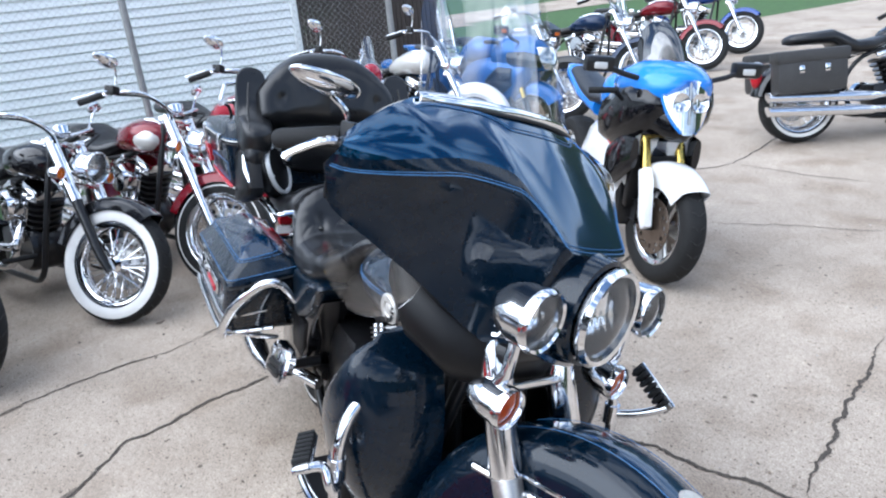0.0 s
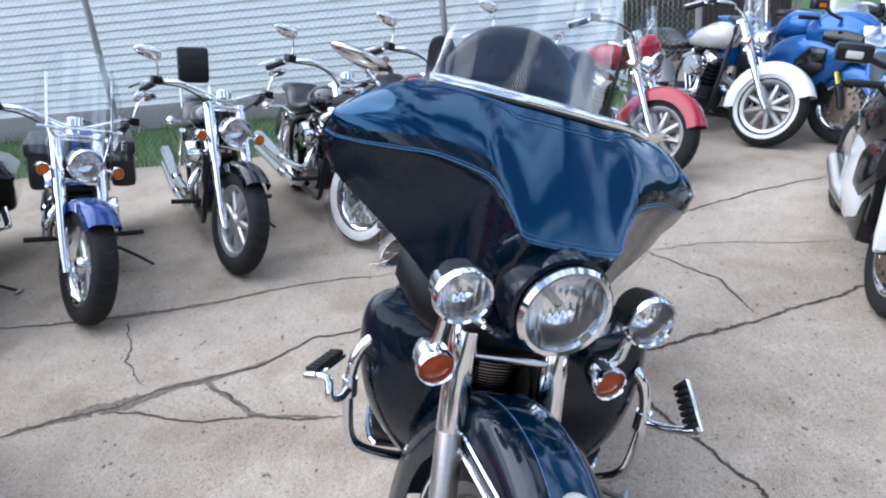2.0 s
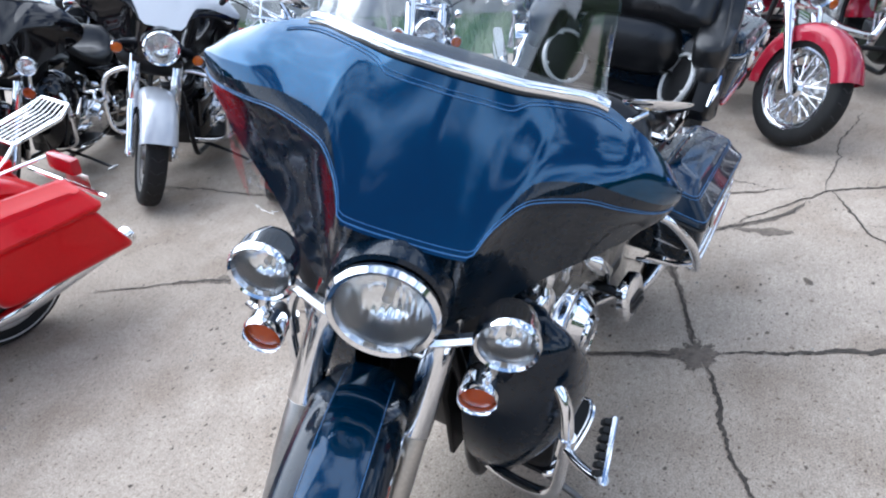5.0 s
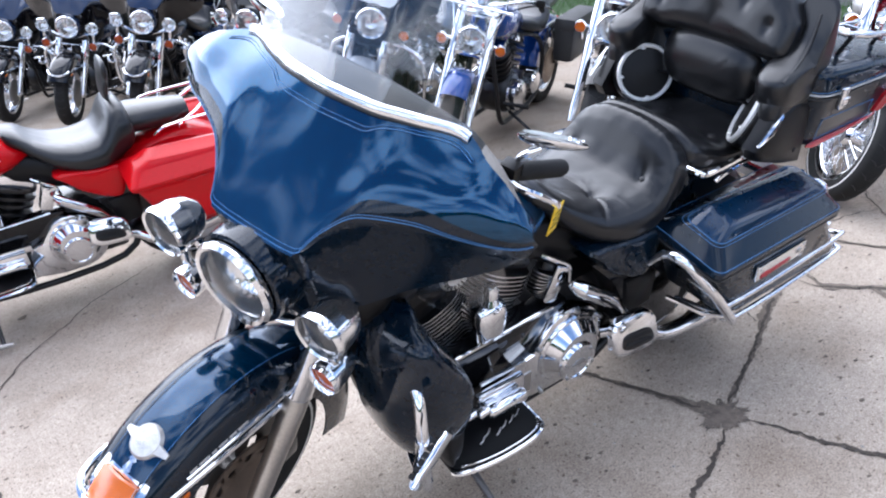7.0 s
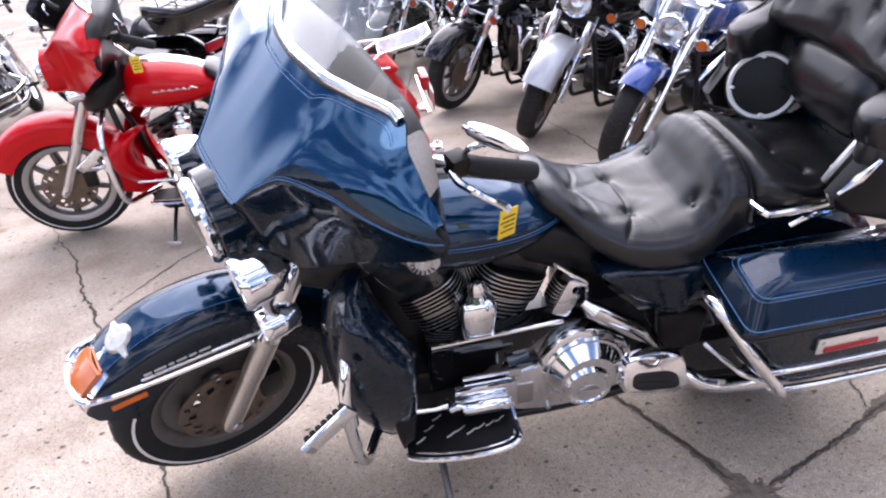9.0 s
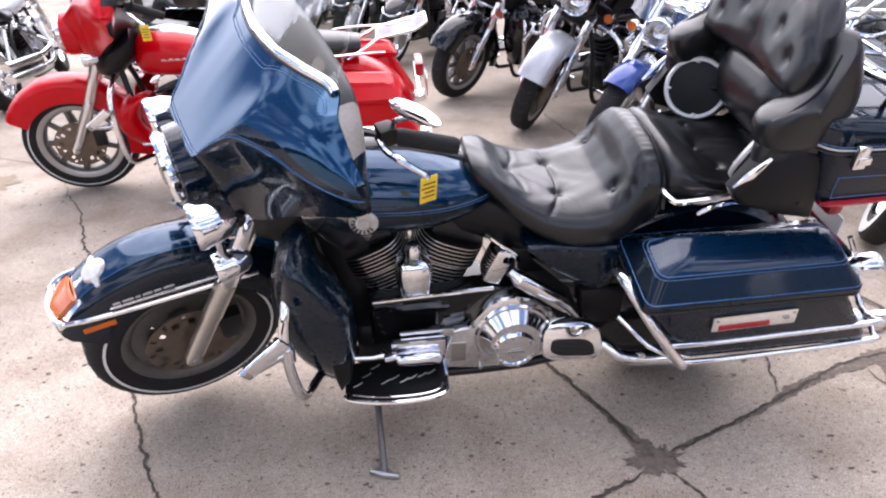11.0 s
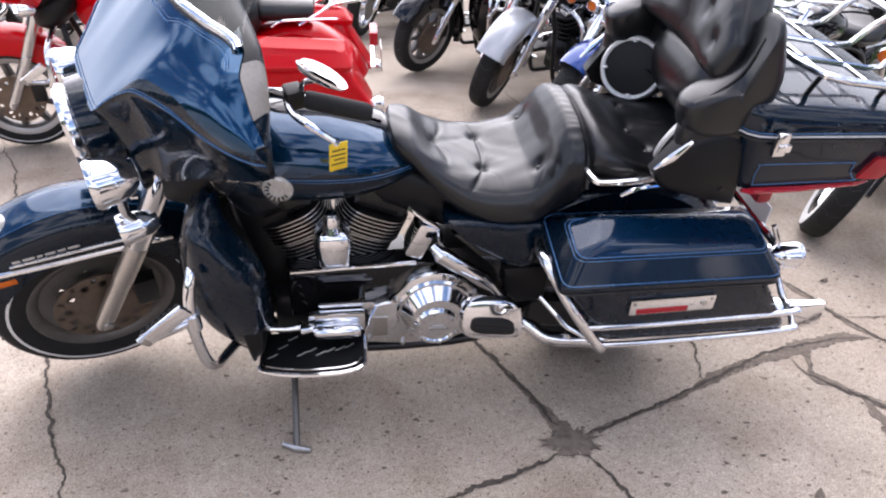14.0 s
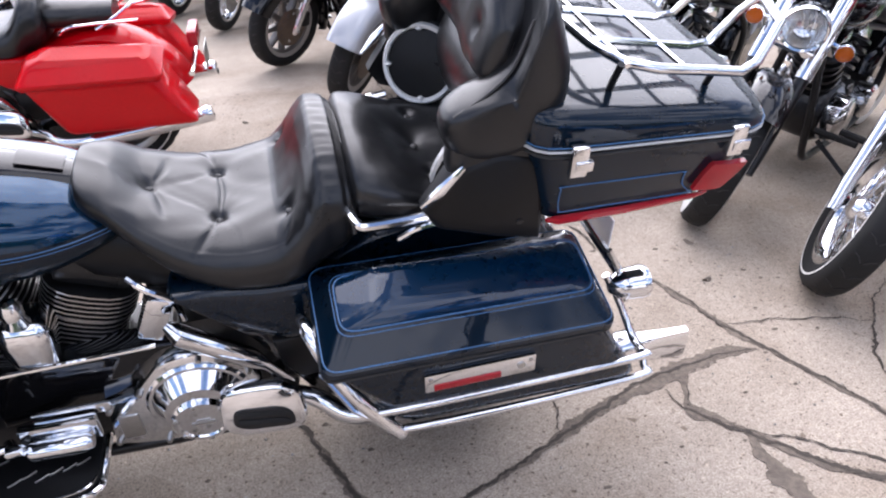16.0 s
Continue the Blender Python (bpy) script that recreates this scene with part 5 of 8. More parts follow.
    seams = [((-0.335, 0.087), (-0.335, -0.087)), ((-0.335, 0.087), (-0.195, 0.0)), ((-0.335, -0.087), (-0.195, 0.0)), ((-0.335, 0.087), (-0.285, 0.20)), ((-0.335, -0.087), (-0.285, -0.20)),
             ((-0.487, 0.144), (-0.525, 0.215)), ((-0.487, -0.144), (-0.525, -0.215)), ((-0.487, 0.144), (-0.47, 0.21)), ((-0.487, -0.144), (-0.47, -0.21)), ((-0.195, 0.0), (-0.23, 0.11)), ((-0.195, 0.0), (-0.23, -0.11))]

    pleats = []
    for k, (bx, by) in enumerate(buttons):
        for q in range(9):
            a = 2 * math.pi * (q + 0.35 * math.sin(3.1 * q + k)) / 9
            pleats.append((bx, by, math.cos(a), math.sin(a), 0.040 + 0.030 * abs(math.sin(2.3 * q + 1.7 * k))))

    def tuft(x, y):
        """How far the cover is drawn in at a point of the seat."""
        d = 0.0
        for bx, by, ca, sa, long in pleats:
            u, v = (x - bx) * ca + (y - by) * sa, (y - by) * ca - (x - bx) * sa
            if 0 < u < long:
                d = max(d, 0.0085 * (1 - u / long) * math.exp(-((v - 0.10 * u * u / long) / 0.0055) ** 2))
        for bx, by in buttons:
            q = math.hypot(x - bx, y - by)
            d = max(d, 0.016 * math.exp(-(q / 0.016) ** 2) + 0.009 * math.exp(-(q / 0.045) ** 2))
        for n_, ((ax_, ay_), (cx_, cy_)) in enumerate(seams):
            vx, vy = cx_ - ax_, cy_ - ay_
            t = max(0.0, min(1.0, ((x - ax_) * vx + (y - ay_) * vy) / (vx * vx + vy * vy)))
            bow = 0.010 * math.sin(math.pi * t)
            q = math.hypot(x - ax_ - t * vx + bow, y - ay_ - t * vy)
            d = max(d, 0.014 * (1 - 0.8 * t if n_ > 2 else 1 - 0.35 * math.sin(math.pi * t)) * math.exp(-(q / 0.0085) ** 1.5))
        pl = math.exp(-((x + 0.572) / 0.022) ** 2)
        d += 0.0028 * pl * (0.5 + 0.5 * math.sin(y * 260 + 1.5 * math.sin(y * 61))) + 0.006 * math.exp(-((x + 0.603) / 0.005) ** 2)
        return d + 0.0012 * math.sin(x * 47 + 3 * math.sin(y * 23)) * math.sin(y * 39 + x * 17)

    def seat_ring(x, zt, zb, w, crown=0.02, dip=0.0, n=28, fold=None):
        ring = []
        for k in range(n):
            a = 2 * math.pi * k / n
            c, sn = math.cos(a), math.sin(a)
            y = w * math.copysign(abs(c) ** 0.82, c)
            zm = lerp(zb, zt, 0.45)
            if sn >= 0:
                z = zm + (zt - zm) * abs(sn) ** 0.82 - dip * math.exp(-(y / (0.55 * w)) ** 2) * (sn > 0.5)
            else:
                z = zm - (zm - zb) * abs(sn) ** 0.6
            v = Vector((x, y, z))
            if fold and sn > -0.5:
                nn = Vector((0, c * 0.8 * abs(c), 0.25 + max(0, sn))).normalized()
                v -= nn * fold(x, y)
            ring.append(v)
        return ring
    rs = []
    ctl = ((-0.062, 0.940, 0.905, 0.055, 0), (-0.075, 0.958, 0.885, 0.100, 0), (-0.12, 0.948, 0.855, 0.135, 0), (-0.19, 0.898, 0.785, 0.175, 0.010), (-0.27, 0.864, 0.722, 0.210, 0.016), (-0.36, 0.852, 0.695, 0.232, 0.020), (-0.45, 0.868, 0.692, 0.240, 0.024), (-0.495, 0.912, 0.70, 0.238, 0.018), (-0.53, 0.972, 0.71, 0.230, 0.006), (-0.56, 1.0, 0.725, 0.222, 0.0), (-0.60, 0.992, 0.75, 0.214, 0), (-0.622, 0.950, 0.79, 0.202, 0))
    xs = [c[0] for c in ctl]
    nr, nk = (190, 176) if detail else (37, 28)
    for k in range(nr):
        x = lerp(xs[0], xs[-1], k / (nr - 1))
        v = [interp(-x, [-q for q in xs], [c[i] for c in ctl]) for i in range(1, 5)]
        rs.append(seat_ring(x, v[0], v[1], v[2], dip=v[3], n=nk, fold=tuft if detail else None))
    seat = tufted(root, "rider_seat", rs, LEATHER, "black leather rider seat, tufted and creased")

    def seat_top(x, y):
        row = min(rs, key=lambda r: abs(r[0].x - x))
        return min(row[:len(row) // 2], key=lambda v: abs(v.y - y)).z
    if detail:
        for bx, by in buttons:
            part("seat_button", Geo().ball((bx, by, seat_top(bx, by) + 0.001), (0.010, 0.010, 0.006), 12, 6), LEATHER_DULL, seat, "leather seat button")
        pts = [(-0.612, 0.215 * math.cos(a), 0.80 + 0.172 * math.sin(a)) for a in lin(0.15, math.pi - 0.15, 19)]
        part("seat_piping", Geo().tube(pts, 0.005, 8), LEATHER_DULL, seat)
    if not slim:
        def tuft2(x, y):
            d = 0.0
            for bx, by in ((-0.79, 0.0), (-0.80, 0.13), (-0.80, -0.13)):
                q = math.hypot(x - bx, y - by)
                d = max(d, 0.014 * math.exp(-(q / 0.015) ** 2) + 0.008 * math.exp(-(q / 0.05) ** 2))
            return d + 0.0012 * math.sin(x * 41 + 3 * math.sin(y * 19)) * math.sin(y * 33)
        rs = []
        ctl2 = ((-0.605, 0.955, 0.84, 0.17), (-0.63, 0.985, 0.825, 0.208), (-0.69, 0.968, 0.82, 0.222), (-0.78, 0.928, 0.82, 0.226), (-0.88, 0.918, 0.825, 0.225), (-0.97, 0.918, 0.84, 0.20))
        nr, nk = (61, 90) if detail else (21, 28)
        for k in range(nr):
            x = lerp(-0.605, -0.97, k / (nr - 1))
            v = [interp(-x, [-c[0] for c in ctl2], [c[i] for c in ctl2]) for i in range(1, 4)]
            rs.append(seat_ring(x, v[0], v[1], v[2], dip=0.03 * math.exp(-((x + 0.80) / 0.10) ** 2), n=nk, fold=tuft2 if detail else None))
        ps = tufted(root, "passenger_seat", rs, LEATHER, "black leather passenger seat")
        if detail:
            for bx, by in ((-0.79, 0.0), (-0.80, 0.13), (-0.80, -0.13)):
                part("seat_button", Geo().ball((bx, by, seat_top(bx, by) + 0.001), (0.010, 0.010, 0.006), 12, 6), LEATHER_DULL, ps)
    else:
        rs = [seat_ring(x, z, 0.80, w) for x, z, w in ((-0.60, 0.93, 0.14), (-0.66, 0.93, 0.15), (-0.80, 0.915, 0.13), (-0.92, 0.90, 0.09))]
        tufted(root, "passenger_seat", rs, LEATHER, "slim black leather pillion seat")
        if rack:
            part("rider_backrest", pillow([(-0.545, 1.0), (-0.565, 1.0), (-0.60, 1.10), (-0.60, 1.17), (-0.58, 1.18), (-0.555, 1.10)], -0.10, 0.10, 0.03), LEATHER, root, "small padded rider backrest", sharp=80)
            part("backrest_post", Geo().tube([(-0.58, 0, 0.90), (-0.575, 0, 1.03)], 0.012, 8), CHROME, root)
    # -- rear wheel, fender, side covers
    make_wheel(root, "rear_wheel", (-0.79, 0, 0.325), 0.325, 0.14, wheel, None, wall, disc=1)
    fender(root, "rear_fender", (-0.79, 0, 0.325), 0.46, 0.12, -12 + 180 - 8, 30, paint, "painted rear fender", None, drop=0.10)
    for s in (1, -1):
        ol = [(-0.215, 0.745), (-0.245, 0.700), (-0.29, 0.645), (-0.345, 0.600), (-0.42, 0.560), (-0.485, 0.555), (-0.515, 0.62), (-0.525, 0.71), (-0.40, 0.73)]
        part("side_cover", pillow(ol, s * 0.12, s * 0.232, 0.022, 3), paint, root, "painted side cover")
        part("swing_cover", slab([(-0.24, 0.68), (-0.35, 0.565), (-0.42, 0.43), (-0.475, 0.33), (-0.54, 0.275), (-0.72, 0.25), (-0.74, 0.60), (-0.52, 0.68)], s * 0.10, s * 0.205, 0.012), BLACKPAINT, root, "gloss black frame cover")
        part("battery_box", slab([(-0.40, 0.545), (-0.415, 0.45), (-0.455, 0.40), (-0.545, 0.405), (-0.55, 0.53), (-0.53, 0.55)], s * 0.19, s * 0.216, 0.01), PLASTIC, root, "black fuse box cover")
        part("shock", Geo().tube([(-0.62, s * 0.17, 0.40), (-0.56, s * 0.17, 0.68)], 0.022, 10), CHROME, root)
        part("swing_arm", Geo().tube([(-0.42, s * 0.12, 0.33), (-0.79, s * 0.13, 0.325), (-0.84, s * 0.13, 0.325)], [0.025, 0.022, 0.02], 10), BLACKMETAL, root)
    # -- saddlebags with guard rails
    if bags:
        for s in (1, -1):
            saddlebag(root, s, paint, accent, detail, rails=not slim)
    # exhausts
    for s in (1, -1):
        z = 0.335 if s > 0 else 0.32
        g = Geo().tube([(-0.36, s * 0.17, 0.33), (-0.48, s * 0.235, 0.335), (-0.55, s * 0.275, 0.300), (-0.66, s * 0.29, 0.295), (-0.80, s * 0.295, 0.31), (-1.26, s * 0.297, 0.378), (-1.30, s * 0.297, 0.384)], [0.022, 0.024, 0.026, 0.028, 0.042, 0.042, 0.036], 16, smooth=4)
        muf = part("muffler", g, CHROME, root, "long chrome muffler")
        if not slim:
            rings = [[Vector((x, s * 0.297 + w * a, 0.388 + dz + h * b)) for a, b in ((1, -0.6), (1, 0.6), (0.5, 1), (-0.5, 1), (-1, 0.6), (-1, -0.6), (-0.5, -1), (0.5, -1))] for x, w, h, dz in ((-1.25, 0.036, 0.036, -0.012), (-1.32, 0.030, 0.040, -0.022), (-1.40, 0.022, 0.048, -0.034), (-1.465, 0.018, 0.056, -0.042))]
            part("fishtail", Geo().loft(rings, caps=False), CHROME, muf, "chrome fishtail pipe end")
        else:
            part("pipe_end", Geo().lathe([(0.042, 0), (0.046, 0.03), (0.038, 0.034), (0.034, 0.01)], (-1.26, s * 0.295, 0.385), (-1, 0, 0.05), 20), CHROME, muf)
    # tail
    g = Geo().box((-1.285, -0.10, 0.66), (-1.235, 0.10, 0.74), 0.015)
    part("tail_light", g, REDLENS, root, "red tail light")
    part("number_plate", Geo().box((-1.305, -0.095, 0.53), (-1.30, 0.095, 0.64), 0.003), STEEL if slim else WHITE, root, "blank metal plate" if slim else "blank pale plate")
    part("tail_bar", Geo().tube([(-1.25, -0.30, 0.605), (-1.25, 0.30, 0.605)], 0.014, 8), CHROME, root)
    for s in (1, -1) if not slim else ():
        lamp(root, "rear_signal", (-1.275, s * 0.285, 0.603), 0.040, 0.07, None, front=REDLENS, axis=(-1, 0, 0), label="chrome rear signal with red lens")
    if pak:
        tour_pak(root, paint, accent, detail, backrest)
    if rack:
        g = Geo().tube([(-1.02, -0.12, 0.905), (-1.24, -0.13, 0.95), (-1.31, -0.10, 0.985), (-1.31, 0.10, 0.985), (-1.24, 0.13, 0.95), (-1.02, 0.12, 0.905), (-1.02, -0.12, 0.905)], 0.009, 8)
        rk = part("luggage_rack", g, CHROME, root, "small chrome luggage rack")
        for k in range(7):
            y = -0.10 + 0.20 * k / 6
            part("rack_slat", Geo().tube([(-1.02, y, 0.908), (-1.24, y, 0.953), (-1.305, y * 0.95, 0.987)], 0.0030, 8), CHROME, rk)
        for s in (1, -1):
            part("rack_strut", Geo().tube([(-0.84, s * 0.14, 0.80), (-0.95, s * 0.14, 0.86), (-1.02, s * 0.12, 0.905)], 0.009, 8), CHROME, rk)
    return root


def saddlebag(root, s, paint, accent, detail, rails=True):
    """A hard saddlebag: body, lid with raised panel, latch plate, reflector, guard rails."""
    low = 0.0 if rails else -0.03

    def ring(y, zt, zb, xf, xr, r=0.03):
        # rounded quadrilateral in the x-z plane, ends raked
        cor = [Vector((xf + 0.04, 0, zt)), Vector((xf - 0.10, 0, zb + low)), Vector((xr - 0.16, 0, zb + low)), Vector((xr, 0, zt))]
        out = []
        for i in range(4):
            a, b, c = cor[i - 1], cor[i], cor[(i + 1) % 4]
            p, q = b + (a - b).normalized() * r, b + (c - b).normalized() * r
            for t in (0, 0.2, 0.4, 0.6, 0.8, 1):
                out.append(p * (1 - t) ** 2 + b * 2 * t * (1 - t) + q * t * t + Vector((0, s * y, 0)))
        return out
    body = [ring(0.185, 0.70, 0.44, -0.55, -1.08), ring(0.20, 0.715, 0.43, -0.54, -1.09), ring(0.40, 0.675, 0.425, -0.545, -1.095), ring(0.428, 0.665, 0.435, -0.555, -1.085, 0.04), ring(0.442, 0.65, 0.45, -0.57, -1.07, 0.05), ring(0.446, 0.63, 0.47, -0.59, -1.05, 0.05)]
    bag = part("saddlebag", Geo().loft(body), paint, root, "glossy dark hard saddlebag" if detail else "painted hard saddlebag", sharp=50)

    def lid_ring(x0, x1, y0, y1, z0, z1, r=0.03, drop=0.0):
        cor = [Vector((x0, s * y0, z0)), Vector((x0, s * y1, z1)), Vector((x1, s * y1, z1 - drop)), Vector((x1, s * y0, z0 - drop))]
        out = []
        for i in range(4):
            a, b, c = cor[i - 1], cor[i], cor[(i + 1) % 4]
            p, q = b + (a - b).normalized() * r, b + (c - b).normalized() * r
            for t in (0, 0.2, 0.4, 0.6, 0.8, 1):
                out.append(p * (1 - t) ** 2 + b * 2 * t * (1 - t) + q * t * t)
        return out
    g = Geo().loft([lid_ring(-0.50, -1.13, 0.185, 0.448, 0.69, 0.645), lid_ring(-0.495, -1.135, 0.185, 0.458, 0.705, 0.660), lid_ring(-0.50, -1.135, 0.187, 0.458, 0.718, 0.672),
                    lid_ring(-0.512, -1.125, 0.195, 0.448, 0.728, 0.684), lid_ring(-0.535, -1.105, 0.248, 0.412, 0.750, 0.722, 0.035), lid_ring(-0.545, -1.098, 0.266, 0.405, 0.759, 0.731, 0.035)])
    lid = part("saddlebag_lid", g, paint, bag, "glossy dark lid with raised blue panel" if detail else "painted lid with raised panel", sharp=28)
    # the raised panel: a front facet, then a flat top that falls to the rear
    g = Geo().loft([lid_ring(-0.545, -1.098, 0.268, 0.405, 0.758, 0.730, 0.035), lid_ring(-0.552, -1.092, 0.275, 0.402, 0.765, 0.736, 0.035), lid_ring(-0.612, -1.075, 0.284, 0.388, 0.788, 0.762, 0.028, 0.020), lid_ring(-0.622, -1.068, 0.290, 0.382, 0.791, 0.766, 0.026, 0.022), lid_ring(-0.66, -1.05, 0.31, 0.36, 0.793, 0.771, 0.02, 0.022)])
    part("lid_panel", g, MIDNIGHT if detail else paint, lid, "deep blue raised panel" if detail else "", sharp=16)
    if detail:
        for q, w in ((lid_ring(-0.548, -1.096, 0.270, 0.405, 0.7635, 0.7345, 0.035), 0.0016), (lid_ring(-0.541, -1.102, 0.256, 0.411, 0.756, 0.7275, 0.035), 0.0011), (lid_ring(-0.503, -1.131, 0.19, 0.4545, 0.724, 0.6785, 0.035), 0.0015)):
            part("pinstripe", Geo().tube(q, w, 6, closed=True), STRIPE, lid, "light blue pinstripe")
        part("lid_seam", Geo().tube(lid_ring(-0.498, -1.132, 0.186, 0.454, 0.694, 0.650), 0.004, 6, closed=True), INK, bag)
        mt = Matrix.Translation((-0.83, s * 0.4525, 0.590)) @ Matrix.Rotation(radians(1.5), 4, "Y")
        latch = part("latch_plate", Geo().box((-0.125, -0.006, -0.026), (0.125, 0.008, 0.030), 0.008, mt), CHROME, bag, "chrome latch plate with red reflector")
        part("reflector", Geo().box((-0.045, -0.004 if s > 0 else -0.011, -0.019), (0.105, 0.011 if s > 0 else 0.004, -0.002), 0.002, mt), REDLENS, latch, "red reflector")
        part("latch_lock", Geo().lathe([(0, 0.012), (0.009, 0.011), (0.010, 0.006)], mt @ Vector((-0.09, 0, 0.005)), (0, s, 0), 12), STEEL, latch)
        for x in (-0.112, 0.112):
            part("latch_screw", Geo().lathe([(0, 0.011), (0.005, 0.010), (0.006, 0.007)], mt @ Vector((x, 0, 0.018)), (0, s, 0), 8), STEEL, latch)
    if rails:
        g = Geo().tube([(-0.60, s * 0.30, 0.53), (-0.61, s * 0.42, 0.512), (-0.65, s * 0.447, 0.508), (-1.20, s * 0.44, 0.512), (-1.245, s * 0.42, 0.508), (-1.255, s * 0.36, 0.49), (-1.235, s * 0.30, 0.56), (-1.20, s * 0.27, 0.63)], 0.0095, 10, smooth=5)
        part("guard_rail", g, CHROME, root, "chrome saddlebag guard rail")
        g = Geo().tube([(-0.63, s * 0.25, 0.40), (-0.64, s * 0.40, 0.430), (-0.68, s * 0.448, 0.434), (-1.22, s * 0.442, 0.440), (-1.265, s * 0.42, 0.446), (-1.27, s * 0.36, 0.47), (-1.255, s * 0.33, 0.50)], 0.0095, 10, smooth=5)
        part("guard_rail", g, CHROME, root, "chrome saddlebag guard rail")
        part("rail_strip", Geo().box((-1.20, s * 0.436 - 0.003, 0.446), (-0.68, s * 0.436 + 0.003, 0.498), 0.003), BLACKPAINT, root, "black strip between the guard rails")
        g = Geo().tube([(-0.475, s * 0.23, 0.60), (-0.475, s * 0.28, 0.665), (-0.487, s * 0.335, 0.668), (-0.515, s * 0.385, 0.625), (-0.565, s * 0.43, 0.55), (-0.645, s * 0.452, 0.437), (-0.66, s * 0.44, 0.415)], [0.010, 0.015, 0.0165, 0.0165, 0.0165, 0.0165, 0.012], 12, smooth=5)
        part("bag_guard", g, CHROME, root, "chrome saddlebag guard bar")
        g = Geo().tube([(-0.50, s * 0.30, 0.50), (-0.56, s * 0.40, 0.47), (-0.63, s * 0.445, 0.45)], 0.008, 8)
        part("guard_brace", g, CHROME, root)
        g = Geo().tube([(-1.20, s * 0.26, 0.70), (-1.235, s * 0.275, 0.63), (-1.262, s * 0.29, 0.55)], 0.008, 8)
        part("rear_brace", g, CHROME, root)
    g = Geo().tube([(-0.70, s * 0.25, 0.825), (-0.75, s * 0.262, 0.858), (-0.85, s * 0.265, 0.868), (-1.0, s * 0.265, 0.872), (-1.06, s * 0.262, 0.872)], 0.007, 8, smooth=4)
    part("bag_support_rail", g, CHROME, root, "thin chrome rail")


def tour_pak(root, paint, accent, detail, backrest=True):
    """The trunk behind the seat: tub, lid, latches, rack, wrap-round backrest and speakers."""
    def ring(z, hw, xf, xr, r=0.07, tilt=0.0):
        cor = [Vector((xf, hw * 0.95, z)), Vector((xr, hw, z)), Vector((xr, -hw, z)), Vector((xf, -hw * 0.95, z))]
        mid = [cor[0], cor[1], Vector((xr - 0.05, hw * 0.55, z)), Vector((xr - 0.05, -hw * 0.55, z)), cor[2], cor[3]]
        out = []
        for i in range(6):
            a, b, c = mid[i - 1], mid[i], mid[(i + 1) % 6]
            p, q = b + (a - b).normalized() * r, b + (c - b).normalized() * r
            for t in (0, 0.25, 0.5, 0.75, 1):
                v = p * (1 - t) ** 2 + b * 2 * t * (1 - t) + q * t * t
                out.append(v + Vector((0, 0, tilt * (v.x - xf))))
        return out
    tub = part("trunk", Geo().loft([ring(0.890, 0.33, -0.97, -1.30, tilt=-0.06), ring(0.895, 0.36, -0.96, -1.33, tilt=-0.06), ring(0.98, 0.380, -0.945, -1.38, tilt=-0.03), ring(1.066, 0.390, -0.925, -1.40)]), paint, root, "glossy dark touring trunk", sharp=50)
    g = Geo().loft([ring(1.068, 0.390, -0.925, -1.40), ring(1.075, 0.398, -0.92, -1.405), ring(1.090, 0.398, -0.92, -1.405), ring(1.125, 0.392, -0.92, -1.398, tilt=0.04), ring(1.144, 0.386, -0.922, -1.39, tilt=0.065), ring(1.155, 0.374, -0.930, -1.375, tilt=0.075), ring(1.159, 0.355, -0.94, -1.355, tilt=0.078), ring(1.162, 0.30, -0.955, -1.31, 0.06, tilt=0.078), ring(1.164, 0.20, -0.99, -1.23, 0.05, tilt=0.078), ring(1.165, 0.08, -1.05, -1.15, 0.02, tilt=0.078)])
    lid = part("trunk_lid", g, accent if not detail else paint, tub, "glossy dark trunk lid", sharp=60)
    part("lid_seam", Geo().tube(ring(1.0665, 0.394, -0.923, -1.403), 0.004, 6, closed=True), INK, tub)
    if detail:
        part("lid_trim", Geo().tube(ring(1.0795, 0.3985, -0.9195, -1.4055), 0.0030, 6, closed=True), PALE, lid, "thin pale trim line")
        part("pinstripe", Geo().tube(ring(1.0885, 0.3992, -0.919, -1.4062), 0.0012, 6, closed=True), STRIPE, lid, "light blue pinstripe")
        for s in (1, -1):
            def wall(x, z, out=0.0):
                f = (x + 0.945) / -0.43
                return Vector((x, s * (lerp(0.95, 1.0, f) * lerp(0.362, 0.3895, (z - 0.90) / 0.165) + out), z))
            box = loop([wall(x, z, 0.004) for x, z in ((-1.0, 0.982), (-1.006, 0.988), (-1.13, 0.990), (-1.25, 0.992), (-1.257, 0.986), (-1.262, 0.958), (-1.282, 0.936), (-1.276, 0.930), (-1.1, 0.922), (-1.012, 0.918), (-1.006, 0.922), (-1.0, 0.95))], 3)
            part("pinstripe", Geo().tube(box, 0.0013, 6, closed=True), STRIPE, tub, "light blue pinstripe")
            for x in (-1.01, -1.335):
                la = part("trunk_latch", Geo().box((x - 0.017, s * 0.394 - 0.008, 1.035), (x + 0.017, s * 0.394 + 0.010, 1.10), 0.005), CHROME, tub, "chrome trunk latch")
                part("latch_hook", Geo().box((x - 0.026, s * 0.396 - 0.006, 1.048), (x + 0.010, s * 0.396 + 0.012, 1.070), 0.004), CHROME, la)
            rows = [[wall(lerp(a, b, t), z, 0.005 * math.sin(math.pi * (0.15 + 0.7 * t))) for t in lin(0, 1, 7)] for a, b, z in ((-1.285, -1.345, 0.945), (-1.287, -1.352, 0.955), (-1.296, -1.370, 0.985), (-1.305, -1.378, 1.006), (-1.31, -1.378, 1.012))]
            part("side_lamp", Geo().sheet(rows, 0.012 * -s), REDLENS, tub, "red wrap-round tail lamp")
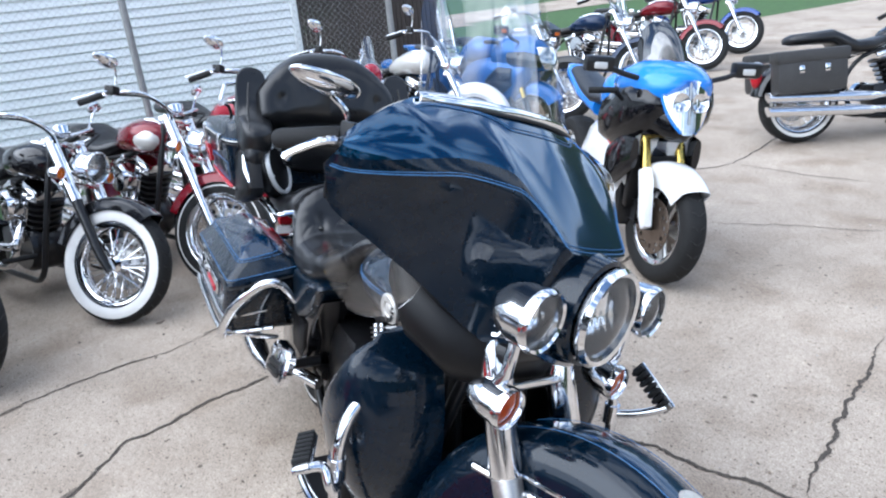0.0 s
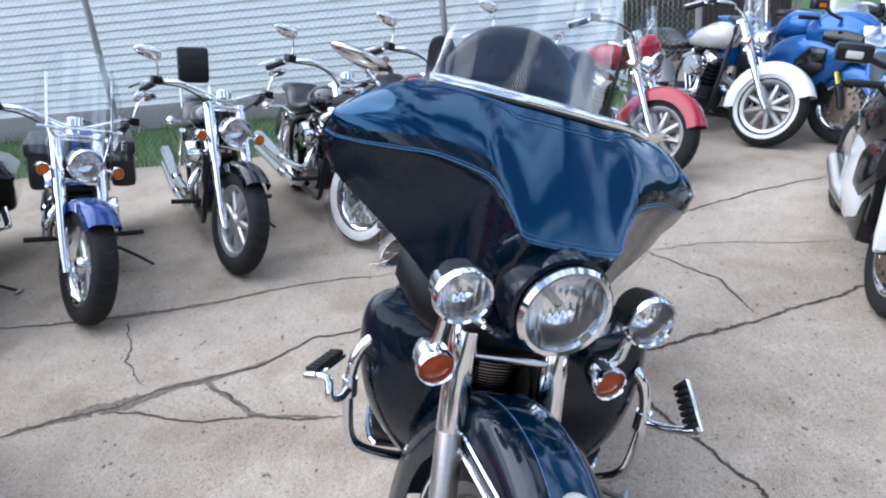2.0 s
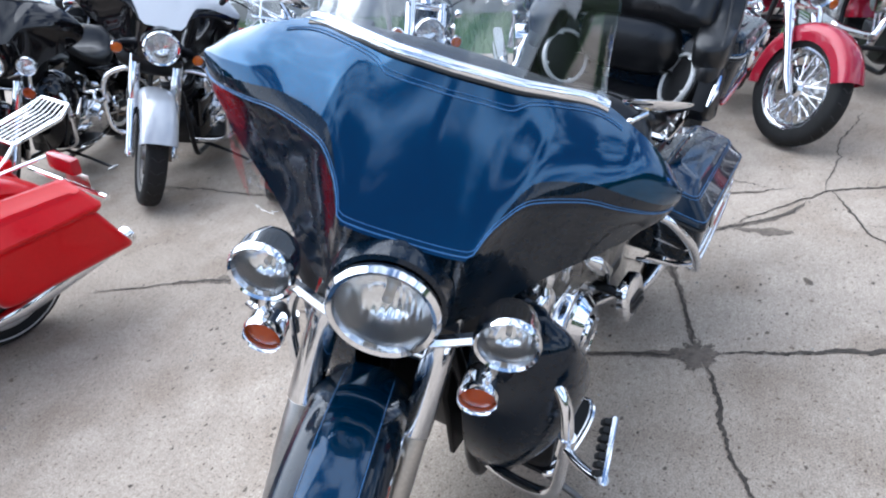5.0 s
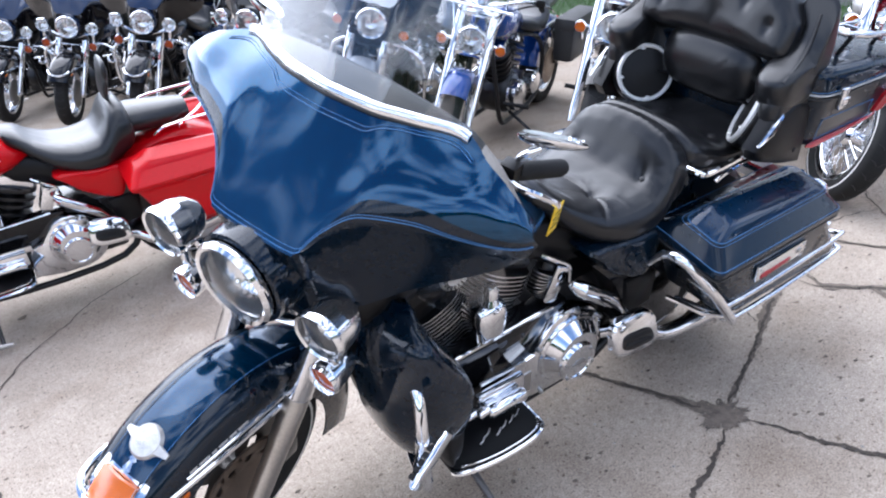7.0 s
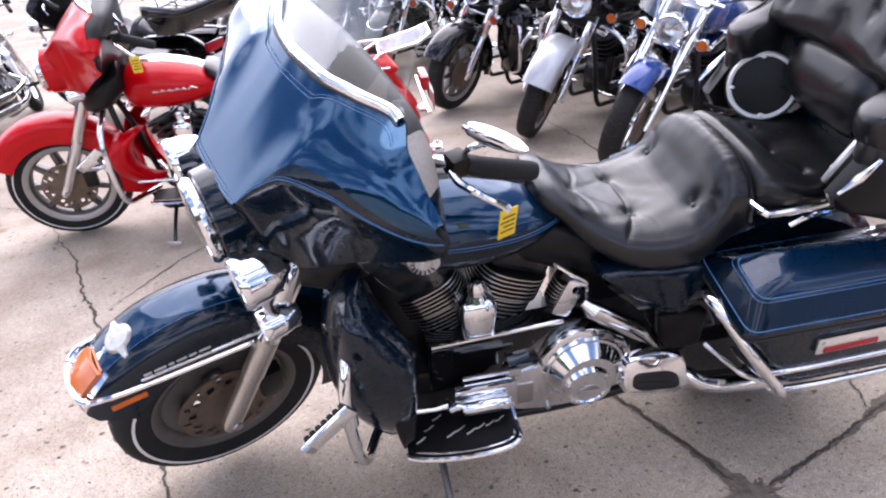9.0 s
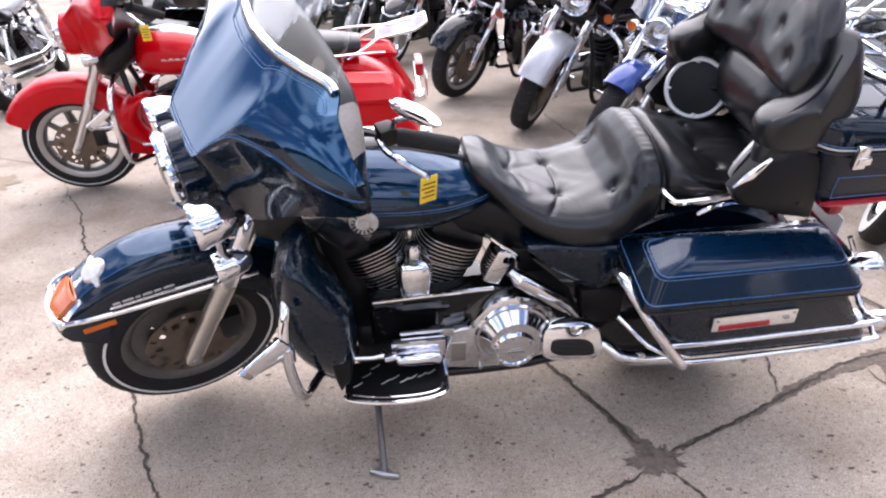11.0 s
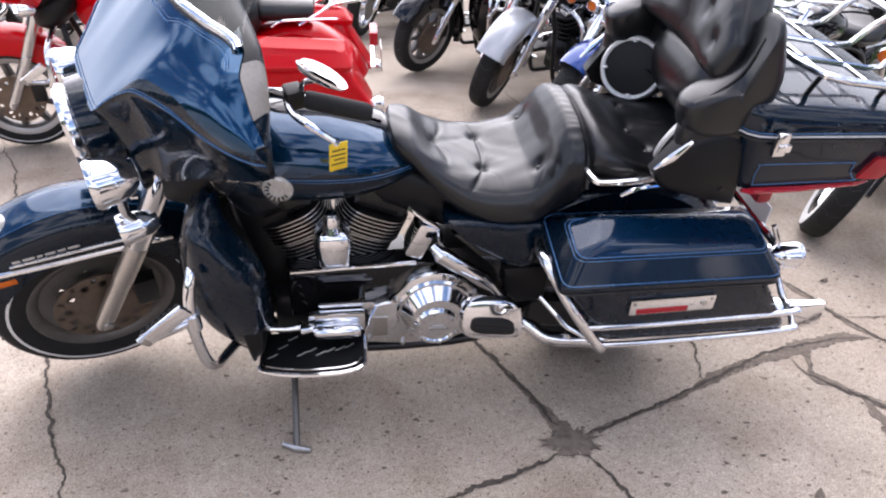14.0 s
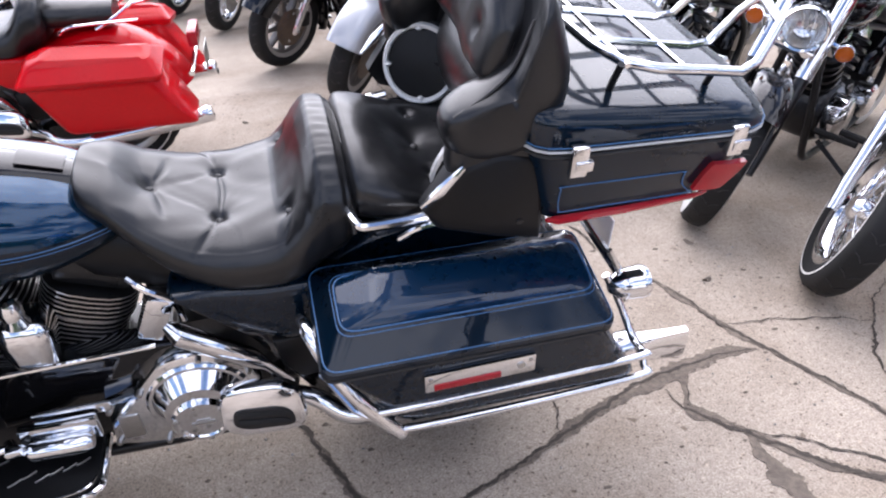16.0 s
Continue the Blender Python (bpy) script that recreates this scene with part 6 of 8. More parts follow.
            part("lower_reflector", Geo().tube([wall(-0.985, 0.897, 0.002), wall(-1.01, 0.895, 0.003), wall(-1.15, 0.902, 0.003), wall(-1.30, 0.918, 0.003), wall(-1.33, 0.924, 0.0)], [0.004, 0.010, 0.009, 0.006, 0.003], 8), REDLENS, tub, "red light strip")
    bars = []
    # rack on the lid, falling to the rear, with an upturned tail
    def on(x, y, h=0.0):
        return Vector((x, y, 1.222 + 0.16 * (x + 1.05) + h))
    for y in (-0.22, -0.075, 0.075, 0.22):
        bars.append([on(-1.085, y), on(-1.30, y), on(-1.345, y, 0.012), on(-1.40, y * 0.97, 0.075), on(-1.44, y * 0.95, 0.105)])
    rim = [on(-1.06, -0.12), on(-1.06, 0.12), on(-1.075, 0.24), on(-1.11, 0.315), on(-1.17, 0.335), on(-1.35, 0.33), on(-1.385, 0.325, 0.02), on(-1.43, 0.30, 0.09), on(-1.445, 0.22, 0.105), on(-1.45, 0.0, 0.11)]
    g = Geo().tube(rim + [Vector((v.x, -v.y, v.z)) for v in rim[-2:0:-1]] + [rim[0]], 0.0100, 10)
    rk = part("trunk_rack", g, CHROME, root, "chrome luggage rack on the trunk")
    for s in (1, -1):
        for x in (-1.10, -1.31):
            part("rack_foot", Geo().tube([(x, s * 0.29, 1.13), (x, s * 0.305, 1.17), on(x, s * 0.325)], 0.007, 8), BLACKMETAL, rk, "black rack foot")
    for q in bars:
        part("rack_bar", Geo().tube(q, 0.0080, 8), CHROME, rk)
    for q in (-0.05, 0.07):
        part("rack_cross_bar", Geo().tube([on(-1.18 + q, -0.33), on(-1.18 + q, 0.33)], 0.006, 6), CHROME, rk)
    if not backrest:
        return
    # backrest: a deep tufted cushion with padded arms at both sides
    pins = [(0.095, 1.30), (-0.095, 1.30), (0.0, 1.235), (0.19, 1.25), (-0.19, 1.25)]

    def draw(y, z):
        d = 0.0
        for by, bz in pins:
            q = math.hypot(y - by, z - bz)
            d = max(d, 0.012 * math.exp(-(q / 0.014) ** 2) + 0.007 * math.exp(-(q / 0.055) ** 2))
            if z > bz:
                d = max(d, 0.008 * math.exp(-((y - by * (1 + 1.2 * (z - bz))) / 0.008) ** 2) * math.exp(-(z - bz) / 0.07))
        return d
    rows = []
    nu, nj = (73, 72) if detail else (29, 24)
    for k in range(nu):
        u = -1 + 2 * k / (nu - 1)
        au = abs(u)
        zt, zb = 1.42 - 0.15 * au ** 2.6, 1.0
        th = 0.145 * max(0.0, 1 - au ** 4) ** 0.5 + 0.02
        ring_ = []
        for j in range(nj):
            a = 2 * math.pi * j / nj
            c, sn = math.cos(a), math.sin(a)
            zz = lerp(zb, zt, 0.5 + 0.5 * math.copysign(abs(sn) ** 0.75, sn))
            y = u * 0.272
            px = th * 0.5 * math.copysign(abs(c) ** 0.6, c)
            if c > 0:
                px -= draw(y, zz) * smooth01(c * 4) if detail else 0.0
                px = lerp(min(px, -0.02), px, smooth01((zz - 1.125) / 0.07))
            ring_.append(Vector((-0.905 - 0.20 * (zz - 1.0) + px + 0.05 * au ** 2, y, zz)))
        rows.append(ring_)
    back = part("backrest", Geo().loft(rows), LEATHER, root, "thick tufted black leather wrap-round backrest", sharp=70)
    for s in (1, -1):
        arm = [(-0.772, 1.125), (-0.790, 1.062), (-0.850, 1.036), (-0.945, 1.050), (-0.995, 1.11), (-1.012, 1.20), (-0.985, 1.30), (-0.955, 1.355), (-0.935, 1.30), (-0.905, 1.225), (-0.855, 1.185), (-0.80, 1.158)]
        part("armrest", pillow(arm, s * 0.235, s * 0.345, 0.05, 5), LEATHER, back, "padded leather armrest", sharp=80)
        part("arm_crease", Geo().tube([(-0.79, s * 0.325, 1.145), (-0.85, s * 0.32, 1.180), (-0.90, s * 0.31, 1.222), (-0.935, s * 0.30, 1.30)], 0.004, 6, smooth=4), LEATHER_DULL, back)
        part("arm_panel", pillow([(-0.80, 1.10), (-0.80, 0.98), (-0.90, 0.93), (-1.0, 0.95), (-1.0, 1.12)], s * 0.265, s * 0.335, 0.03), LEATHER, back, sharp=80)
    g = Geo()
    rows = []
    for k in range(25):
        u = -1 + 2 * k / 24
        r = 0.092 * max(0.0, 1 - abs(u) ** 4) ** 0.5 + 0.004
        rows.append([Vector((-0.935 + 0.7 * r * math.cos(a), u * 0.19, 1.07 + r * 1.15 * math.sin(a))) for a in (2 * math.pi * q / 24 for q in range(24))])
    part("lumbar_pad", g.loft(rows), LEATHER, back, "padded lumbar roll", sharp=80)
    if detail:
        for y, z in pins[:3]:
            part("seat_button", Geo().ball((-0.905 - 0.20 * (z - 1.0) + 0.0475, y, z), (0.007, 0.011, 0.011), 12, 6), LEATHER_DULL, back)
    for s in (1, -1):
        at, ax = (-0.855, s * 0.205, 0.990), (0.52, s * -0.78, 0.34)
        g = Geo().lathe([(0.06, -0.06), (0.098, -0.05), (0.106, -0.03), (0.103, -0.006), (0.090, 0.0)], at, ax, 36)
        pod = part("speaker_pod", g, PLASTIC, root, "black rear speaker pod")
        g = Geo().lathe([(0.084, 0.004), (0.086, 0.011), (0.094, 0.012), (0.099, 0.004), (0.097, -0.004)], at, ax, 40)
        d = Vector(ax).normalized()
        e1 = d.orthogonal().normalized()
        e2 = d.cross(e1)
        for q in range(4):
            t = radians(45 + 90 * q)
            g.ball(Vector(at) + d * 0.006 + 0.084 * (math.cos(t) * e1 + math.sin(t) * e2), (0.010, 0.010, 0.005), 8, 6)
        part("speaker_ring", g, PALE, pod, "pale speaker ring with four tabs")
        part("speaker_grille", Geo().lathe([(0.088, 0.002), (0.05, 0.006), (0, 0.008)], at, ax, 32), PLASTIC, pod, "black speaker grille")
        g = Geo().tube([(-0.60, s * 0.19, 0.885), (-0.615, s * 0.245, 0.878), (-0.64, s * 0.256, 0.874), (-0.75, s * 0.262, 0.884), (-0.775, s * 0.262, 0.888)], 0.010, 8, smooth=4)
        part("passenger_rail", g, CHROME, root, "chrome passenger grab rail")
        panel = [(-0.735, 0.945), (-0.80, 1.045), (-0.88, 1.07), (-0.965, 1.05), (-0.985, 0.90), (-0.985, 0.84), (-0.90, 0.855), (-0.76, 0.905)]
        part("trunk_side_panel", slab(panel, s * 0.285, s * 0.342, 0.02), PLASTIC, root, "black plastic side panel")
        part("panel_trim", Geo().tube([(-0.728, s * 0.338, 0.968), (-0.765, s * 0.343, 1.005), (-0.808, s * 0.343, 1.05)], [0.004, 0.011, 0.005], 8), CHROME, root, "chrome panel trim")
        part("panel_screw", Geo().lathe([(0, 0.004), (0.007, 0.003), (0.009, -0.002)], (-0.93, s * 0.342, 0.90), (0, s, 0), 10), BLACKMETAL, root)


def cruiser(name, label, place, tank_paint, fender_paint, steer=15.0, wheel="wire", wall="", R=0.325, W=0.115, full_fender=False, shield=None, sissy=False, bags=None, bars=0.09, group="", panel=None, fly=None,
            guard=False, rear_fender_paint=None, fat_fork=True, rake=31.0, slider=CHROME):
    """A cruiser. Origin under the front axle, x ahead, y to its left."""
    root = thing(name, label, "motorcycle", place, group)
    tr = math.tan(radians(rake))
    M = steering(steer, (0.0, R), rake)
    ax = Vector((0, 0, R))

    def up(z, y=0.0, dx=0.0):
        """A point on the fork line at height z."""
        return Vector((-(z - R) * tr + dx, y, z))

    make_wheel(root, "front_wheel", ax, R, W, wheel, M, wall, disc=1)
    a0, a1 = (22, 190) if full_fender else (52, 165)
    fender(root, "front_fender", ax, R + 0.045, W * 0.62, a0, a1, fender_paint, "painted front fender", M, drop=0.085 if full_fender else 0.05, n=24)
    for s in (1, -1):
        y = s * (W * 0.5 + 0.045)
        g = Geo().tube([up(R - 0.03, y, 0.015), up(R + 0.05, y), up(R + 0.33, y)], [0.02, 0.026, 0.028], 12)
        leg = part("fork_leg", g, slider if fat_fork else FORKGREY, root, "fork slider", M)
        part("fork_tube", Geo().tube([up(R + 0.33, y), up(0.98, y)], 0.034 if fat_fork else 0.022, 12), CHROME, leg, "chrome fork cover", M)
        lamp(root, "turn_signal", up(0.80, s * (W * 0.5 + 0.13), 0.03), 0.034, 0.055, M, front=AMBER, label="turn signal with amber lens")
        part("signal_stalk", Geo().tube([up(0.80, s * 0.08, 0.0), up(0.80, s * (W * 0.5 + 0.12), 0.0)], 0.008, 6), CHROME, root, m=M)
    g = Geo().box(up(0.74) + Vector((-0.05, -W * 0.5 - 0.07, -0.016)), up(0.74) + Vector((0.03, W * 0.5 + 0.07, 0.016)), 0.01)
    g.box(up(0.96) + Vector((-0.05, -W * 0.5 - 0.07, -0.016)), up(0.96) + Vector((0.03, W * 0.5 + 0.07, 0.016)), 0.01)
    part("fork_tree", g, CHROME, root, "chrome fork trees", M)
    lamp(root, "headlight", up(0.845) + Vector((0.13, 0, 0)), 0.088, 0.15, M, axis=(1, 0, -0.08), label="round chrome headlight")
    # bars
    h = up(1.0)
    g = Geo().tube([h + Vector((-0.34, -0.385, bars - 0.10)), h + Vector((-0.20, -0.36, bars - 0.04)), h + Vector((-0.05, -0.27, bars - 0.01)), h + Vector((0.0, -0.10, bars * 0.35)), h + Vector((0.0, 0, 0.01)),
                    h + Vector((0.0, 0.10, bars * 0.35)), h + Vector((-0.05, 0.27, bars - 0.01)), h + Vector((-0.20, 0.36, bars - 0.04)), h + Vector((-0.34, 0.385, bars - 0.10))], 0.0120, 10, smooth=5)
    bar = part("handlebar", g, CHROME, root, "chrome pulled-back handlebar", M)
    for s in (1, -1):
        part("grip", Geo().tube([h + Vector((-0.22, s * 0.365, bars - 0.048)), h + Vector((-0.36, s * 0.39, bars - 0.108))], 0.019, 10), RUBBER, bar, "black grip", M)
        part("lever", Geo().tube([h + Vector((-0.17, s * 0.40, bars - 0.03)), h + Vector((-0.20, s * 0.45, bars - 0.05)), h + Vector((-0.33, s * 0.475, bars - 0.10))], 0.006, 6), CHROME, bar, m=M)
        part("reservoir", Geo().box(h + Vector((-0.19, s * 0.37 - 0.03, bars - 0.045)), h + Vector((-0.13, s * 0.37 + 0.03, bars + 0.005)), 0.008), PLASTIC, bar, m=M)
        mirror(root, h + Vector((-0.17, s * 0.43, bars + 0.14)), s, M, tall=True, back=22.0)
    for s in (1, -1):
        part("cable", Geo().tube([h + Vector((-0.15, s * 0.35, bars - 0.04)), h + Vector((0.02, s * 0.26, bars * 0.6)), h + Vector((0.06, s * 0.12, -0.03)), h + Vector((-0.02, s * 0.05, -0.20))], 0.006, 6, smooth=5), RUBBER, bar, "black control cable", M)
    part("gauge", Geo().lathe([(0, -0.05), (0.045, -0.045), (0.052, 0.0), (0.046, 0.008), (0, 0.006)], h + Vector((-0.02, 0, 0.05)), (-0.5, 0, 1), 20), CHROME, bar, "chrome gauge", M)
    if shield:
        rows = []
        for k in range(19):
            u = -1 + 2 * k / 18
            b0 = up(0.86) + Vector((0.15 - 0.11 * u * u, u * 0.25, 0.02 * abs(u)))
            hg = 0.58 * max(0.02, 1 - abs(u) ** 3) ** 0.5
            rows.append([b0 + Vector((-0.40 * t * hg, 0, t * hg)) for t in lin(0, 1, 8)])
        sh = part("windshield", Geo().sheet(rows, 0.004), shield, root, "clear tall windshield", M, sharp=80)
        sh.visible_shadow = False
        g = Geo()
        for s in (1, -1):
            g.tube([up(0.80, s * 0.10, 0.06), up(1.02, s * 0.17, 0.10), up(1.30, s * 0.17, 0.18)], 0.007, 6)
        g.tube([up(1.02, -0.22, 0.11), up(1.02, 0.22, 0.11)], 0.009, 6)
        part("windshield_brace", g, CHROME, sh, m=M)
    if fly:
        rows = []
        for k in range(13):
            u = -1 + 2 * k / 12
            b0 = up(0.93) + Vector((0.16 - 0.10 * u * u, u * 0.13, 0))
            hg = 0.33 * max(0.02, 1 - abs(u) ** 3) ** 0.5
            rows.append([b0 + Vector((-0.35 * t * hg, 0, t * hg)) for t in lin(0, 1, 7)])
        part("fly_screen", Geo().sheet(rows, 0.004), CLEAR, root, "small clear fly screen", M, sharp=80)
        part("screen_cowl", Geo().ball(up(0.93) + Vector((0.09, 0, 0.03)), (0.08, 0.125, 0.10), 16, 10), fly, root, "painted headlight cowl", M)
    # frame, engine
    wb = -1.66
    g = Geo()
    for s in (1, -1):
        g.tube([up(0.95, s * 0.03, -0.10), (-0.50, s * 0.11, 0.45), (-0.56, s * 0.13, 0.20), (-0.75, s * 0.13, 0.16), (-1.22, s * 0.13, 0.20), (-1.35, s * 0.13, 0.45), (-1.20, s * 0.12, 0.66), (-0.85, s * 0.05, 0.74), up(0.90, s * 0.03, -0.12)], 0.018, 8, smooth=4)
    part("frame", g, BLACKMETAL, root, "black frame", sharp=60)
    v_engine(root, (-0.83, 0, 0.33), detail=False)
    g = Geo().lathe([(0, 0.20), (0.09, 0.195), (0.11, 0.18), (0.115, 0.12)], (-0.78, 0, 0.33), (0, 1, 0), 28)
    part("clutch_cover", g, CHROME, root, "chrome round engine cover")
    g = Geo().lathe([(0, 0.21), (0.07, 0.205), (0.085, 0.19), (0.085, 0.12)], (-1.05, 0, 0.36), (0, 1, 0), 24)
    part("clutch_cover", g, CHROME, root, "chrome round engine cover")
    part("air_cleaner", Geo().lathe([(0, 0.20), (0.085, 0.195), (0.095, 0.17), (0.095, 0.10)], (-0.80, 0, 0.60), (0, -1, 0), 24), CHROME, root, "chrome air cleaner")
    # tank, seat, rear
    rings = [oval(x, 0, z, w, hh, 24, 2.5) for x, z, w, hh in ((-0.46, 0.855, 0.08, 0.08), (-0.49, 0.855, 0.20, 0.15), (-0.58, 0.86, 0.30, 0.21), (-0.70, 0.86, 0.33, 0.215), (-0.84, 0.84, 0.29, 0.18), (-0.97, 0.805, 0.19, 0.11), (-1.03, 0.79, 0.07, 0.05))]
    tank = part("fuel_tank", Geo().loft(rings), tank_paint, root, "painted teardrop fuel tank", sharp=70)
    if panel:
        for s in (1, -1):
            part("tank_panel", Geo().ball((-0.60, s * 0.085, 0.85), (0.13, 0.073, 0.075), 18, 10), panel, tank, "contrasting tank panel")
    part("tank_console", Geo().loft([oval(x, 0, z, w, 0.03, 14) for x, z, w in ((-0.52, 0.93, 0.05), (-0.60, 0.965, 0.09), (-0.72, 0.965, 0.09), (-0.88, 0.925, 0.05))]), CHROME, tank, "chrome tank console")
    rings = [oval(x, 0, z, w, hh, 22, 2.8) for x, z, w, hh in ((-0.93, 0.80, 0.12, 0.06), (-1.0, 0.775, 0.24, 0.09), (-1.12, 0.745, 0.33, 0.11), (-1.25, 0.745, 0.35, 0.12), (-1.36, 0.80, 0.32, 0.15), (-1.42, 0.845, 0.26, 0.12), (-1.55, 0.845, 0.24, 0.10), (-1.72, 0.845, 0.20, 0.09), (-1.78, 0.84, 0.10, 0.05))]
    part("seat", Geo().loft(rings), LEATHER, root, "black leather stepped seat", sharp=70)
    if sissy:
        g = Geo().tube([(-1.70, -0.11, 0.72), (-1.80, -0.11, 0.98), (-1.84, -0.08, 1.14), (-1.85, 0, 1.18), (-1.84, 0.08, 1.14), (-1.80, 0.11, 0.98), (-1.70, 0.11, 0.72)], 0.009, 8, smooth=4)
        part("sissy_bar", g, CHROME, root, "chrome sissy bar")
        part("back_pad", Geo().box((-1.86, -0.12, 0.98), (-1.79, 0.12, 1.26), 0.03), LEATHER, root, "black padded backrest")
    make_wheel(root, "rear_wheel", (wb, 0, 0.32), 0.32, 0.15, wheel, None, wall, disc=1)
    fender(root, "rear_fender", (wb, 0, 0.32), 0.40, 0.10, 165, 12, rear_fender_paint or fender_paint, "painted rear fender", None, drop=0.09, n=24)
    for s in (1, -1):
        part("fender_strut", Geo().tube([(-1.25, s * 0.115, 0.68), (-1.62, s * 0.125, 0.70), (-1.85, s * 0.12, 0.66)], 0.011, 8), CHROME, root)
        part("shock", Geo().tube([(wb, s * 0.15, 0.36), (-1.46, s * 0.15, 0.66)], 0.022, 10), CHROME, root)
        part("foot_peg", Geo().tube([(-0.58, s * 0.14, 0.32), (-0.56, s * 0.33, 0.33)], 0.016, 8), RUBBER, root)
        lamp(root, "rear_signal", (-1.93, s * 0.19, 0.67), 0.034, 0.055, None, front=AMBER, axis=(-1, 0, 0), label="rear turn signal with amber lens")
        part("signal_stalk", Geo().tube([(-1.86, s * 0.08, 0.68), (-1.89, s * 0.19, 0.67)], 0.008, 6), CHROME, root)
        if bags:
            g = Geo().box((-1.98, s * 0.26 - 0.085, 0.42), (-1.42, s * 0.26 + 0.085, 0.74), 0.05)
            bg = part("saddlebag", g, bags, root, "saddlebag with buckled flap" if bags is LEATHER_DULL else "painted saddlebag")
            g = Geo().box((-1.99, s * 0.265 - 0.09, 0.66), (-1.41, s * 0.265 + 0.09, 0.76), 0.03)
            part("bag_flap", g, bags, bg)
            for x in (-1.80, -1.60):
                part("buckle", Geo().box((x - 0.02, s * 0.352 - 0.008, 0.58), (x + 0.02, s * 0.352 + 0.010, 0.64), 0.004), CHROME, bg, "chrome buckle")
        if guard:
            g = Geo().tube([(-0.42, s * 0.06, 0.72), (-0.42, s * 0.24, 0.70), (-0.43, s * 0.33, 0.60), (-0.44, s * 0.33, 0.42), (-0.47, s * 0.24, 0.28), (-0.50, s * 0.12, 0.25)], 0.0155, 10, smooth=5)
            part("engine_guard", g, CHROME, root, "chrome engine guard")
    part("tail_light", Geo().ball((-2.01, 0, 0.56), (0.045, 0.055, 0.085), 16, 10), REDLENS, root, "red tail light")
    for dz in (0.0, 0.11):
        g = Geo().tube([(-0.72, -0.13, 0.50), (-0.66, -0.20, 0.40), (-0.74, -0.22, 0.26 + dz), (-1.1, -0.23, 0.24 + dz), (-1.25, -0.235, 0.245 + dz), (-1.95, -0.24, 0.29 + dz), (-2.0, -0.24, 0.295 + dz)], [0.022, 0.024, 0.026, 0.028, 0.043, 0.045, 0.040], 12, smooth=4)
        part("exhaust_pipe", g, CHROME, root, "long chrome exhaust")
    g = Geo().tube([(-0.72, 0.13, 0.22), (-0.70, 0.30, 0.12), (-0.69, 0.38, 0.062)], [0.013, 0.010, 0.009], 8)
    part("side_stand", g, BLACKMETAL, root, "metal side stand, down")
    return root


def sport_nose(root, paint, cheeks):
    """The pointed nose of a sport machine: painted cowl, shield-shaped lamp and black cheek panels."""
    big = Matrix.Translation((0.0, 0, 0.92)) @ Matrix.Diagonal((1.1, 1.08, 1.16, 1)) @ Matrix.Translation((0, 0, -0.90))
    nose = part("nose_fairing", hull([(0.035, 0, 0.985, 0.10, 0.05), (0.015, 0, 0.975, 0.22, 0.12), (-0.04, 0, 0.965, 0.31, 0.19), (-0.13, 0, 0.965, 0.385, 0.235), (-0.24, 0, 0.965, 0.42, 0.235), (-0.36, 0, 0.955, 0.40, 0.20), (-0.40, 0, 0.95, 0.34, 0.14)], p=2.2), paint, root, "painted nose fairing", big, sharp=70)
    part("nose_lower", hull([(0.045, 0, 0.80, 0.05, 0.05), (0.025, 0, 0.825, 0.13, 0.15), (-0.04, 0, 0.85, 0.25, 0.22), (-0.14, 0, 0.85, 0.35, 0.26), (-0.30, 0, 0.83, 0.40, 0.26), (-0.36, 0, 0.82, 0.34, 0.20)], p=2.0), cheeks, nose, "black lower nose", big, sharp=70)

    def face(t, u, out):
        """A point of the lamp's shield: t up from its point, u across."""
        half = 0.112 * interp(t, [0, 0.15, 0.45, 0.75, 0.92, 1], [0.18, 0.50, 0.86, 1.0, 0.86, 0.55])
        return Vector((0.082 + out - 0.060 * t - 0.045 * u * u * (half / 0.112) ** 2, u * half, 0.792 + 0.225 * t - 0.012 * u * u * t))
    hl = part("headlight", Geo().sheet([[face(t, u, 0.0) for t in lin(0, 1, 15)] for u in lin(-1, 1, 17)], 0.006), REFLECTOR, nose, "clear shield-shaped headlight", big)
    part("lens", Geo().sheet([[face(t, u, 0.012) for t in lin(0, 1, 15)] for u in lin(-1, 1, 17)], 0.003), LAMPGLASS, hl, m=big)
    for y in (-0.045, 0.045):
        part("lamp_bowl", Geo().lathe([(0.040, 0.0), (0.034, -0.004), (0.015, -0.012), (0, -0.014)], (0.066, y, 0.928), (1, 0, 0.25), 20), CHROME, hl, "round chrome lamp bowl", big)
    part("lamp_divider", Geo().tube([face(t, 0, 0.008) for t in lin(0.2, 0.95, 6)], 0.006, 8), STEEL, hl, m=big)
    for s in (1, -1):
        part("cheek_panel", Geo().loft([[Vector((x, s * (y + d), z + h * b)) for d, b in ((-0.03, 1), (0.0, 0.85), (0.012, 0.2), (0.0, -0.6), (-0.05, -1), (-0.07, 0))] for x, y, z, h in ((0.0, 0.13, 0.90, 0.03), (-0.05, 0.165, 0.885, 0.085), (-0.16, 0.205, 0.85, 0.125), (-0.30, 0.225, 0.80, 0.14), (-0.42, 0.225, 0.77, 0.10))]), cheeks, nose, "black cheek panel", big, sharp=50)
        part("lamp_edge", Geo().tube([face(t, s * 1.0, 0.006) for t in lin(0.05, 0.98, 10)], 0.007, 8), paint, nose, "painted rim of the lamp", big)
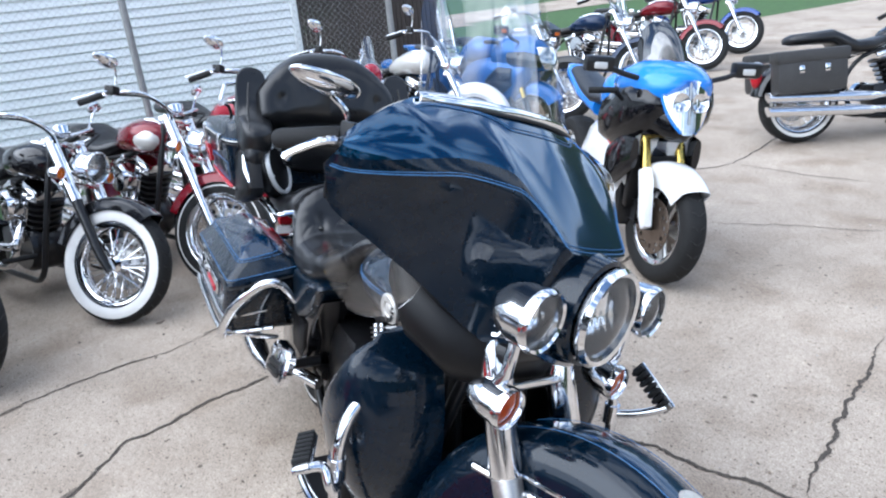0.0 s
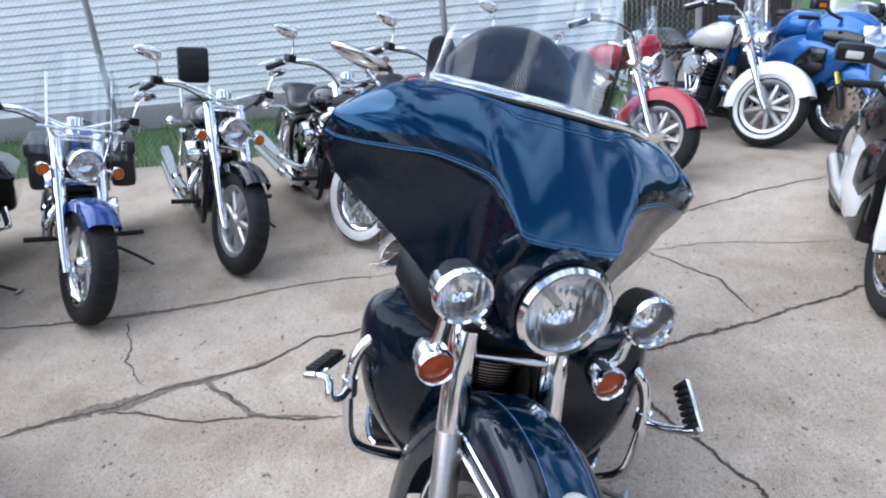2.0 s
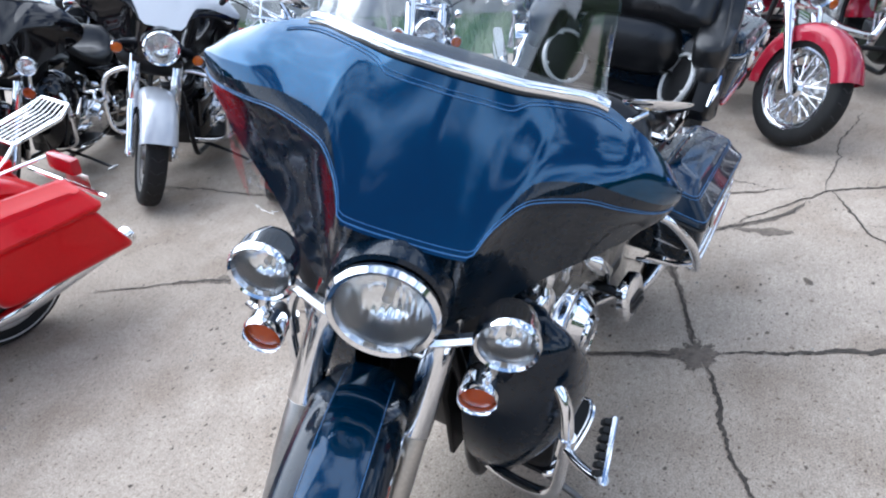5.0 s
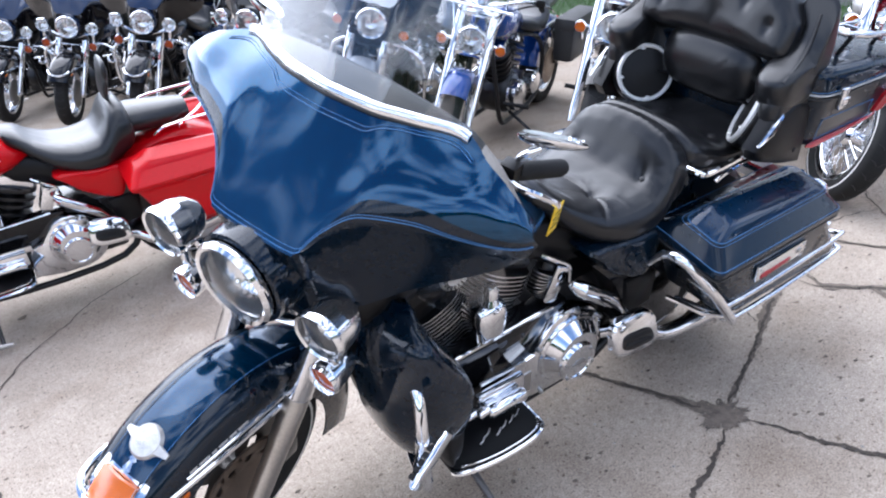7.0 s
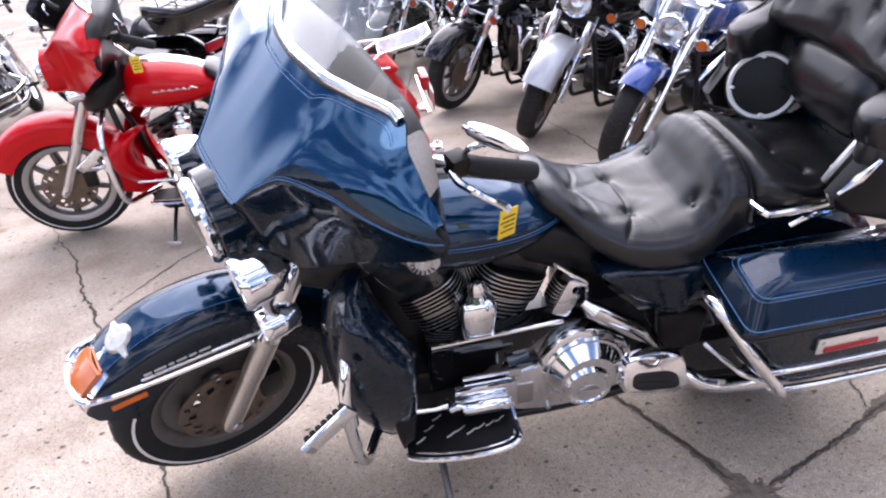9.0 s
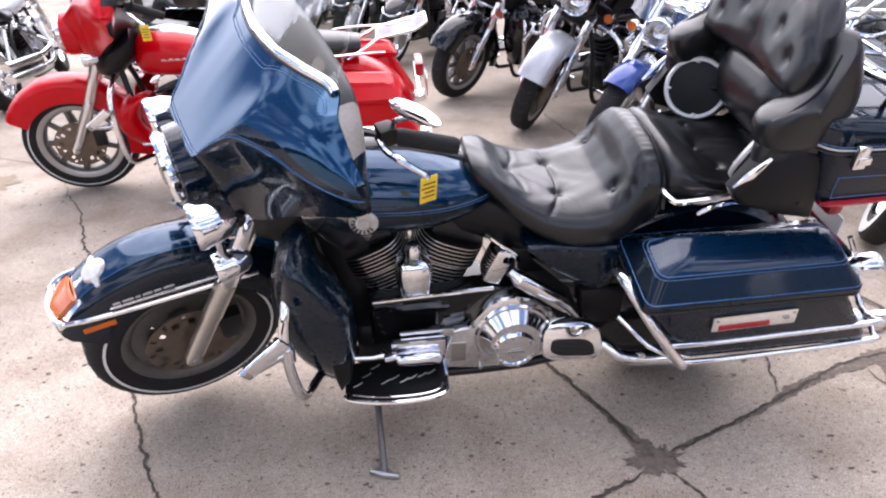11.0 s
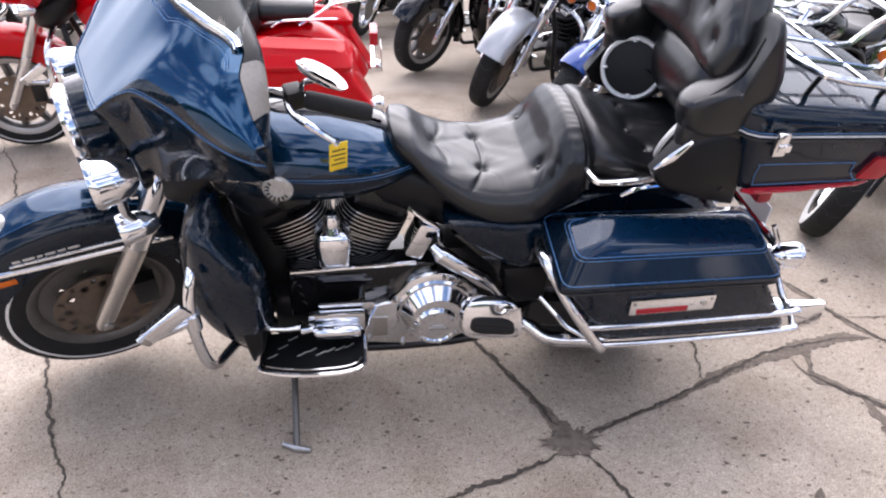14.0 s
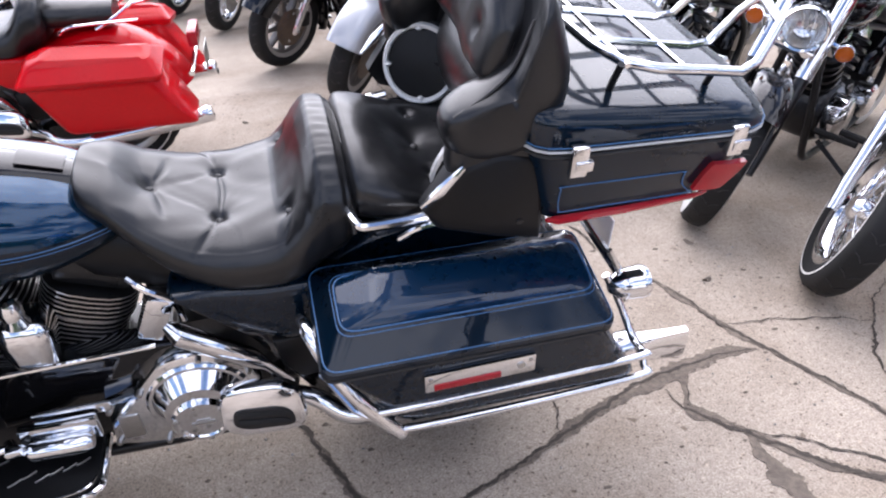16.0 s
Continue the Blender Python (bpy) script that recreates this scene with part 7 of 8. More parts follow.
        part("fork_guard", slab([(0.055, 0.30), (0.015, 0.27), (-0.035, 0.32), (-0.075, 0.44), (-0.115, 0.56), (-0.05, 0.585), (0.0, 0.53), (0.03, 0.42)], s * 0.100, s * 0.140, 0.012), WHITE, root, "white fork guard of the mudguard", m=Matrix.Translation((0.02, 0, 0.02)))


def sport_bike(name, label, place, top_paint, side_paint, belly, steer=0.0, tour=False):
    """A faired sport motorcycle. Origin under the front axle, x ahead."""
    root = thing(name, label, "motorcycle", place)
    M = steering(steer, (0.0, 0.30), 24)
    make_wheel(root, "front_wheel", (0, 0, 0.30), 0.30, 0.125, "star", M, "", disc=2)
    make_wheel(root, "rear_wheel", (-1.40, 0, 0.315), 0.315, 0.18, "star", None, "", disc=1)
    fender(root, "front_fender", (0, 0, 0.30), 0.335, 0.078, 48 if not tour else 32, 168, TOURBLUE if tour else side_paint, "painted front mudguard", M, drop=0.11, n=24)
    for s in (1, -1):
        g = Geo().tube([(0.015, s * 0.105, 0.28), (-0.02, s * 0.105, 0.38), (-0.06, s * 0.105, 0.46)], 0.027, 12)
        leg = part("fork_leg", g, BLACKMETAL, root, "black fork bottom", M)
        part("fork_tube", Geo().tube([(-0.06, s * 0.105, 0.46), (-0.29, s * 0.105, 0.98)], 0.028, 12), GOLD, leg, "gold fork tube", M)
    slimmer = Matrix.Diagonal((1, 1.0 if tour else 0.86, 1, 1))
    if tour:
        # nose with headlamp
        nose = part("nose_fairing", hull([(0.20, 0, 0.80, 0.06, 0.10), (0.16, 0, 0.82, 0.17, 0.20), (0.08, 0, 0.85, 0.27, 0.28), (-0.04, 0, 0.87, 0.38, 0.34), (-0.18, 0, 0.88, 0.46, 0.36), (-0.32, 0, 0.86, 0.48, 0.34), (-0.36, 0, 0.86, 0.40, 0.26)], p=2.0), top_paint, root, "painted nose fairing", slimmer, sharp=70)
        rows = []
        for k in range(13):
            u = -1 + 2 * k / 12
            row = []
            for j in range(9):
                t = j / 8
                w = 0.135 * math.sin(math.pi * (0.20 + 0.50 * t)) * (1 - 0.10 * t)
                row.append(Vector((0.236 - 0.10 * u * u * (0.5 + 0.3 * t) - 0.055 * t * t, u * w, 0.735 + 0.19 * t)))
            rows.append(row)
        hl = part("headlight", Geo().sheet(rows, 0.006), REFLECTOR, nose, "clear shield-shaped headlight", slimmer)
        part("lens", Geo().sheet([[p + Vector((0.010, 0, 0)) for p in r] for r in rows], 0.003), LAMPGLASS, hl, m=slimmer)
        for s in (1, -1):
            part("intake", hull([(0.16, s * 0.12, 0.80, 0.07, 0.11), (0.02, s * 0.17, 0.82, 0.10, 0.14), (-0.14, s * 0.205, 0.83, 0.07, 0.10)]), BLACKPAINT, nose, "black air intake panel", slimmer)
    else:
        sport_nose(root, top_paint, belly)
    rows = []
    for k in range(13):
        u = -1 + 2 * k / 12
        hg = (0.46 if tour else 0.34) * max(0.02, 1 - abs(u) ** 3) ** 0.5
        b0 = Vector((0.03 - 0.18 * u * u, u * 0.15, 0.985 - 0.05 * u * u)) + (Vector() if tour else Vector((-0.10, 0, 0.075)))
        rows.append([b0 + Vector((-0.95 * t * hg if not tour else -0.7 * t * hg, 0, 0.72 * t * hg + 0.05 * math.sin(t * 3.1))) for t in lin(0, 1, 7)])
    part("windscreen", Geo().sheet(rows, 0.004), CLEAR if tour else SMOKE, root, "tall clear screen" if tour else "dark smoked screen", slimmer, sharp=80)
    for s in (1, -1):
        rings = []
        for x, z, h, y in ((0.02 if tour else -0.16, 0.74, 0.14, 0.15), (-0.12 if tour else -0.20, 0.66, 0.36, 0.195), (-0.30, 0.56, 0.58, 0.225), (-0.55, 0.50, 0.62, 0.235), (-0.75, 0.47, 0.52, 0.22), (-0.90, 0.44, 0.30, 0.19)):
            rings.append([Vector((x, s * (y + d), z + h / 2 * b)) for d, b in ((-0.06, 1), (-0.01, 0.8), (0.01, 0.3), (0.01, -0.3), (-0.03, -0.8), (-0.10, -1), (-0.12, -0.6), (-0.10, 0.6))])
        sp = part("side_fairing", Geo().loft(rings), side_paint, root, "painted side fairing panel", slimmer, sharp=60)
        part("side_vent", hull([(-0.10, s * 0.20, 0.66, 0.05, 0.16), (-0.25, s * 0.228, 0.60, 0.045, 0.30), (-0.38, s * 0.236, 0.55, 0.03, 0.18)]), BLACKPAINT, sp, "black vent", slimmer)
        if not tour:
            part("side_graphic", Geo().box((-0.42, s * 0.240 - 0.004, 0.66), (-0.30, s * 0.240 + 0.004, 0.73), 0.003, Matrix.Translation((-0.36, 0, 0.7)) @ Matrix.Rotation(0.3, 4, "Y") @ Matrix.Translation((0.36, 0, -0.7))), RED, sp, "small red graphic", slimmer)
        g = Geo().box((-0.045, -0.075, -0.035), (0.02, 0.075, 0.045), 0.02, Matrix.Translation((-0.06 if tour else -0.16, s * 0.40, 1.06 if tour else 1.09)))
        mr = part("mirror", g, BLACKMETAL, root, "black fairing mirror with clear signal")
        part("mirror_stem", Geo().tube([(-0.06 if tour else -0.14, s * 0.17, 0.97 if tour else 1.03), (-0.06 if tour else -0.15, s * 0.28, 1.0 if tour else 1.055), (-0.06 if tour else -0.16, s * 0.36, 1.05 if tour else 1.085)], 0.014, 8), BLACKMETAL, mr)
        part("mirror_signal", Geo().box((-0.02, -0.035, -0.018), (0.026, 0.035, 0.016), 0.010, Matrix.Translation((-0.06 if tour else -0.16, s * 0.40, 1.06 if tour else 1.09))), AMBER if tour else PALE, mr)
        part("clip_on", Geo().tube([(-0.30, s * 0.10, 0.95), (-0.36, s * 0.30, 0.93), (-0.40, s * 0.36, 0.92)], [0.014, 0.018, 0.018], 10), RUBBER, root, "black clip-on grip", M)
    part("fuel_tank", hull([(-0.40, 0, 0.90, 0.16, 0.14), (-0.50, 0, 0.90, 0.34, 0.24), (-0.65, 0, 0.90, 0.36, 0.27), (-0.80, 0, 0.86, 0.26, 0.20), (-0.88, 0, 0.83, 0.14, 0.10)]), top_paint, root, "painted sport tank", sharp=70)
    part("seat", hull([(-0.85, 0, 0.82, 0.18, 0.07), (-1.0, 0, 0.815, 0.26, 0.08), (-1.2, 0, 0.85, 0.24, 0.09), (-1.5, 0, 0.92, 0.18, 0.08)]), LEATHER, root, "black sport seat", sharp=70)
    part("tail_cowl", hull([(-0.95, 0, 0.76, 0.22, 0.12), (-1.25, 0, 0.82, 0.24, 0.16), (-1.55, 0, 0.90, 0.20, 0.12), (-1.72, 0, 0.93, 0.08, 0.05)]), top_paint, root, "painted tail cowl", sharp=70)
    part("engine", Geo().box((-0.78, -0.17, 0.22), (-0.22, 0.17, 0.62), 0.05), BLACKMETAL, root, "black engine block")
    part("radiator", Geo().box((-0.19, -0.16, 0.36), (-0.14, 0.16, 0.64), 0.01), PLASTIC, root, "black radiator")
    part("swing_arm", Geo().tube([(-0.85, 0.12, 0.36), (-1.40, 0.13, 0.315)], 0.03, 8), BLACKMETAL, root)
    part("muffler", Geo().tube([(-0.80, -0.12, 0.22), (-1.0, -0.14, 0.26), (-1.25, -0.16, 0.36)], [0.03, 0.05, 0.045], 12), STEEL, root, "steel muffler")
    part("side_stand", Geo().tube([(-0.80, 0.14, 0.24), (-0.78, 0.30, 0.11), (-0.77, 0.335, 0.055)], 0.010, 8), BLACKMETAL, root, "side stand, down")
    if tour:
        for s in (1, -1):
            part("pannier", hull([(-1.05, s * 0.33, 0.62, 0.14, 0.20), (-1.20, s * 0.35, 0.62, 0.22, 0.34), (-1.6, s * 0.35, 0.64, 0.22, 0.34), (-1.72, s * 0.33, 0.66, 0.12, 0.20)], p=3), top_paint, root, "painted pannier", sharp=60)
    return root

# ---- ground, wall, fence ----
g = Geo().add([(-150, -150, -0.03), (150, -150, -0.03), (150, 150, -0.03), (-150, 150, -0.03)], [(0, 1, 2, 3)])
setting("ground", g, GRASS, "flat grassy ground reaching the horizon", "ground")
rows = [[(x, y, 0.0) for y in lin(-45, 34, 3)] for x in lin(-5.05, 60, 3)]
g = Geo().grid(rows)
g.add([(-9.5, 2.6, 0), (-5.05, 2.6, 0), (-5.05, 34, 0), (-9.5, 34, 0)], [(0, 1, 2, 3)])
pavement = setting("pavement", g, CONCRETE, "worn grey-beige concrete lot with cracks and oil stains", "pavement")
g = Geo().add([(-60, 9, -0.012), (-18, 9, -0.012), (-18, 11, -0.012), (-60, 11, -0.012)], [(0, 1, 2, 3)])
g.add([(-24, -60, -0.010), (-19, -60, -0.010), (-19, 90, -0.010), (-24, 90, -0.010)], [(0, 1, 2, 3)])
setting("footpath", g, CONCRETE, "pale concrete path through the grass", "path")

# crack and grass helpers
rng = random.Random(7)


def crack(points, width, name="crack", material=CRACK, z=0.004):
    """A ragged crack along a line, filled with dirt."""
    pts = [Vector((x, y, 0)) for x, y in points]
    fine = []
    for a, b in zip(pts, pts[1:]):
        n = max(2, int((b - a).length / 0.012))
        d = (b - a).normalized()
        side = Vector((-d.y, d.x, 0))
        for k in range(n):
            t = k / n
            q = lerp(a, b, t)
            fine.append((q + side * (0.030 * noise.noise(q * 4.3) + 0.014 * noise.noise(q * 17.0) + 0.006 * noise.noise(q * 47.0) + rng.uniform(-0.002, 0.002)), side))
    fine.append((pts[-1], side))
    rows = []
    m = len(fine)
    for k, (p, sd) in enumerate(fine):
        e = min(1.0, 4 * min(k, m - 1 - k) / m + 0.25)
        wide = 0.34 + 0.5 * max(0.0, noise.noise(p * 3.1 + Vector((0, 0, width * 99)))) + 0.25 * rng.random() ** 3
        w = width * e * wide * rng.uniform(0.5, 1.4)
        w2 = width * e * wide * rng.uniform(0.5, 1.4)
        rows.append([p + sd * w + Vector((0, 0, z)), p + Vector((0, 0, z + 0.0005)), p - sd * w2 + Vector((0, 0, z))])
    return part(name, Geo().grid(rows), material, pavement, "dirt-filled crack in the concrete" if name == "crack" else "")


# main joints first, then side cracks: ends in metres, half width
for width, line in (
    (0.020, [(-0.59, 0.45), (-0.80, 1.07), (-0.96, 1.45), (-1.10, 1.78), (-1.28, 2.3)]),
    (0.018, [(-0.17, -2.45), (-0.33, -2.13), (-0.43, -1.95), (-0.51, -1.70), (-0.62, -1.54), (-0.70, -1.33), (-0.78, -1.12), (-1.01, -0.89), (-1.11, -0.55), (-1.2, 0.0), (-1.13, 0.22)]),
    (0.012, [(-1.36, -3.68), (-1.40, -2.81), (-1.41, -2.22), (-1.48, -1.75), (-1.58, -1.38), (-1.68, -1.10), (-1.72, -0.63), (-1.84, -0.34)]),
    (0.007, [(-1.37, -2.0), (-1.07, -1.86), (-0.93, -1.81), (-0.66, -1.63)]),
    (0.016, [(-0.57, 0.47), (-0.26, 0.56), (0.03, 0.68), (0.25, 0.78), (0.55, 0.90), (0.9, 1.0)]),
    (0.014, [(-1.62, 0.35), (-2.13, 0.77), (-2.37, 1.30), (-2.63, 1.85), (-2.99, 2.8)]),
    (0.008, [(-2.13, 0.77), (-2.79, 0.80), (-3.4, 0.9)]),
    (0.011, [(-2.16, 0.78), (-1.77, 0.93), (-1.32, 1.19), (-0.91, 1.23)]),
    (0.008, [(-1.77, 0.93), (-1.80, 1.30), (-1.68, 2.1)]),
    (0.011, [(-0.63, -1.30), (-0.52, -1.18), (-0.39, -1.06)]),
    (0.010, [(-0.50, -1.76), (-0.41, -1.45), (-0.36, -1.21), (-0.36, -1.0), (-0.33, -0.58)]),
    (0.016, [(-0.57, 0.42), (-0.51, 0.19), (-0.41, -0.08), (-0.30, -0.40)]),
    (0.014, [(-0.57, 0.42), (-0.74, 0.36), (-0.98, 0.29), (-1.23, 0.18), (-1.40, 0.13), (-1.55, 0.09), (-1.75, 0.05), (-1.88, 0.07)]),
    (0.013, [(-1.50, 0.15), (-1.51, 0.24), (-1.62, 0.35), (-1.74, 0.54), (-1.87, 0.64), (-2.0, 0.7)]),
    (0.006, [(-1.58, 0.16), (-1.54, 0.22)]),
    (0.014, [(-1.82, -0.36), (-1.87, -0.16), (-1.90, 0.04), (-1.99, 0.26), (-2.06, 0.45), (-2.13, 0.6)]),
    (0.007, [(-1.88, -0.10), (-1.97, -0.05), (-2.09, -0.05), (-2.20, -0.01), (-2.37, 0.07)]),
    (0.009, [(-2.62, -0.14), (-2.37, 0.07), (-2.23, 0.21), (-2.17, 0.33), (-2.12, 0.5)]),
    (0.011, [(2.15, -2.8), (1.84, -2.1), (1.55, -1.25), (1.24, -0.5), (1.12, -0.24), (1.01, 0.10), (0.91, 0.38), (0.75, 0.9)]),
    (0.008, [(1.55, -1.48), (1.28, -1.89), (0.86, -2.30), (0.5, -2.5)]),
    (0.007, [(2.0, -2.74), (2.45, -3.2), (2.9, -3.5)]),
    (0.008, [(-1.24, 2.60), (-0.91, 2.87), (-0.47, 3.21)]),
    (0.013, [(-2.35, 4.8), (-2.02, 3.77), (-2.10, 3.50), (-2.3, 3.2)]),
    (0.008, [(-2.02, 3.77), (-1.47, 3.84), (-0.97, 4.02)]),
    (0.012, [(0.24, 2.06), (0.50, 1.35), (0.68, 0.97)]),
):
    crack(line, width)


def blot(x, y, rx, ry, material, name, label, seed, z=0.0025, ragged=1.0):
    ring = []
    for k in range(180):
        a = 2 * math.pi * k / 180
        d = Vector((math.cos(a), math.sin(a), seed))
        q = 1 + 0.50 * noise.noise(d * 1.7) + ragged * (0.35 * noise.noise(d * 4.6) + 0.26 * noise.noise(d * 11) + 0.20 * noise.noise(d * 27))
        ring.append((x + rx * q * math.cos(a), y + ry * q * math.sin(a), z))
    return part(name, Geo().add(ring + [(x, y, z + 0.0004)], [(k, (k + 1) % 180, 180) for k in range(180)]), material, pavement, label)


def crumbled(points, seed):
    """A strip of broken surface along a crack: points with their half width, edges ragged at every scale."""
    rows, along = [], 0.0
    for (x0, y0, w0), (x1, y1, w1) in zip(points, points[1:]):
        a, b = Vector((x0, y0, 0)), Vector((x1, y1, 0))
        d = (b - a).normalized()
        side = Vector((-d.y, d.x, 0))
        n = max(3, int((b - a).length / 0.007))
        for k in range(n):
            t = k / n
            p, w = lerp(a, b, t), lerp(w0, w1, t)
            row = []
            for s in (1, -1):
                e = Vector((p.x, p.y, s * 5.0 + seed))
                q = max(0.08, 1 + 0.7 * noise.noise(e * 13) + 0.55 * noise.noise(e * 37) + 0.4 * noise.noise(e * 90))
                row.append(p + side * (s * w * q) + Vector((0, 0, 0.0024)))
            rows.append([row[0], p + Vector((0, 0, 0.0032)), row[1]])
    return part("worn_patch", Geo().grid(rows), PATCH, pavement, "crumbled brown concrete along a crack")


crumbled([(-1.90, 0.07, 0.004), (-1.81, 0.05, 0.022), (-1.68, 0.06, 0.034), (-1.57, 0.09, 0.030), (-1.46, 0.12, 0.020), (-1.38, 0.135, 0.016), (-1.27, 0.165, 0.022), (-1.18, 0.20, 0.022), (-1.08, 0.25, 0.010), (-0.98, 0.29, 0.010), (-0.84, 0.34, 0.007), (-0.66, 0.40, 0.012)], 2)
crumbled([(-1.60, 0.10, 0.020), (-1.575, 0.15, 0.012), (-1.55, 0.20, 0.006), (-1.53, 0.235, 0.016), (-1.545, 0.27, 0.022), (-1.60, 0.33, 0.010), (-1.66, 0.43, 0.012), (-1.74, 0.54, 0.018), (-1.83, 0.61, 0.014), (-1.95, 0.68, 0.008)], 3)
crumbled([(-1.63, 0.39, 0.008), (-1.612, 0.46, 0.018), (-1.61, 0.53, 0.030), (-1.62, 0.60, 0.026), (-1.64, 0.66, 0.010)], 4)
crumbled([(-1.80, -0.44, 0.006), (-1.83, -0.30, 0.018), (-1.86, -0.19, 0.007), (-1.89, -0.02, 0.015), (-1.93, 0.08, 0.007), (-2.0, 0.29, 0.011), (-2.07, 0.47, 0.006)], 5)
crumbled([(-0.30, -0.36, 0.003), (-0.41, -0.08, 0.006), (-0.48, 0.12, 0.014), (-0.53, 0.28, 0.016), (-0.565, 0.38, 0.030)], 6)
crumbled([(-0.36, -2.08, 0.006), (-0.43, -1.95, 0.018), (-0.48, -1.83, 0.034), (-0.52, -1.68, 0.046), (-0.58, -1.58, 0.036), (-0.65, -1.47, 0.022), (-0.69, -1.34, 0.026), (-0.73, -1.24, 0.012), (-0.82, -1.08, 0.008)], 7)
crumbled([(-0.67, -1.34, 0.016), (-0.60, -1.27, 0.012), (-0.50, -1.16, 0.010), (-0.40, -1.06, 0.018), (-0.36, -0.98, 0.010), (-0.34, -0.75, 0.005)], 8)
crumbled([(-1.42, -2.45, 0.004), (-1.41, -2.22, 0.016), (-1.43, -2.0, 0.014), (-1.47, -1.80, 0.016), (-1.50, -1.60, 0.006), (-1.62, -1.28, 0.008)], 9)
blot(-0.57, 0.43, 0.080, 0.058, PATCH, "pothole", "crumbled hole where the cracks meet", 3, 0.0050, 1.4)
blot(2.62, -2.83, 0.19, 0.16, DAMP, "damp_patch", "damp brown patch on the concrete", 11)
# dry leaves
for k, (x, y) in enumerate(((2.25, -1.0), (2.55, -2.0), (-2.0, -0.35), (-2.1, -0.62), (1.2, -2.4), (2.9, -4.4), (-1.2, 0.75), (-0.4, -2.9))):
    a = k * 1.7
    ring = [(0.022 * (1 + 0.5 * math.sin(3 * t)) * math.cos(t), 0.014 * math.sin(t), 0.006 + 0.006 * math.cos(2 * t)) for t in lin(0, 5.9, 12)]
    lf = part("dry_leaf", Geo().add(ring + [(0, 0, 0.012)], [(j, (j + 1) % 12, 12) for j in range(12)]), PATCH, None, m=pose(x, y, 0, 0, 0, a * 57))
    tagged(lf, "small dry brown leaf on the concrete", "leaf", "dry leaves")

# loose stone chips and grit
chips = Geo()
for k in range(2600):
    x, y, r = rng.uniform(-3.5, 4.5), rng.uniform(-5.0, 4.2), rng.choice((0.002, 0.003, 0.003, 0.004, 0.006))
    q = [rng.uniform(0.6, 1.3) * r for _ in range(6)]
    chips.add([(x + q[0], y, 0.001), (x, y + q[1], 0.001), (x - q[2], y, 0.001), (x, y - q[3], 0.001), (x + 0.2 * q[4], y + 0.2 * q[5], 0.001 + r)], [(0, 1, 4), (1, 2, 4), (2, 3, 4), (3, 0, 4)])
tagged(part("gravel", chips, PEBBLE, None), "loose stone chips and grit on the concrete", "gravel", kind="stuff")
grit = Geo()
for k in range(3200):
    x, y = rng.uniform(-2.6, 3.2), rng.uniform(-3.6, 2.6)
    if noise.noise(Vector((x * 1.6, y * 1.6, 3.0))) + rng.uniform(-0.5, 0.5) < -0.05:
        continue
    r, a = rng.choice((0.003, 0.003, 0.004, 0.005, 0.007, 0.009)), rng.uniform(0, 6.28)
    ring = [(x + r * rng.uniform(0.5, 1.4) * math.cos(a + q * 1.05) * 1.3, y + r * rng.uniform(0.5, 1.3) * math.sin(a + q * 1.05), 0.0012) for q in range(6)]
    grit.add(ring + [(x, y, 0.0012 + 0.35 * r)], [(q, (q + 1) % 6, 6) for q in range(6)])
tagged(part("grit", grit, GRIT, None), "dark brown grit and crumbs scattered on the concrete", "grit", kind="stuff")

# the white wall: lapped siding over a grey foundation
WX, WY0, WY1 = -7.4, -26.0, 2.0
g = Geo().box((WX - 0.25, WY0, -0.02), (WX + 0.03, WY1 - 0.03, 0.30), 0.01)
wall = setting("wall_1", Geo().box((WX - 0.25, WY0, 0.30), (WX - 0.02, WY1, 3.6), 0), SIDING, "long white wall with lapped siding", "wall")
setting("foundation", g, FOUNDATION, "grey concrete foundation under the siding", "foundation")
for k in range(33):
    z = 0.28 + 0.10 * k
    prof = [(WX - 0.02, z + 0.112), (WX - 0.004, z + 0.108), (WX + 0.016, z + 0.006), (WX + 0.012, z), (WX - 0.02, z)]
    part("siding_board", Geo().loft([[(x, y, zz) for x, zz in prof] for y in (WY0, WY1)]), SIDING, wall)
part("corner_board", Geo().box((WX - 0.26, WY1 - 0.02, 0.2), (WX + 0.03, WY1 + 0.06, 3.6), 0.006), SIDING, wall, "white corner board")
setting("roof_edge", Geo().box((WX - 3.0, WY0, 3.6), (WX + 0.25, WY1 + 0.2, 3.75), 0.01), FOUNDATION, "plain eave above the white wall", "roof")

# chain-link fence in front of the wall
fence = thing("chain_link_fence", "galvanised chain-link fence with round posts and top rail", "fence")
FX = -4.75
for y in (-13.4, -10.1, -6.75, -3.45, -0.18, 2.15):
    part("fence_post", Geo().tube([(FX, y, 0), (FX, y, 1.86)], 0.030, 12), GALV, fence, "round steel post")
    part("post_cap", Geo().lathe([(0.034, 0), (0.034, 0.02), (0.02, 0.045), (0, 0.05)], (FX, y, 1.85), (0, 0, 1), 12), GALV, fence)
part("top_rail", Geo().tube([(FX, -14.5, 1.80), (FX, 2.15, 1.80)], 0.021, 10), GALV, fence, "round steel top rail")
wire = Geo()
step = 0.058
n = int(16.6 / step)
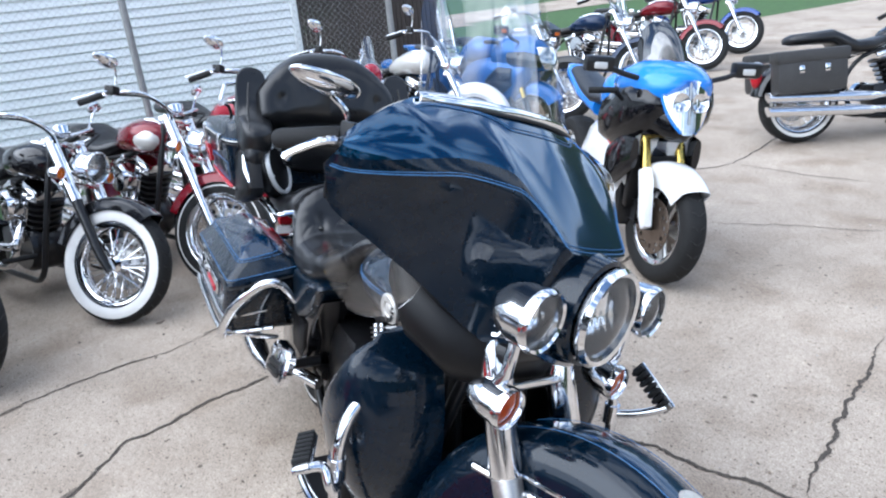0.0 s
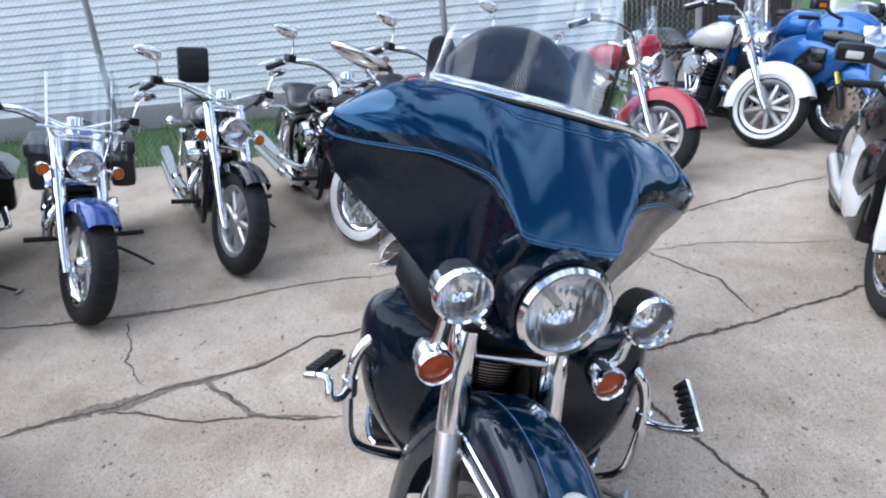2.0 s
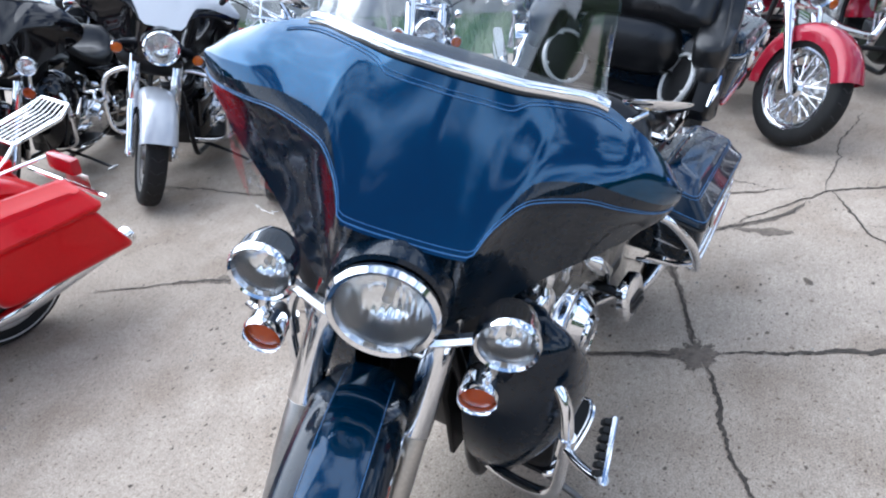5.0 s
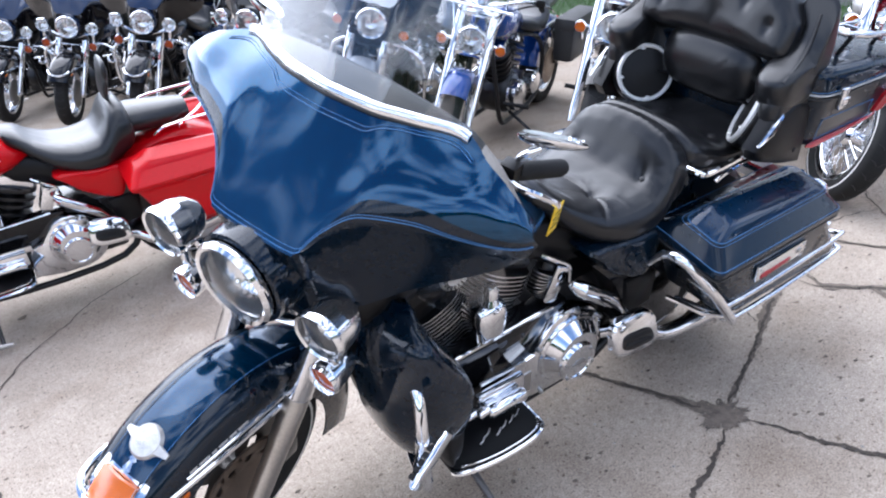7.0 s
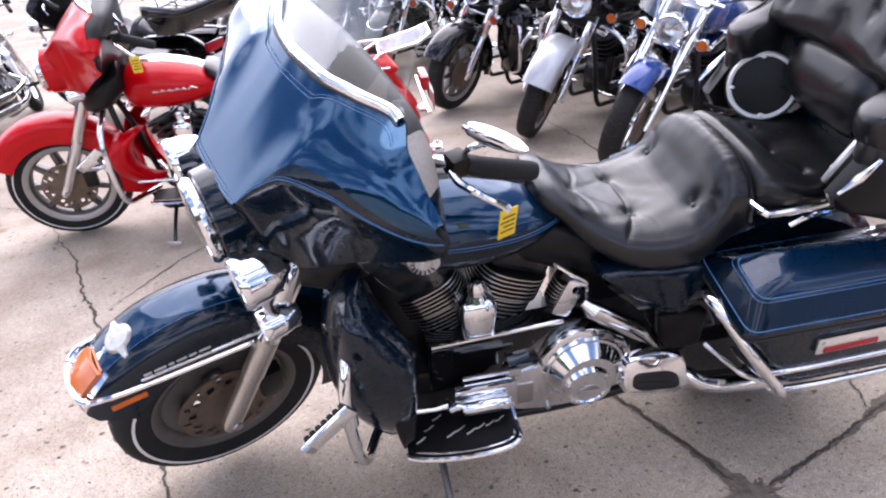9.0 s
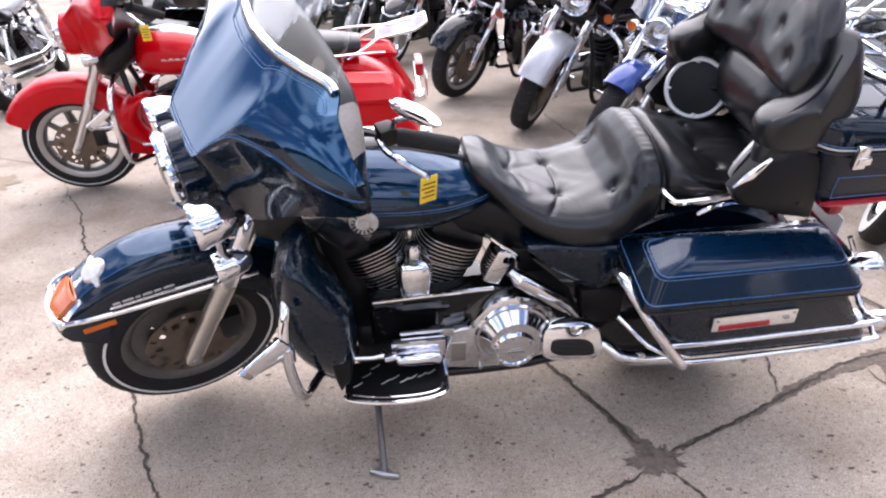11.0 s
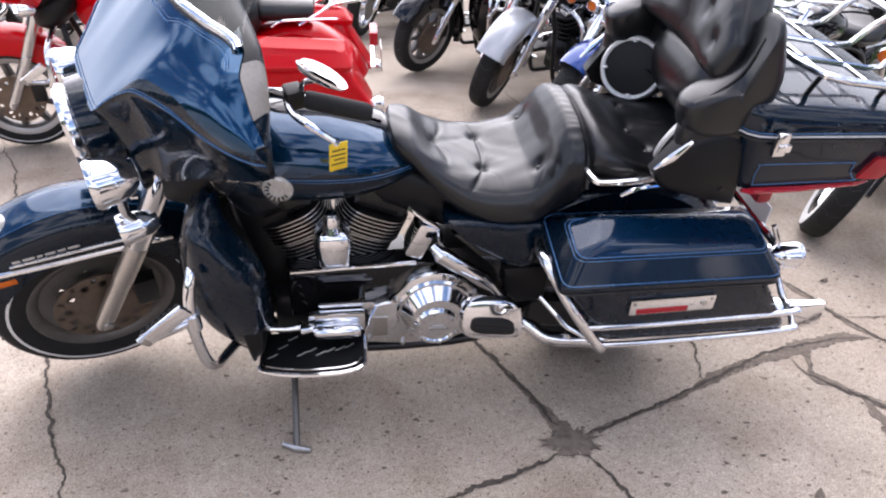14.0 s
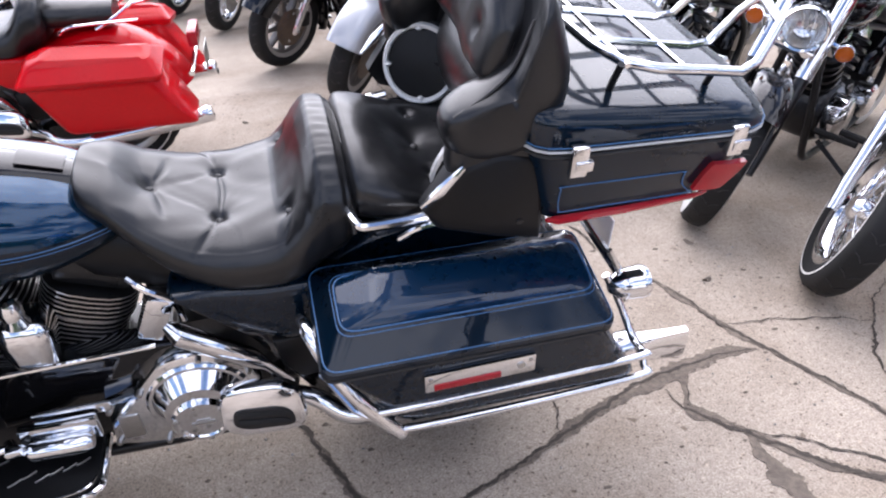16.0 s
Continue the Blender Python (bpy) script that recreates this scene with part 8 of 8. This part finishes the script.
for k in range(-31, n):
    y0, y1 = -14.5 + k * step, -14.5 + k * step + 1.76
    for a, b in (((y0, 0.03), (y1, 1.79)), ((y1, 0.03), (y0, 1.79))):
        (ya, za), (yb, zb) = a, b
        t0, t1 = (max(0, min(1, (lim - ya) / (yb - ya))) for lim in ((-14.5, 2.15) if yb > ya else (2.15, -14.5)))
        if t1 - t0 > 0.02:
            p, q = Vector((FX, lerp(ya, yb, t0), lerp(za, zb, t0))), Vector((FX, lerp(ya, yb, t1), lerp(za, zb, t1)))
            d = (q - p).normalized()
            sd = Vector((0, -d.z, d.y)) * 0.0009
            up_ = Vector((0.0009, 0, 0))
            wire.loft([[p + sd, p + up_, p - sd], [q + sd, q + up_, q - sd]], caps=False)
tagged(part("wire_mesh", wire, GALV, fence, "woven wire mesh"), kind="stuff")

# grass strip between fence and wall
blades = Geo()
for k in range(9000):
    x, y = rng.uniform(WX + 0.1, -5.0), rng.uniform(-14, 2.5)
    h, a, w = rng.uniform(0.04, 0.13), rng.uniform(0, 6.28), rng.uniform(0.004, 0.009)
    dx, dy = math.cos(a), math.sin(a)
    blades.add([(x - w * dy, y + w * dx, -0.03), (x + w * dy, y - w * dx, -0.03), (x + h * 0.4 * dx, y + h * 0.4 * dy, h)], [(0, 1, 2)])
tagged(part("grass", blades, BLADE, None), "short green grass along the wall", "grass", kind="stuff")

# slatted gate and shrubs past the wall's end
gate = thing("slatted_fence", "dark slatted chain-link fence beyond the wall", "fence")
for k in range(34):
    y = 2.3 + 0.075 * k
    part("slat", Geo().box((-8.9, y, 0.02), (-8.86, y + 0.062, 1.75), 0.004), DARKWOOD, gate)
for y in (2.25, 4.9):
    part("fence_post", Geo().tube([(-8.82, y, 0), (-8.82, y, 1.95)], 0.035, 10), GALV, gate)

# distant tree line all round
band = []
for k in range(721):
    a = 2 * math.pi * (k % 720) / 720
    d = Vector((math.cos(a), math.sin(a), 0))
    r = 54 + 5 * noise.noise(d * 3.0)
    h = 7.0 + 3.0 * noise.noise(d * 5.0 + Vector((7, 0, 0))) + 1.4 * noise.noise(d * 17.0) + 0.7 * noise.noise(d * 60.0)
    band.append([(r * d.x, r * d.y, z) for z in (-0.1, h * 0.35, h * 0.7, h)])
setting("backdrop", Geo().grid(band), TREES, "dark far line of trees round the lot", "trees", sharp=80)

# ---- motorcycles ----
def stand(x, y, heading, lean=9.0):
    """The pose of a machine whose origin lies at x, y, leaning on its left side stand."""
    return pose(x, y, 0, 0, 0, heading) @ pose(0, 0, 0, -lean, 0, 0)


def by_axle(x, y, heading, lean=9.0, back=0.845):
    """The same for a tourer, given by its front axle."""
    h = radians(heading)
    return stand(x - back * math.cos(h), y - back * math.sin(h), heading, lean)


HERO = pose(0, -0.147, 0, 0, 0, -2.0) @ pose(0, 0, 0, -11.5, 0, 0)
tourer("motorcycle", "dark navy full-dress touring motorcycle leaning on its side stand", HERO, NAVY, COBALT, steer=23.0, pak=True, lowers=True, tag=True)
tourer("motorcycle", "bright red touring motorcycle with batwing fairing and hard saddlebags", by_axle(1.87, -2.60, -4, 8), RED, RED, steer=8, detail=False, pak=False, lowers=True, ws_height=0.22, stripes=False, spots=False, wheel="cast", wall="thin", rack=True, slim=True, tag=True)

# the row in front of the white wall
cruiser("motorcycle", "black cruiser with wide whitewall tyres and chrome forks", stand(-2.29, -0.80, 27), BLACKPAINT, BLACKPAINT, steer=24, wheel="wire", wall="wide", group="row by the wall", slider=BLACKMETAL)
cruiser("motorcycle", "wine red and silver cruiser with wire wheels", stand(-2.40, -0.19, 24), DARKRED, DARKRED, steer=26, wheel="wire", wall="thin", panel=CREAM, group="row by the wall")
cruiser("motorcycle", "black cruiser with cast wheels and padded backrest", stand(-1.97, -1.55, 26), BLACKPAINT, BLACKPAINT, steer=16, wheel="bright", sissy=True, group="row by the wall", guard=False)
cruiser("motorcycle", "royal blue cruiser with heavy chrome forks and clear windshield", stand(-1.42, -2.24, 26), ROYAL, ROYAL, steer=20, wheel="star", shield=CLEAR, group="row by the wall", W=0.13, guard=False, bags=LEATHER_DULL)
tourer("motorcycle", "pearl grey touring motorcycle with smoked short windshield", by_axle(-1.14, -3.10, 27, 11), BLACKPAINT, BLACKPAINT, steer=29, detail=False, pak=False, lowers=False, ws_height=0.16, ws=SMOKE, fairing_paint=GREYPAINT, fender_paint=SILVER, spots=False, wheel="cast", wall="", slim=True, group="row by the wall")
tourer("motorcycle", "black full-dress touring motorcycle with leg fairings", by_axle(-0.78, -4.2, 24), BLACKPAINT, BLACKPAINT, steer=16, detail=False, pak=True, lowers=True, ws_height=0.30, wheel="cast", wall="", group="row by the wall")
cruiser("motorcycle", "crimson cruiser with wire wheels", stand(-2.80, 0.50, 24), CRIMSON, CRIMSON, steer=24, wheel="wire", full_fender=True, group="row by the wall")
cruiser("motorcycle", "crimson cruiser with small fly screen and cast wheels", stand(-3.16, 1.31, 24), CRIMSON, CRIMSON, steer=24, wheel="bright", full_fender=True, fly=CRIMSON, group="row by the wall")
cruiser("motorcycle", "white and cream cruiser with clear windshield", stand(-3.82, 2.40, 22), CREAM, WHITE, steer=22, wheel="bright", wall="mid", full_fender=True, shield=CLEAR, group="row by the wall")
sport_bike("motorcycle", "blue and white sport motorcycle with smoked screen", stand(-0.835, 1.77, -20, 9), SPORTBLUE, WHITE, BLACKPAINT, steer=8)
sport_bike("motorcycle", "blue sport touring motorcycle with tall screen", stand(-3.70, 2.97, 18, 9), TOURBLUE, TOURBLUE, BLACKPAINT, steer=18, tour=True)
blue = tourer("motorcycle", "deep blue touring motorcycle seen in a long row", by_axle(0.12, -6.85, 50), DEEPBLUE, DEEPBLUE, steer=14, detail=False, pak=True, lowers=False, wheel="wire", wall="", stripes=False, group="far row", fairing_paint=DEEPBLUE, fender_paint=BLACKPAINT, trim=True)
for k in (-1, 1, 2, 3, 4):
    copy_thing(blue, by_axle(0.12 + 0.48 * k, -6.85 - 1.06 * k, 50))

# machines that face the other way across the lot
for k, (fp, tp, said) in enumerate(((CHARCOAL, BLACKPAINT, "charcoal and black"), (CHARCOAL, CHARCOAL, "charcoal grey"), (WHITE, WHITE, "white"), (SILVER, CHARCOAL, "silver and grey"), (CRIMSON, CRIMSON, "crimson"))):
    tourer("motorcycle", said + " touring motorcycle with bright multi-spoke wheels facing the lane", by_axle(3.32 + 0.41 * k, -1.70 - 1.08 * k, 203, 8), tp, tp, steer=5, detail=False, pak=False, lowers=False, ws_height=0.30, stripes=False, wheel="multi", wall="", fender_paint=fp, trim=True, group="row across the lane")
cruiser("motorcycle", "white and red cruiser seen from behind with amber signals", stand(3.33, -6.66, -88), WHITE, WHITE, steer=10, wheel="wire", full_fender=True, rear_fender_paint=WHITE, group="row across the lane")
pk = tourer("motorcycle", "black touring motorcycle with large trunk and rack", stand(2.05, -5.75, -40), BLACKPAINT, BLACKPAINT, steer=10, detail=False, pak=True, lowers=False, ws_height=0.34, stripes=False, wheel="cast", wall="", group="parked behind", backrest=False)
# beyond the wall's end
cruiser("motorcycle", "black cruiser with chrome pipes and leather saddlebags", stand(-1.31, 6.08, 62), BLACKPAINT, BLACKPAINT, steer=5, wheel="wire", wall="mid", bags=LEATHER_DULL)
cruiser("motorcycle", "black cruiser with wire wheels beside the blue tourer", stand(-4.40, 3.90, 18), BLACKPAINT, BLACKPAINT, steer=20, wheel="wire", group="row by the wall")
cruiser("motorcycle", "dark blue cruiser with chrome forks", stand(-4.9, 5.4, 18), DEEPBLUE, DEEPBLUE, steer=20, wheel="wire", shield=CLEAR, group="row by the wall")
cruiser("motorcycle", "wine red cruiser with chrome wheels", stand(-5.45, 7.1, 18), DARKRED, DARKRED, steer=20, wheel="wire", group="row by the wall")
cruiser("motorcycle", "dark blue cruiser with chrome wire wheels", stand(-6.1, 8.6, 12), ROYAL, ROYAL, steer=20, wheel="wire", wall="", group="row by the wall")
